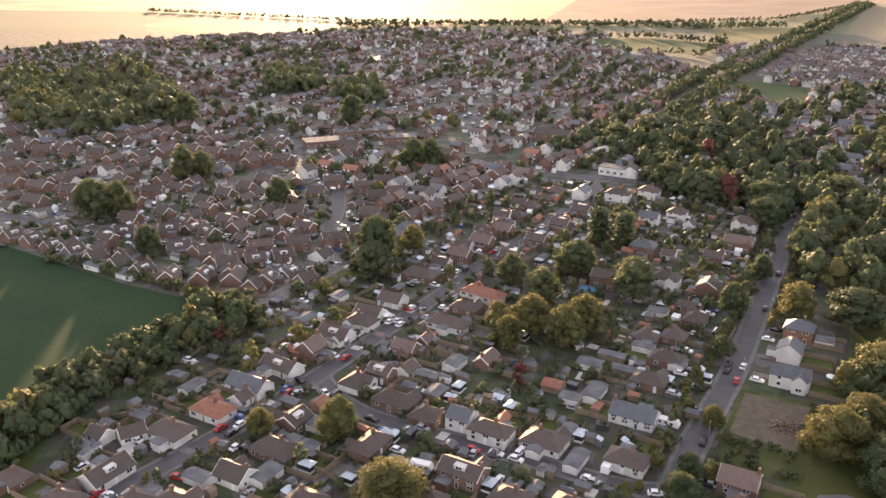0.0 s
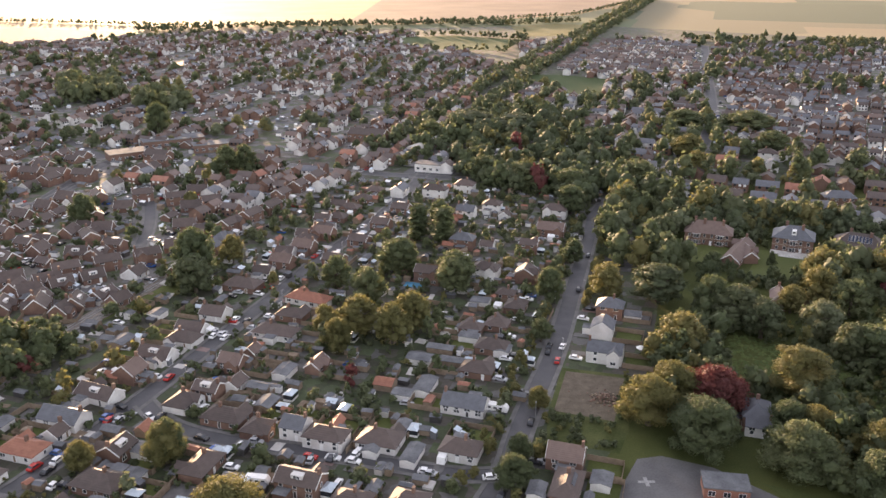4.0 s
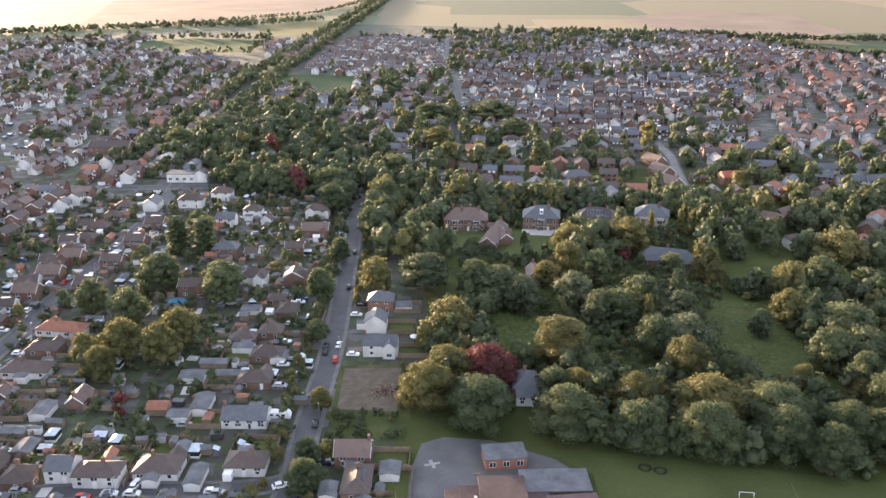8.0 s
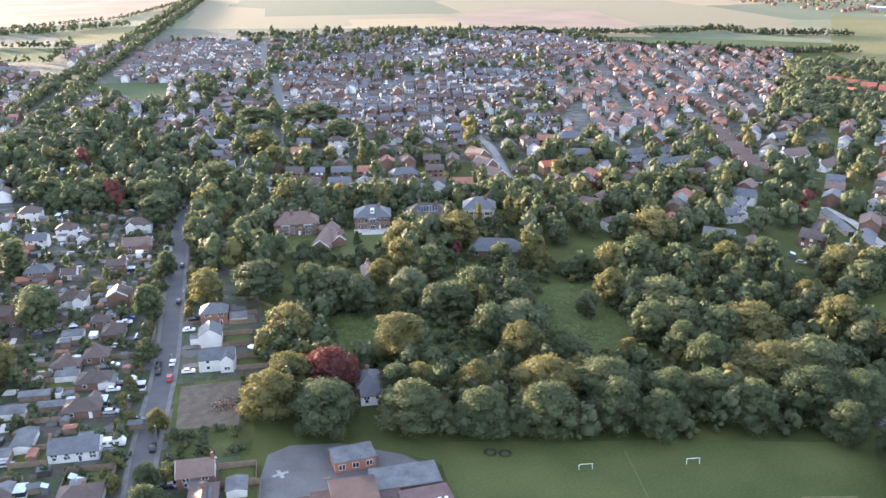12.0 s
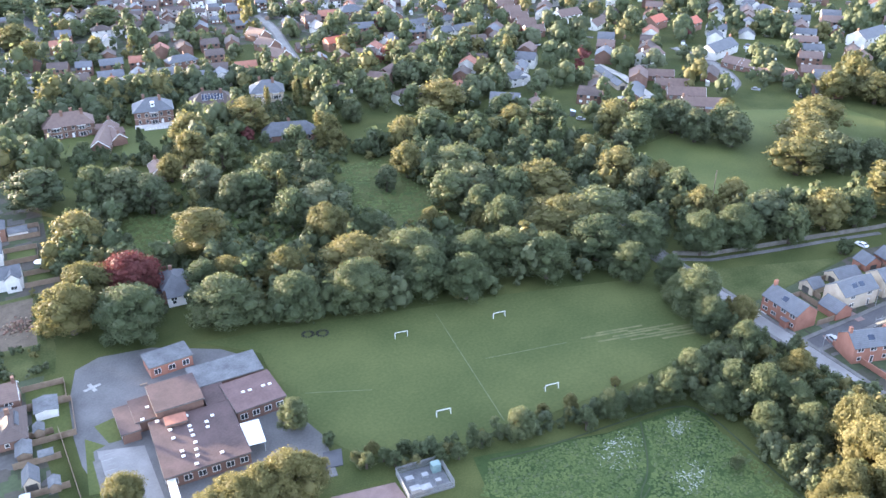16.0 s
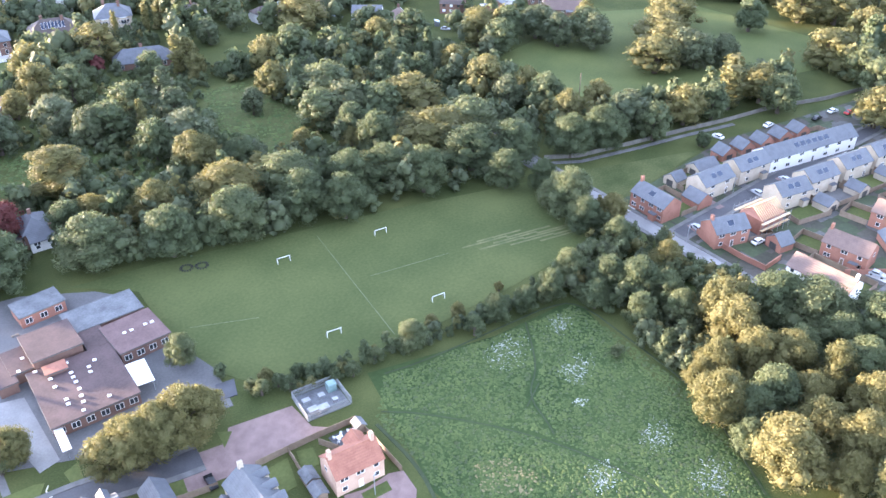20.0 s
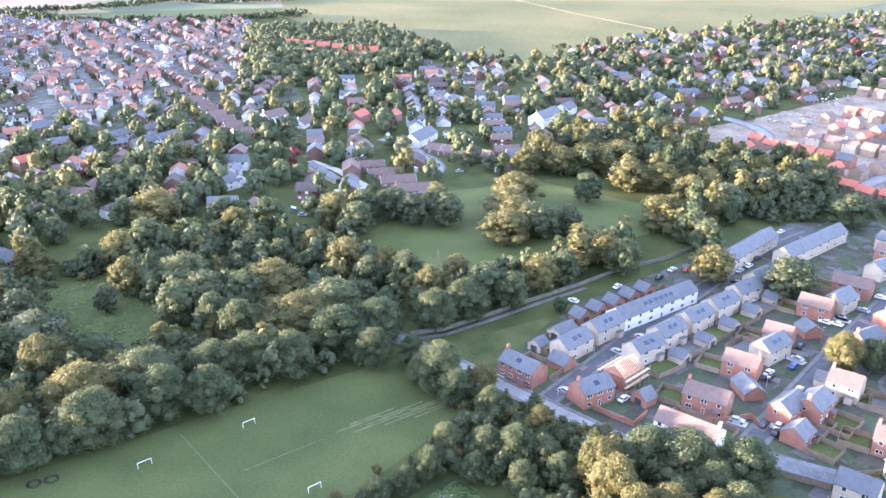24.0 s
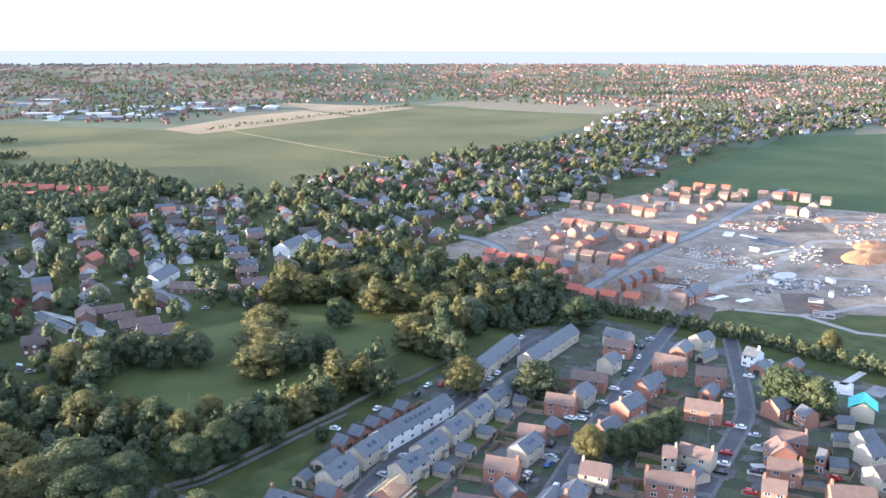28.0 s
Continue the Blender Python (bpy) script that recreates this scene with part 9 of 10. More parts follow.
for u, w, turn, n in ((0, 4.3, 0, 10.4), (0, -4.3, 0, 10.4), (5.2, 0, 90, 8.6), (-5.2, 0, 90, 8.6)):
    part("palisade", boxes_mesh("palisade", [(-n / 2 + i * 0.25, -n / 2 + i * 0.25 + 0.1, -0.03, 0.03, 0.1, 2.2) for i in range(int(n * 4))] + [(-n / 2, n / 2, 0.031, 0.08, 0.5, 0.6), (-n / 2, n / 2, 0.031, 0.08, 1.7, 1.8)], [METAL]), compound, pose(u, w, 0, 0, 0, turn), "grey metal palisade fence")["kind"] = "stuff"
for u, w, a, b, h in ((-3, -2, 2.2, 1.6, 1.0), (-0.6, -2.4, 2.4, 1.8, 0.8), (0.5, 1.2, 1.4, 1.2, 0.9), (3.4, 2.2, 2.0, 1.7, 2.2), (-3, 1.6, 1.8, 1.3, 0.7), (2.6, -1.4, 1.2, 1.0, 0.8)):
    part("tank", boxes_mesh("tank", [(u - a / 2, u + a / 2, w - b / 2, w + b / 2, 0.1, h)], [PALETEAL if h > 2 else METAL]), compound)
house(97.2, 64.5, -32, 10.5, 7.2, "pink", garden=False)
for px, py in ((93.2, 67.0), (101.0, 62.1)):
    bay = tagged(new("chimney_stack", chimney_mesh(PINKWALL, 1.2)), "pinkish brick chimney stack on a terracotta roof", "chimney", "chimney stacks")
    bay.matrix_basis = pose(px, py, 8.2, 0, 0, -32)
slate_house = house(80.4, 73.9, 62.7, 17, 7.4, "newcream", chimneys=1, garden=False)
for u in (5.6, 2.0, -1.6):
    dorm = part("dormer", cached(("slatedormer",), lambda: wall_mesh(3.2, 1.9, 0.9, 1.8, False, CREAM)), slate_house, pose(u, -2.4, 5.3, 0, 0, 90), "small gabled dormer")
    part("dormer_roof", cached(("slatedormerroof",), lambda: roof_mesh(3.2, 1.9, 0.9, 1.8, False, SLATE, 0.2)), dorm, pose(0, 0, 0.01))
    part("window", window_mesh(1.0, 1.1), dorm, pose(-1.605, 0, -0.2, 0, 0, -90))
house(77.6, 79.6, 62.7, 5.0, 4.5, "newcream", chimneys=0, eaves=3.0, garden=False, name="side_wing")
for sx, sy in ((92.0, 71.4), (89.6, 67.8)):
    house(sx, sy, 58, 3.5, 2.5, "shed")
house(108.4, 69.6, 58, 2.6, 1.8, "shed")
TABLE = [(-0.7, 0.7, -0.4, 0.4, 0.68, 0.74), (-0.06, 0.06, -0.06, 0.06, 0.0, 0.68), (-0.35, 0.35, -0.3, 0.3, 0.0, 0.05)]
for sx, sy in ((104.2, 71.8), (107.2, 70.2)):
    table = tagged(new("garden_table"), "white garden table on a dark patio", "table", "garden tables")
    table.matrix_basis = pose(sx, sy, 0.11, 0, 0, -32)
    part("tabletop", boxes_mesh("tabletop", TABLE[:1], [WHITE]), table)
    part("pedestal", boxes_mesh("pedestal", TABLE[1:], [WHITE]), table)
    for a in (20, 110, 200, 290):
        chair = tagged(new("garden_chair"), "white plastic garden chair beside a table", "chair", "garden chairs")
        chair.matrix_basis = pose(sx, sy, 0.11, 0, 0, a) @ pose(1.15, 0, 0, 0, 0, 90)
        part("seat", boxes_mesh("seat", [(-0.24, 0.24, -0.24, 0.24, 0.4, 0.45)], [WHITE]), chair)
        part("backrest", boxes_mesh("backrest", [(-0.24, 0.24, -0.28, -0.244, 0.4, 0.85)], [WHITE]), chair)
        part("leg_frame", boxes_mesh("leg_frame", [(-0.22, -0.18, -0.22, 0.22, 0, 0.4), (0.18, 0.22, -0.22, 0.22, 0, 0.4)], [WHITE]), chair)
for line in ([(90.5, 83.1), (96.6, 79.7), (102.2, 76.4), (110.1, 71.3)], [(109.8, 70.8), (106.9, 65.1), (101.9, 56.0)], [(96.4, 79.2), (90.2, 69.7), (87.6, 65.6)], [(76.4, 91.8), (83, 86.6)], [(101.2, 75.0), (101.4, 69.0)]):
    fence = tagged(new("fence"), "brown board fence round a small back garden", "fence", "garden fences")
    for (ax, ay), (bx, by) in zip(line, line[1:]):
        part("panel", panel_mesh(round(math.dist((ax, ay), (bx, by)), 1), WOOD), fence, pose((ax + bx) / 2, (ay + by) / 2, 0, 0, 0, math.degrees(math.atan2(by - ay, bx - ax))))
lamp = tagged(new("street_lamp"), "thin grey street lamp beside the close", "street lamp", "street lamps")
lamp.matrix_basis = pose(94.5, 58, 0)
part("column", boxes_mesh("column", [(-0.06, 0.06, -0.06, 0.06, -0.2, 5.5)], [METAL]), lamp)
part("head", boxes_mesh("head", [(-0.1, 0.7, -0.12, 0.12, 5.5, 5.65)], [METAL]), lamp)
for lx, ly in ((-55, 214), (-30, 250), (2, 305), (30, 355), (70, 205), (92, 243), (118, 290), (12, 196), (230, -36), (268, -56), (300, -72), (240, 15), (285, -5), (206, 22), (262, -103), (300, -126)):
    copy_thing(lamp, pose(lx + 3.6, ly, 0, 0, 0, lx))

for k, poly in enumerate(([(59.8, 119.8), (63.3, 123), (68.2, 120), (69.4, 118.4), (65.6, 116.2)], [(72.9, 117), (76.4, 116.6), (73.6, 112.4), (71.4, 113.2)], [(80.4, 98), (82.4, 95.2), (78.7, 90.2), (76.4, 91.4)])):
    sheet("ground_school_verge", poly, 0.12 + k * 0.002, LAWN, "grass verge beside the school road", "lawn")
tagged(new("footpath", strip("footpath", [(52, 112), (63, 121), (69, 132), (76, 146)], -0.8, 0.8, -0.1, 0.09, PAVE)), "footpath beside the school fence", "path", kind="structure")
LINEPAINT = shade("worn_yellow_white_line", (0.5, 0.47, 0.36), (0.66, 0.63, 0.5), 0.6, 0.8, 3.0, 0.0)
zig = [(69.2, 117.3), (68.0, 116.6), (67.5, 114.5), (65.9, 114.9), (65.2, 113.3), (63.6, 113.8), (61.9, 112.8), (59.8, 113.6), (58.2, 114.2)]
zag = [(58.6, 111.0), (59.8, 110.8), (61.4, 110.8), (62.1, 109.1), (63.2, 108.7)]
tagged(new("road_marking", strip("road_marking", zag, -0.11, 0.11, 0.0, 0.2, LINEPAINT)), "yellowish zigzag line on the school road", "road marking", kind="structure")
words = bpy.data.curves.new("road_writing", "FONT")
words.body, words.size, words.extrude = "CLEAR", 1.0, 0.004
words.materials.append(LINEPAINT)
tagged(new("road_writing", words), "worn painted warning word on the school road", "road marking", kind="structure").matrix_basis = pose(55.9, 116.2, 0.2, 0, 0, -53)
tagged(new("road_marking", strip("road_marking", zig, -0.11, 0.11, 0.0, 0.2, LINEPAINT)), "white zigzag line on the school road", "road marking", kind="structure")
terrace = house(64, 99.9, -30, 11, 7.2, "newbrick", chimneys=0, garden=False)
for u in (-3.4, 0, 3.4):
    gable = part("dormer", cached(("brickdormer",), lambda: wall_mesh(3.0, 2.0, 1.0, 2.0, False, BRICK)), terrace, pose(u, 2.3, 5.2, 0, 0, 90), "orange brick gabled dormer")
    part("dormer_roof", cached(("brickdormerroof",), lambda: roof_mesh(3.0, 2.0, 1.0, 2.0, False, SLATE, 0.15)), gable, pose(0, 0, 0.01))
house(74.2, 93, 62, 9.5, 5, "garagebrick")
house(58.0, 103.0, 60, 9, 7, "bungbrick")
house(48, 128.5, 60, 9, 7, "bung")
for k, (hx, hy) in enumerate(((62, 128), (65, 137), (69.5, 147), (74, 157), (78, 166))):
    house(hx - 6, hy + 4, 60, 5, 3, ("garagecream", "shed")[k % 2])
    house(hx - 3.8, hy - 1.2, 60 - 90 * (k % 2), 3.2, 2.2, "shed")
    if k == 2:
        glasshouse(hx - 10.5, hy - 1, 60, 3, 2)
    f = tagged(new("fence"), "weathered board fence between two gardens", "fence", "garden fences")
    f.matrix_basis = pose(hx - 6, hy - 1, 0, 0, 0, -30)
    part("panel", panel_mesh(10, WOOD), f)
f = tagged(new("fence"), "weathered board fence along the school path", "fence", "garden fences")
f.matrix_basis = pose(69, 143.5, 0, 0, 0, 66)
for k in range(4):
    part("panel", panel_mesh(10, WOOD), f, pose(-15 + k * 10, 0, 0))

# telegraph pole in the park
pole = tagged(new("telegraph_pole"), "tall wooden power pole with a crossarm on park grass", "pole")
pole.matrix_basis = pose(292, 79.6, 0, 0, 0, 20)
part("shaft", boxes_mesh("shaft", [(-0.16, 0.16, -0.16, 0.16, -0.3, 10.5)], [WOOD]), pole)
part("crossarm", boxes_mesh("crossarm", [(-1.2, 1.2, -0.1, 0.1, 9.4, 9.6)], [WOOD]), pole)
part("crossarm", boxes_mesh("crossarm", [(-0.9, 0.9, 0.165, 0.3, 8.6, 8.75)], [WOOD]), pole)

# boundary walls
WALLSTONE = shade("weathered_grey_stone", (0.12, 0.11, 0.095), (0.2, 0.185, 0.16), 0.4, 0.9, 3.0, 0.3)
def wall_line(name, line, h, m, label, thick=0.3):
    return tagged(new(name, strip(name, line, -thick / 2, thick / 2, -0.2, h, m)), label, "wall")


wall_line("boundary_wall", [(240.6, 75.2), (246.8, 65.3), (263.8, 51.3), (281, 37.9), (296.7, 25), (313, 13.3), (330, -4), (354, -22.7)], 1.5, WALLSTONE, "long weathered boundary wall between park and estate")
tagged(new("footpath", strip("footpath", [(238, 74), (244.5, 63.5), (261.5, 49.5), (279, 36), (294.5, 23)], -0.9, 0.9, -0.1, 0.07, PAVE)), "narrow footpath along the boundary", "path", kind="structure")
wall_line("brick_wall", [(216, 20.5), (208, 6.4), (205.2, 0.3), (212.3, -2.8)], 1.7, BRICK, "orange brick garden wall along the pavement")
wall_line("brick_wall", [(212, -19), (218, -31), (214, -33)], 1.7, BRICK, "orange brick garden wall beside a drive")
wall_line("brick_wall", [(226, -52), (234, -56), (239, -66)], 1.6, WOOD, "garden fence of the corner plot")

# scaffolded house with bare rafters
scaffold = tagged(new("unfinished_house"), "brick house under construction with bare timber rafters and scaffolding", "house")
scaffold.matrix_basis = pose(228.5, 5.0, 0, 0, 0, -31)
part("wall", wall_mesh(10, 7.5, 4.8, 7.6, True, BRICK), scaffold)
for i in range(13):
    u = -4.8 + i * 0.8
    for s in (-1, 1):
        part("rafter", cached(("rafter", s), lambda: mesh_of("rafter", [(-0.06, s * 4.0, 4.7), (0.06, s * 4.0, 4.7), (0.06, 0, 7.7), (-0.06, 0, 7.7), (-0.06, s * 4.0, 4.9), (0.06, s * 4.0, 4.9), (0.06, 0, 7.9), (-0.06, 0, 7.9)], BOX, [RAWWOOD])), scaffold, pose(u, 0, 0))
part("ridge_board", boxes_mesh("ridge_board", [(-5, 5, -0.05, 0.05, 7.6, 7.95)], [RAWWOOD]), scaffold)
for s in (-1, 1):
    for z in (2.4, 4.5):
        part("walkway", boxes_mesh("walkway", [(-6, 6, s * 4.9 - 0.4, s * 4.9 + 0.4, z, z + 0.08)], [RAWWOOD]), scaffold)
        part("rail", boxes_mesh("rail", [(-6, 6, s * 5.3 - 0.04, s * 5.3 + 0.04, z + 0.95, z + 1.03)], [METAL]), scaffold)
    for i in range(6):
        u = -6 + i * 2.4
        part("standard", boxes_mesh("standard", [(u - 0.04, u + 0.04, s * 5.34 - 0.04 + 0.1, s * 5.34 + 0.04 + 0.1, -0.1, 6.2)], [METAL]), scaffold)
teal = tagged(new("sheeted_house"), "half-built house wrapped in teal sheeting", "house")
teal.matrix_basis = pose(284.4, -166.9, 0, 0, 0, -28)
part("wall", wall_mesh(9, 8, 4.9, 7.6, False, CREAM), teal)
part("sheeting", roof_mesh(9.5, 9, 5.4, 8.3, False, TEAL, 0.5), teal, label="bright teal protective sheeting")

# swimming pool, rubble plot, garden gazebo and trampoline
pool = tagged(new("swimming_pool"), "blue garden swimming pool with a pale paved edge", "pool")
pool.matrix_basis = pose(58.5, 312.5, 0, 0, 0, -30)
part("surround", boxes_mesh("surround", [(-6, 6, -3.8, 3.8, -0.2, 0.1)], [PAVE]), pool)
part("water", boxes_mesh("water", [(-4.6, 4.6, -2.3, 2.3, -0.1, 0.108)], [WATER]), pool)
sheet("ground_plot_edge", [(78, 207), (92, 233.5), (112, 223.5), (97.5, 193.5), (90.5, 183.5), (73, 193.5)], 0.052, ROUGH, "rough grass round the cleared plot", "rough grass")
sheet("ground_cleared_plot", [(80.5, 208.5), (92.5, 231), (109, 222.5), (95.5, 199)], 0.06, shade("cleared_rubble_earth", (0.075, 0.06, 0.042), (0.15, 0.118, 0.085), 0.3, 0.95, 2.0, 0.5), "cleared brown garden plot with rubble heaps", "bare plot")
rr = random.Random(136)
rv, rf, ri = [], [], []
for k in range(170):
    bx, by = rr.gauss(98, 3.2), rr.gauss(211.5, 2.6)
    e, a0 = rr.uniform(0.12, 0.45), rr.uniform(0, 3)
    hz = 0.06 + max(0, 0.9 - math.hypot(bx - 98, by - 211.5) * 0.22)
    n0 = len(rv)
    for z in (hz - 0.25, hz + e * rr.uniform(0.4, 1)):
        rv += [(bx + e * math.cos(a0 + q) * rr.uniform(0.7, 1.3), by + e * math.sin(a0 + q), z) for q in (0.4, 2.2, 3.5, 5.4)]
    rf += [tuple(n0 + i for i in f) for f in ((0, 1, 5, 4), (1, 2, 6, 5), (2, 3, 7, 6), (3, 0, 4, 7), (4, 5, 6, 7))]
    ri += [rr.randrange(3)] * 5
tagged(new("rubble_heap", mesh_of("rubble_heap", rv, rf, [OLDBRICK, EARTH, WOOD], ri)), "low heap of broken bricks and timber on bare earth", "rubble", kind="stuff")
woodland("plot_weeds", scatter([(78, 207), (95.5, 197), (89.5, 184), (74, 194)], 34, 137) + along([(110, 223), (96.5, 198)], 2.2, 0.8, 138), "weeds and bushes round the cleared plot", "bushy", 139, (0.2, 0.45), "bush", "bushes")
gz = tagged(new("parasol"), "white garden parasol open on a lawn", "parasol")
gz.matrix_basis = pose(121.5, 237.5, 0)
part("pole", boxes_mesh("pole", [(-0.05, 0.05, -0.05, 0.05, -0.1, 2.3)], [METAL]), gz)
bm = bmesh.new()
bmesh.ops.create_cone(bm, cap_ends=False, segments=8, radius1=1.9, radius2=0.05, depth=0.7, matrix=pose(0, 0, 2.5))
me = bpy.data.meshes.new("cover")
bm.to_mesh(me)
bm.free()
me.materials.append(WHITE)
part("cover", me, gz)


def caravan(x, y, rot, n=6.5):
    c = tagged(new("caravan"), "long white touring caravan parked on a drive", "caravan", "caravans")
    c.matrix_basis = pose(x, y, 0.1, 0, 0, rot)
    v = [(-n / 2, -1.1, 0.5), (n / 2 - 0.2, -1.1, 0.5), (n / 2, -1.1, 1.4), (n / 2 - 0.7, -1.1, 2.5), (-n / 2 + 0.3, -1.1, 2.5)]
    v += [(a, 1.1, z) for a, _, z in v]
    part("body", mesh_of("body", v, [(0, 1, 2, 3, 4), (9, 8, 7, 6, 5), (1, 0, 5, 6), (2, 1, 6, 7), (3, 2, 7, 8), (4, 3, 8, 9), (0, 4, 9, 5)], [WHITE]), c)
    for u in (-1.6, 0.2, 1.8):
        for s in (-1, 1):
            part("window", window_mesh(1.2, 0.8), c, pose(u, s * 1.104, 1.25, 0, 0, 0 if s < 0 else 180))
    for s in (-0.95, 0.95):
        part("wheel", wheel_mesh(), c, pose(0, s, 0.3))
    return c


caravan(63.5, 212, -30, 8)
caravan(-5.5, 190, -20)
caravan(43, 190, 60, 5)


for gx, gy in ((73, 268), (70, 236), (-15, 205), (12, 182), (-35, 190), (20, 220), (82, 295), (5, 232), (-30, 285), (38, 205), (-64, 232), (28, 268)):
    glasshouse(gx, gy, 60 if gx > 0 else -30)

# sheds and greenhouses in the long gardens
rs = random.Random(77)
for sx, sy in scatter(OLD_TOWN, 95, 78, 4.0, 1.0):
    k = rs.random()
    if k < 0.72:
        house(sx, sy, rs.choice((60, -30)) + rs.uniform(-5, 5), rs.choice((3, 4, 5, 6)), rs.choice((2.2, 3, 3)), rs.choice(("shed", "outhouse", "shed", "shed", "shedred")))
    elif k < 0.86:
        glasshouse(sx, sy, rs.choice((60, -30)), 3.5, 2.5)
    else:
        car(sx, sy, rs.choice((60, -30)))
for sx, sy in scatter(OLD_ESTATE, 60, 79, 5.0, 1.5):
    house(sx, sy, rs.choice((60, -30)), rs.choice((4, 5, 6)), 3, rs.choice(("outhouse", "shed", "outhouse")))

# hedges between the gardens, along the two street directions
for i, (sx, sy) in enumerate(scatter(OLD_TOWN, 46, 81, 9.0, 0.5)):
    a = radians(rs.choice((60, -30)))
    n = rs.uniform(4, 10)
    line = [(sx - math.cos(a) * n, sy - math.sin(a) * n), (sx + math.cos(a) * n, sy + math.sin(a) * n)]
    if i % 2:
        f = tagged(new("fence"), "weathered board fence between two gardens", "fence", "garden fences")
        f.matrix_basis = pose(sx, sy, 0, 0, 0, math.degrees(a))
        k = round(n)
        part("panel", panel_mesh(k, WOOD), f, pose(-k / 2, 0, 0))
        part("panel", panel_mesh(k, WOOD), f, pose(k / 2, 0, 0))
    else:
        woodland("hedge", along(line, 1.1, 0.25, i), "clipped green hedge between gardens", "bushy", i + 300, (0.14, 0.2), "bush", "hedge")

PALES = [WHITE, PALEGLASS, FLATROOF, WOOD, CONCRETE, SLATE, REDTILE, PAVE, BLACKWOOD] + CARPAINT


def clutter(name, spots, seed, label, odds, angle=60):
    """Small sheds, lean-tos, patio slabs and cars of back gardens, past counting, in one mesh."""
    r = random.Random(seed)
    v, f, ix = [], [], []
    for x, y in spots:
        kind = r.choices(("shed", "lean_to", "slab", "car"), odds)[0]
        a = radians(r.choice((angle, angle - 90)) + r.uniform(-8, 8))
        c, q, k, z = math.cos(a), math.sin(a), len(v), rise(x, y)
        if kind == "shed":
            l, w, h, p = r.uniform(1.0, 2.2), r.uniform(0.8, 1.3), r.uniform(1.7, 2.2), r.uniform(0.25, 0.6)
            rows = box_rows(-l, l, -w, w, -0.1, h) + [(-l - .1, -w - .12, h - .05), (l + .1, -w - .12, h - .05), (l + .1, 0, h + p), (-l - .1, 0, h + p), (l + .1, w + .12, h - .05), (-l - .1, w + .12, h - .05)]
            fc = BOX + [(8, 9, 10, 11), (11, 10, 12, 13), (9, 12, 10, 10), (8, 11, 13, 13)]
            wall, top = r.choice(((3, 2), (3, 5), (3, 2), (8, 5), (4, 2), (8, 2), (3, 3), (3, 2), (0, 2), (3, 6)))
            ids = [wall] * 6 + [top] * 4
        elif kind == "lean_to":
            l, w = r.uniform(0.9, 1.9), r.uniform(0.7, 1.2)
            rows = [(-l, -w, -.1), (l, -w, -.1), (l, w, -.1), (-l, w, -.1), (-l, -w, 2.0), (l, -w, 2.0), (l, w, 2.7), (-l, w, 2.7)]
            wall = r.choice((0, 4, 2, 2))
            fc, ids = BOX, [wall, r.choice((1, 1, 2, 0)), wall, wall, wall, wall]
        elif kind == "slab":
            l, w = r.uniform(1.0, 2.6), r.uniform(0.8, 2.0)
            rows, fc, ids = box_rows(-l, l, -w, w, -.1, r.choice((0.16, 0.2, 0.7))), BOX, [r.choice((4, 7, 7, 4, 3))] * 6
        else:
            rows = box_rows(-2.1, 2.1, -.85, .85, .3, .85) + [(-1.7, -.8, .85), (1.0, -.8, .85), (1.0, .8, .85), (-1.7, .8, .85), (-1.3, -.66, 1.45), (.35, -.66, 1.45), (.35, .66, 1.45), (-1.3, .66, 1.45)]
            m = 9 + r.choice((0, 0, 0, 1, 1, 2, 3, 4, 5))
            fc, ids = BOX + [tuple(8 + e for e in b) for b in BOX], [m] * 6 + [m, m, 8, 8, 8, 8]
        v += [(px * c - py * q + x, px * q + py * c + y, pz + z) for px, py, pz in rows]
        f += [tuple(dict.fromkeys(k + e for e in b)) for b in fc]
        ix += ids
    return tagged(new(name, mesh_of(name, v, f, PALES, ix)), label, "garden clutter", kind="stuff")


clutter("garden_sheds", scatter(OLD_TOWN, 620, 140, 0, 0.3), 141, "sheds, lean-tos and patio slabs in back gardens", (5, 0.7, 3, 0.6))
clutter("estate_sheds", scatter(OLD_ESTATE, 700, 142, 0, 0.2), 143, "sheds, lean-tos and parked cars between semis", (2, 2, 3, 3))
clutter("west_sheds", clear_of(scatter(NORTH_EDGE, 1500, 144, 0, 0.2), WEST_GROVES + RAIL_PADDOCKS), 145, "conservatories, sheds and cars behind far houses", (1, 4, 2, 3))
clutter("middle_sheds", clear_of(scatter(MID_TOWN, 800, 146, 0, 0.2), RAIL_PADDOCKS), 147, "conservatories, sheds and cars behind suburban houses", (1, 4, 2, 3))
clutter("east_sheds", scatter(EAST_TOWN, 1100, 148, 0, 0.2) + scatter(STATION_SIDE, 300, 149, 0, 0.2), 150, "conservatories, sheds and cars in a far suburb", (1, 4, 2, 3), -38)
clutter("leafy_sheds", scatter(LEAFY, 420, 151, 0, 0.5), 152, "sheds, cars and garden rooms among trees", (2, 3, 2, 3), 20)

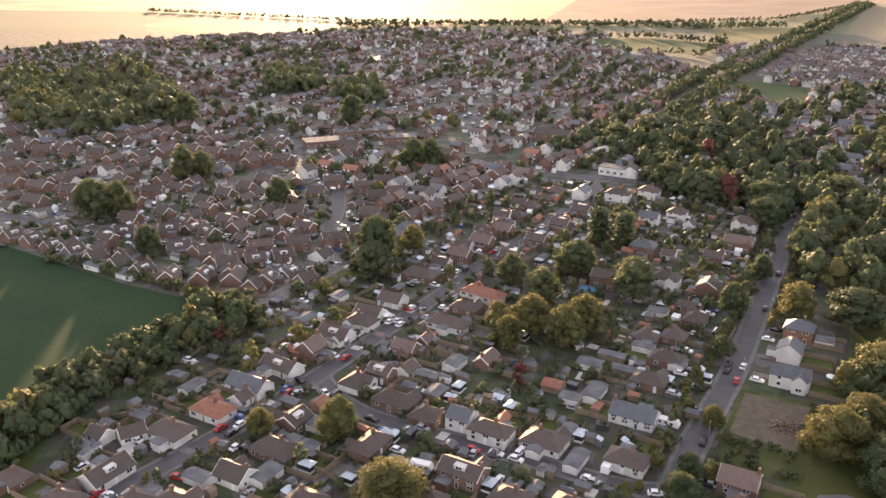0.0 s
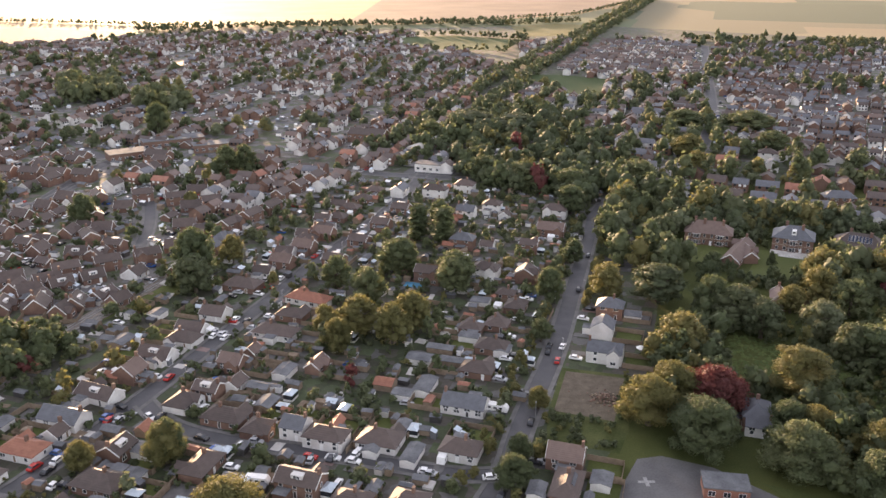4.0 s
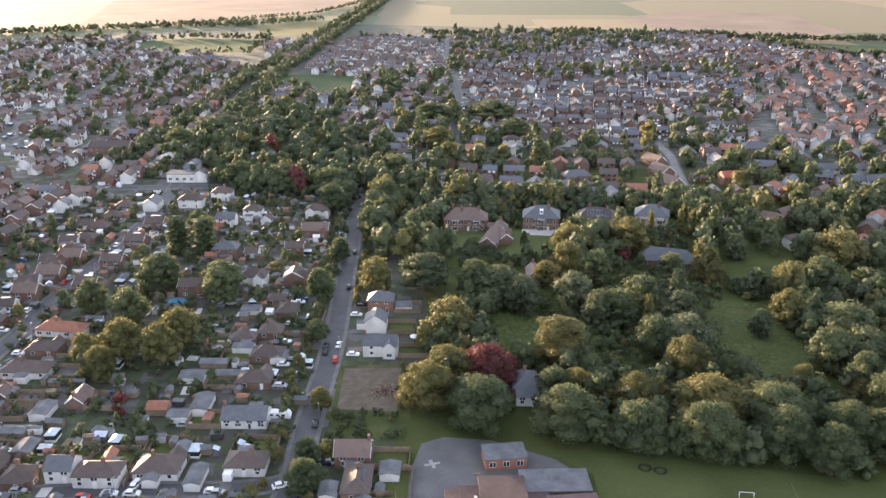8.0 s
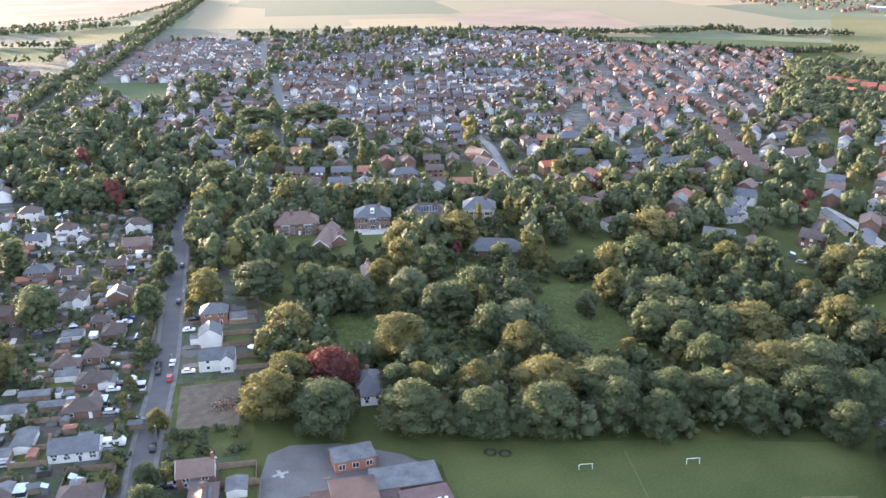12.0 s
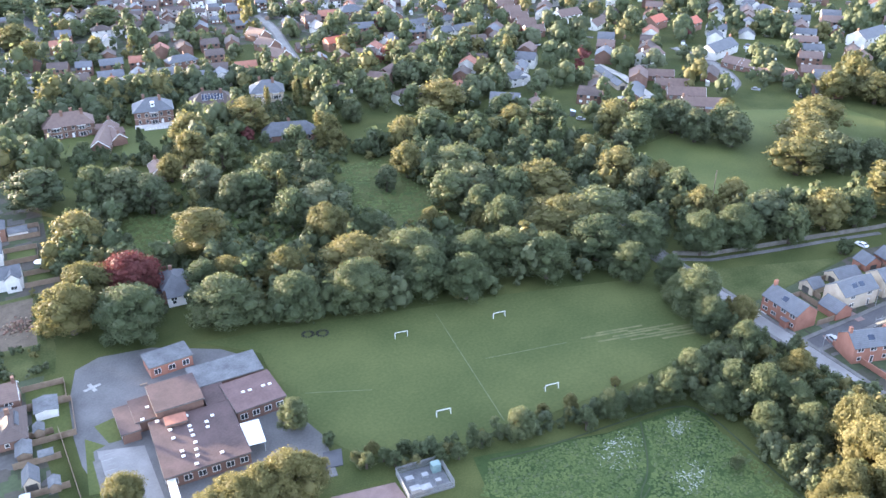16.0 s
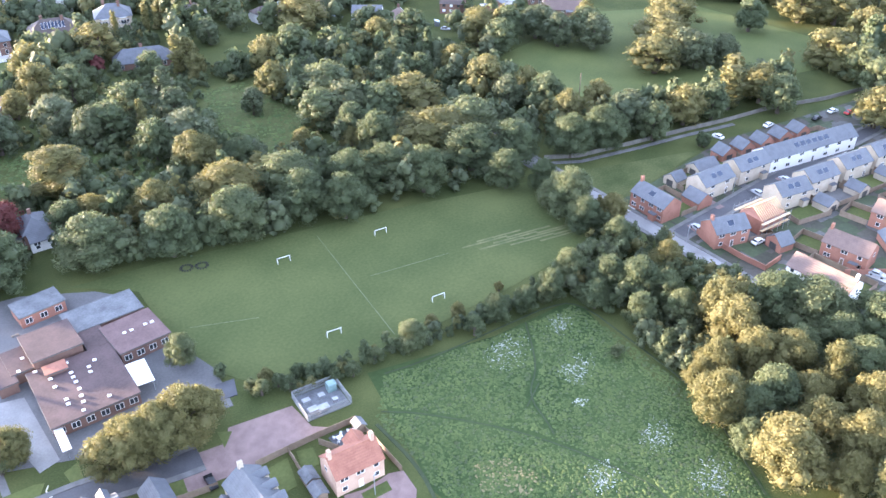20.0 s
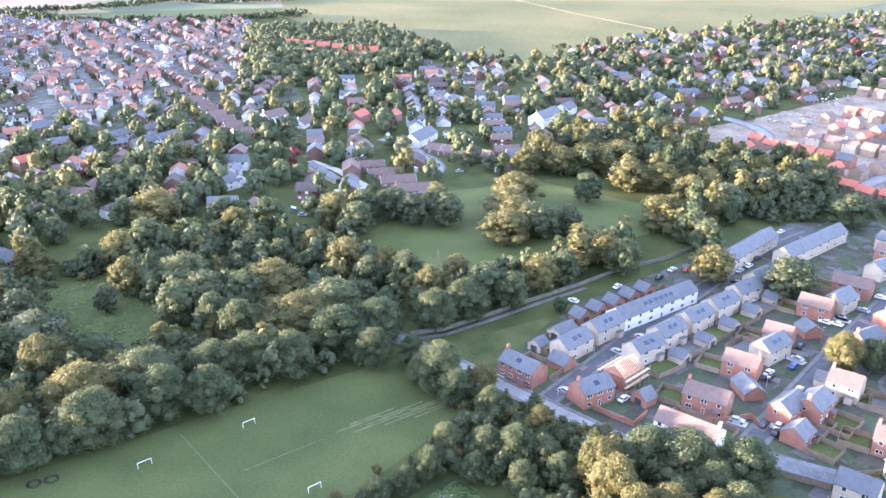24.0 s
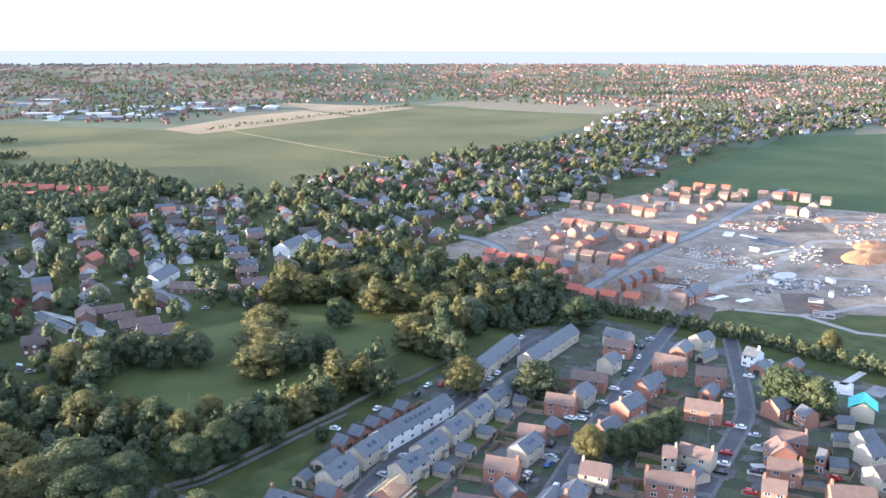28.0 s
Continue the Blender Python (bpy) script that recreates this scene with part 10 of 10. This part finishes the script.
# railway and station
tagged(new("railway_bed", strip("railway_bed", smooth_line(RAIL), -4.5, 4.5, -0.1, 0.25, BALLAST)), "stone ballast bed of a two-track railway", "railway", kind="structure")
for d in (-2.7, -1.25, 1.25, 2.7):
    tagged(new("rail", strip("rail", smooth_line(RAIL), d - 0.07, d + 0.07, 0.2, 0.45, METAL)), "steel running rail on ballast", "rail", "rails", "structure")
station = tagged(new("station_roof"), "long station building with a pale curved metal roof", "station")
station.matrix_basis = pose(109, 541, 0, 0, 0, 49)
v, f = [], []
for i in range(9):
    a = math.pi * i / 8
    v += [(-19, -4.5 * math.cos(a), 4 + 2.2 * math.sin(a)), (19, -4.5 * math.cos(a), 4 + 2.2 * math.sin(a))]
f = [(2 * i, 2 * i + 1, 2 * i + 3, 2 * i + 2) for i in range(8)] + [tuple(range(0, 18, 2)), tuple(range(17, 0, -2))]
part("roof", mesh_of("roof", v, f, [CONCRETE]), station)
part("wall", boxes_mesh("wall", [(-18.8, 18.8, -4.2, 4.2, -0.2, 4.0)], [OLDBRICK]), station)
for i in range(8):
    part("window", window_mesh(1.8, 1.6), station, pose(-16 + i * 4.5, -4.204, 1.2))
platform = sheet("platform", [(86, 500), (118, 552), (126, 548), (94, 494)], 0.9, PAVE, "grey station platform", "platform")
sheet("ground_station_yard", [(78, 476), (92, 500), (112, 505), (120, 480), (98, 466)], 0.1, TARMAC, "tarmac station forecourt", "parking")
sheet("ground_carpark", [(238, 470), (260, 464), (232, 416), (221, 429)], 0.1, PALEROAD, "pale roadside car park", "parking")
sheet("ground_tennis_court", [(150, 339), (165, 335), (149, 308), (141, 311)], 0.08, TARMAC, "grey tarmac court behind hedges", "court")
for k, (x, y, rot, L, W) in enumerate(((333, 632, -12, 44, 14), (-80, 556, 20, 24, 14), (-30, 568, 10, 22, 12), (100, 487, -30, 16, 9), (-55, 590, 15, 40, 16))):
    hall = tagged(block(x, y, rot, L, W, 5.0, OLDBRICK if k != 3 else RENDER_WHITE, FLATROOF, "flat_roofed_hall"), "long flat-roofed brick hall", "hall", "halls")
    for i in range(int(L / 4)):
        part("window", window_mesh(1.8, 1.6), hall, pose(-L / 2 + 2 + i * 4, -W / 2 - 0.004, 1.4))

# meadow: mown paths, tussocks and white flower heads
MOWN = shade("trodden_grass_path", (0.024, 0.038, 0.014), (0.045, 0.058, 0.024), 0.3, 0.95, 3.0, 0.3)
MEADOW_PATHS = ((0.45, [(126, 73), (133.3, 67), (155.7, 53.5), (164.9, 48.2), (171.1, 41.4), (161.8, 25.6), (150.8, 7.3), (138.8, -2.2), (126.6, -10.8)]), (0.35, [(115, 67.8), (118.6, 59.4), (122.9, 35), (120.4, 10.4), (117.6, 6.4)]), (0.35, [(157.3, 50.5), (143.1, 42.1), (133.2, 40.9), (127.1, 34), (124.5, 31.8)]), (0.3, [(138, 40), (129.7, 39.8)]), (0.8, [(111.3, 67), (104.6, 53.6), (97.6, 46)]))


def path_gap(x, y):
    """How far a spot lies from the nearest meadow path."""
    best = 9e9
    for w, line in MEADOW_PATHS:
        for (ax, ay), (bx, by) in zip(line, line[1:]):
            ux, uy = bx - ax, by - ay
            t = max(0, min(1, ((x - ax) * ux + (y - ay) * uy) / (ux * ux + uy * uy)))
            best = min(best, (ax + ux * t - x) ** 2 + (ay + uy * t - y) ** 2)
    return math.sqrt(best)


for k, (w, line) in enumerate(MEADOW_PATHS):
    tagged(new("meadow_path", strip("meadow_path", smooth_line(line), -w / 2, w / 2, 0.0, 0.075 + k * 0.002, MOWN)), "narrow trodden path through the meadow", "path", "meadow paths", "structure")
MEADOW = [(113, 68), (126, 73), (149, 55), (169, 42), (160, 25), (149, 7), (133, -6), (110, -20), (94, 20), (101, 48)]


def tussocks(name, spots, size, mats, label, seed, odds=None):
    r = np.random.RandomState(seed)
    n = len(spots)
    p = np.array(spots)
    a = r.uniform(0, 6.28, n)
    s = r.uniform(size[0], size[1], n)
    h = s * r.uniform(0.5, 1.1, n)
    c, d = np.cos(a) * s, np.sin(a) * s
    z = np.full(n, 0.04)
    base = [np.stack([p[:, 0] + c * ux - d * uy, p[:, 1] + d * ux + c * uy, z], 1) for ux, uy in ((-1, -0.8), (1, -0.7), (0.8, 1), (-0.9, 0.8))]
    top = np.stack([p[:, 0], p[:, 1], h], 1)
    v = np.concatenate(base + [top])
    i = np.arange(n)
    f = np.concatenate([np.stack([i + q * n, i + ((q + 1) % 4) * n, i + 4 * n], 1) for q in range(4)])
    ix = np.tile(r.choice(len(mats), n, p=odds), 4)
    return tagged(new(name, quads_mesh(name, v, f, mats, ix)), label, "grass", kind="stuff")


TALLGRASS = shade("tall_meadow_grass", (0.036, 0.064, 0.014), (0.1, 0.13, 0.036), 0.2, 0.95, 1.0, 0.0, island=0.3)
DRYGRASS = shade("dry_meadow_grass", (0.13, 0.115, 0.055), (0.24, 0.2, 0.1), 0.12, 0.95, 1.0, 0.0, island=0.5)
tussocks("meadow_grass", [p for p in scatter(MEADOW, 19000, 90) if path_gap(*p) > 0.75], (0.15, 0.42), [TALLGRASS, LEAF], "tall tufted meadow grass and weeds", 91, (0.85, 0.15))
tussocks("dry_grass", scatter([(110, 44), (114, 38), (113, 31), (107, 31), (104, 40)], 500, 95) + scatter([(103, 30), (107, 27), (104, 22), (99, 26)], 160, 96), (0.15, 0.4), [DRYGRASS, TALLGRASS], "patches of dry brown weeds in the meadow", 97, (0.5, 0.5))
flowers = []
for fx, fy, r, n in ((145.3, 50.7, 5, 190), (160.3, 42.5, 3, 80), (146.3, 33.7, 4, 170), (136.1, 29.6, 1.6, 40), (133.1, 12.1, 3.5, 170), (117.4, 19.2, 3.5, 120), (127.1, -0.7, 4.5, 190)):
    for _ in range(n * 3):
        a, d = rs.uniform(0, 6.28), r * 1.25 * math.sqrt(rs.random()) * rs.uniform(0.5, 1.25)
        x, y = fx + d * math.cos(a) * 1.1, fy + d * math.sin(a) * 0.75
        if inside(MEADOW, x, y):
            flowers.append((x, y))
tussocks("meadow_flowers", flowers, (0.07, 0.19), [BLOSSOM], "drifts of dry white flower heads in the meadow", 92)
tussocks("glade_grass", [p for g in GLADES[:3] for p in scatter(g, 900, 93)], (0.3, 0.8), [TALLGRASS, ROUGH], "tufted rough grass in the wood glades", 94, (0.8, 0.2))

# building site
for sx, sy, rot, a, b, m in ((440, -168, -62, 14, 4, WHITE), (434, -181, -62, 9, 4, WHITE), (601, -234, -28, 16, 7, RENDER_WHITE), (574, -255, 28, 26, 18, FLATROOF), (589, -247, 28, 20, 3, WHITE), (545, -246, -60, 24, 4, CONCRETE), (312, -173, -28, 14, 9, CONCRETE), (322, -183, -50, 20, 3, CONCRETE), (308, -186, -50, 12, 7, PALEROAD)):
    tagged(new("concrete_slab", boxes_mesh("concrete_slab", [(-a / 2, a / 2, -b / 2, b / 2, -0.2, 0.35)], [m])), "pale concrete slab on the building site", "slab", "slabs").matrix_basis = pose(sx, sy, 0, 0, 0, rot)
for k in range(26):
    zx, zy = ((470, -160), (450, -150), (520, -190), (420, -205), (640, -250))[k % 5]
    x, y = zx + rs.uniform(-22, 22), zy + rs.uniform(-16, 16)
    L, W = rs.uniform(6, 10), rs.uniform(5, 8)
    base = tagged(new("foundation"), "low block foundation walls of a new house", "foundation", "foundations")
    base.matrix_basis = pose(x, y, 0, 0, 0, rs.choice((62, -28)))
    for q in (-W / 2, W / 2):
        part("footing", boxes_mesh("footing", [(-L / 2, L / 2, q - 0.15, q + 0.15, -0.1, 0.6)], [CONCRETE if k % 3 else BRICK]), base)
    for q in (-L / 2, 0, L / 2):
        part("footing", boxes_mesh("footing", [(q - 0.15, q + 0.15, -W / 2 + 0.15, W / 2 - 0.15, -0.1, 0.6)], [CONCRETE if k % 3 else BRICK]), base)


lv, lf, li = [], [], []
loose_mats = [CONCRETE, WHITE, RENDER_WHITE, METAL, RAWWOOD, BRICK, SAND, FLATROOF, SLATE]
for x, y, a, L, W, h, m in LOOSE:
    c, s, k = math.cos(a), math.sin(a), len(lv)
    lv += [(p * c - q * s + x, p * s + q * c + y, z) for p, q, z in box_rows(-L / 2, L / 2, -W / 2, W / 2, -0.05, h)]
    lf += [tuple(k + i for i in q) for q in BOX]
    li += [loose_mats.index(m)] * 6
tagged(new("building_rubble", mesh_of("building_rubble", lv, lf, loose_mats, li)), "loose blocks, boards and pipes strewn over bare earth", "building rubble", kind="stuff")


def mound(x, y, a, b, h, m, label, seed):
    bm = bmesh.new()
    bmesh.ops.create_grid(bm, x_segments=24, y_segments=18, size=1)
    for p in bm.verts:
        d = max(0, 1 - p.co.x ** 2 - p.co.y ** 2)
        n = noise.noise((p.co.x * 2.5 + seed, p.co.y * 2.5, seed)) * 0.5 + 0.8
        p.co = (p.co.x * a, p.co.y * b, d ** 0.8 * h * n - 0.05)
    me = bpy.data.meshes.new("earth_mound")
    bm.to_mesh(me)
    bm.free()
    me.materials.append(m)
    tagged(new("earth_mound", me), label, "earth mound", "earth mounds").matrix_basis = pose(x, y, 0.03, 0, 0, -50)


mound(529, -300, 26, 14, 5.5, SAND, "tall heap of orange subsoil on the building site", 3)
mound(560, -318, 18, 10, 3.5, SAND, "low heap of orange subsoil", 5)
mound(485, -225, 10, 6, 1.6, CONCRETE, "heap of grey rubble", 7)
mound(650, -330, 12, 8, 2.5, SAND, "heap of spoil beside the field", 9)
for k, (x, y, rot) in enumerate(((466, -210, 20), (500, -215, 70), (548, -232, 40), (441, -232, -28), (468, -245, 10), (610, -270, 30))):
    c = tagged(new("site_cabin"), "white steel site cabin on bare earth", "cabin", "site cabins")
    c.matrix_basis = pose(x, y, 0.1, 0, 0, rot)
    part("body", boxes_mesh("body", [(-3, 3, -1.3, 1.3, 0, 2.5)], [WHITE]), c)
    part("roof", boxes_mesh("roof", [(-3.1, 3.1, -1.4, 1.4, 2.504, 2.62)], [METAL]), c)
    part("door", door_mesh(1), c, pose(0, -1.304, 0.1))
    part("window", window_mesh(1.2, 0.8), c, pose(1.8, -1.304, 1.1))

# hedge between estate and site, verge hedges
woodland("site_hedge", along([(424, -88), (395, -127), (373, -153), (325, -199), (290, -226)], 1.2, 1.8, 51), "long dark hedge along the building site", "dark", 52, (0.5, 0.85), "scrub", "hedge")
woodland("field_hedge", along([(1400, 330), (1560, 245), (1750, 142), (1960, 10), (2070, 0)], 9, 3, 53), "hedgerow between large fields", "dark", 54, (0.6, 1.1), "tiny", "hedge")
woodland("field_hedge_west", along([(-550, 1640), (-77, 1420), (264, 1400), (574, 1511), (900, 1900)], 3.6, 5, 55), "hedgerow along the stubble field", "dark", 56, (0.6, 1.1), "tiny", "hedge")
woodland("west_hedge_far", along([(574, 1100), (700, 1050), (800, 990)], 4, 8, 57), "tree line beyond the suburb", "dark", 58, (0.8, 1.6), "far", "hedge")
woodland("crop_island", scatter([(860, 96), (885, 92), (880, 118), (858, 120)], 12, 59), "small clump of bushes in the crop field", "dark", 60, (0.4, 0.7), "far")
track = tagged(new("field_track", strip("field_track", [(1420, 300), (1180, 130), (960, -50), (900, -90)], -1.5, 1.5, -0.1, 0.12, STRAW)), "pale dry track across the crop field", "track", kind="structure")

# distant industrial sheds
for k, (x, y) in enumerate(INDUSTRY):
    a, b = rs.uniform(35, 85), rs.uniform(16, 30)
    base = tagged(new("industrial_shed"), "large pale metal industrial shed on the plain", "industrial shed", "industrial sheds")
    base.matrix_basis = pose(x, y, 0, 0, 0, rs.choice((100, 100, 10)) + rs.uniform(-8, 8))
    part("wall", wall_mesh(round(a), round(b), 5.0, 6.8, False, (METAL, RENDER_WHITE, FLATROOF)[k % 3]), base)
    part("roof", roof_mesh(round(a), round(b), 5.0, 6.8, False, (CONCRETE, METAL, RENDER_WHITE, FLATROOF)[k % 4], 0.4), base)
    part("door", cached(("bigdoor",), lambda: boxes_mesh("door", [(-3, 3, -0.1, 0, 0, 4)], [BLACKWOOD])), base, pose(0, -round(b) / 2 - 0.004, 0))
woodland("industry_trees", scatter(INDUSTRY[:1] + INDUSTRY[5:7] + [INDUSTRY[18], INDUSTRY[20]], 160, 67), "trees between the industrial sheds", "dark", 68, (0.6, 1.2), "tiny")

# the sea beyond the land, a plain far band that emits its own hazy light
SEA = bpy.data.materials.new("self_lit_hazy_sea")
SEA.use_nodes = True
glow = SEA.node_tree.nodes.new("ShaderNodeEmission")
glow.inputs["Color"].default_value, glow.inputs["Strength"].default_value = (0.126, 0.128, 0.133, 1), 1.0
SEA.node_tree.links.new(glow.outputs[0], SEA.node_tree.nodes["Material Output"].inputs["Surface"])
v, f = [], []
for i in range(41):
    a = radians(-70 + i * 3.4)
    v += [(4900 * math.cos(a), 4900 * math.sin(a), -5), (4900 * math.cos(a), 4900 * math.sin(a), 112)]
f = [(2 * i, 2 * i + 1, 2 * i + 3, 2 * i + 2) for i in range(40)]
tagged(new("backdrop_sea", mesh_of("backdrop_sea", v, f, [SEA])), "pale self-lit band for the hazy sea on the horizon", "sea", kind="structure")
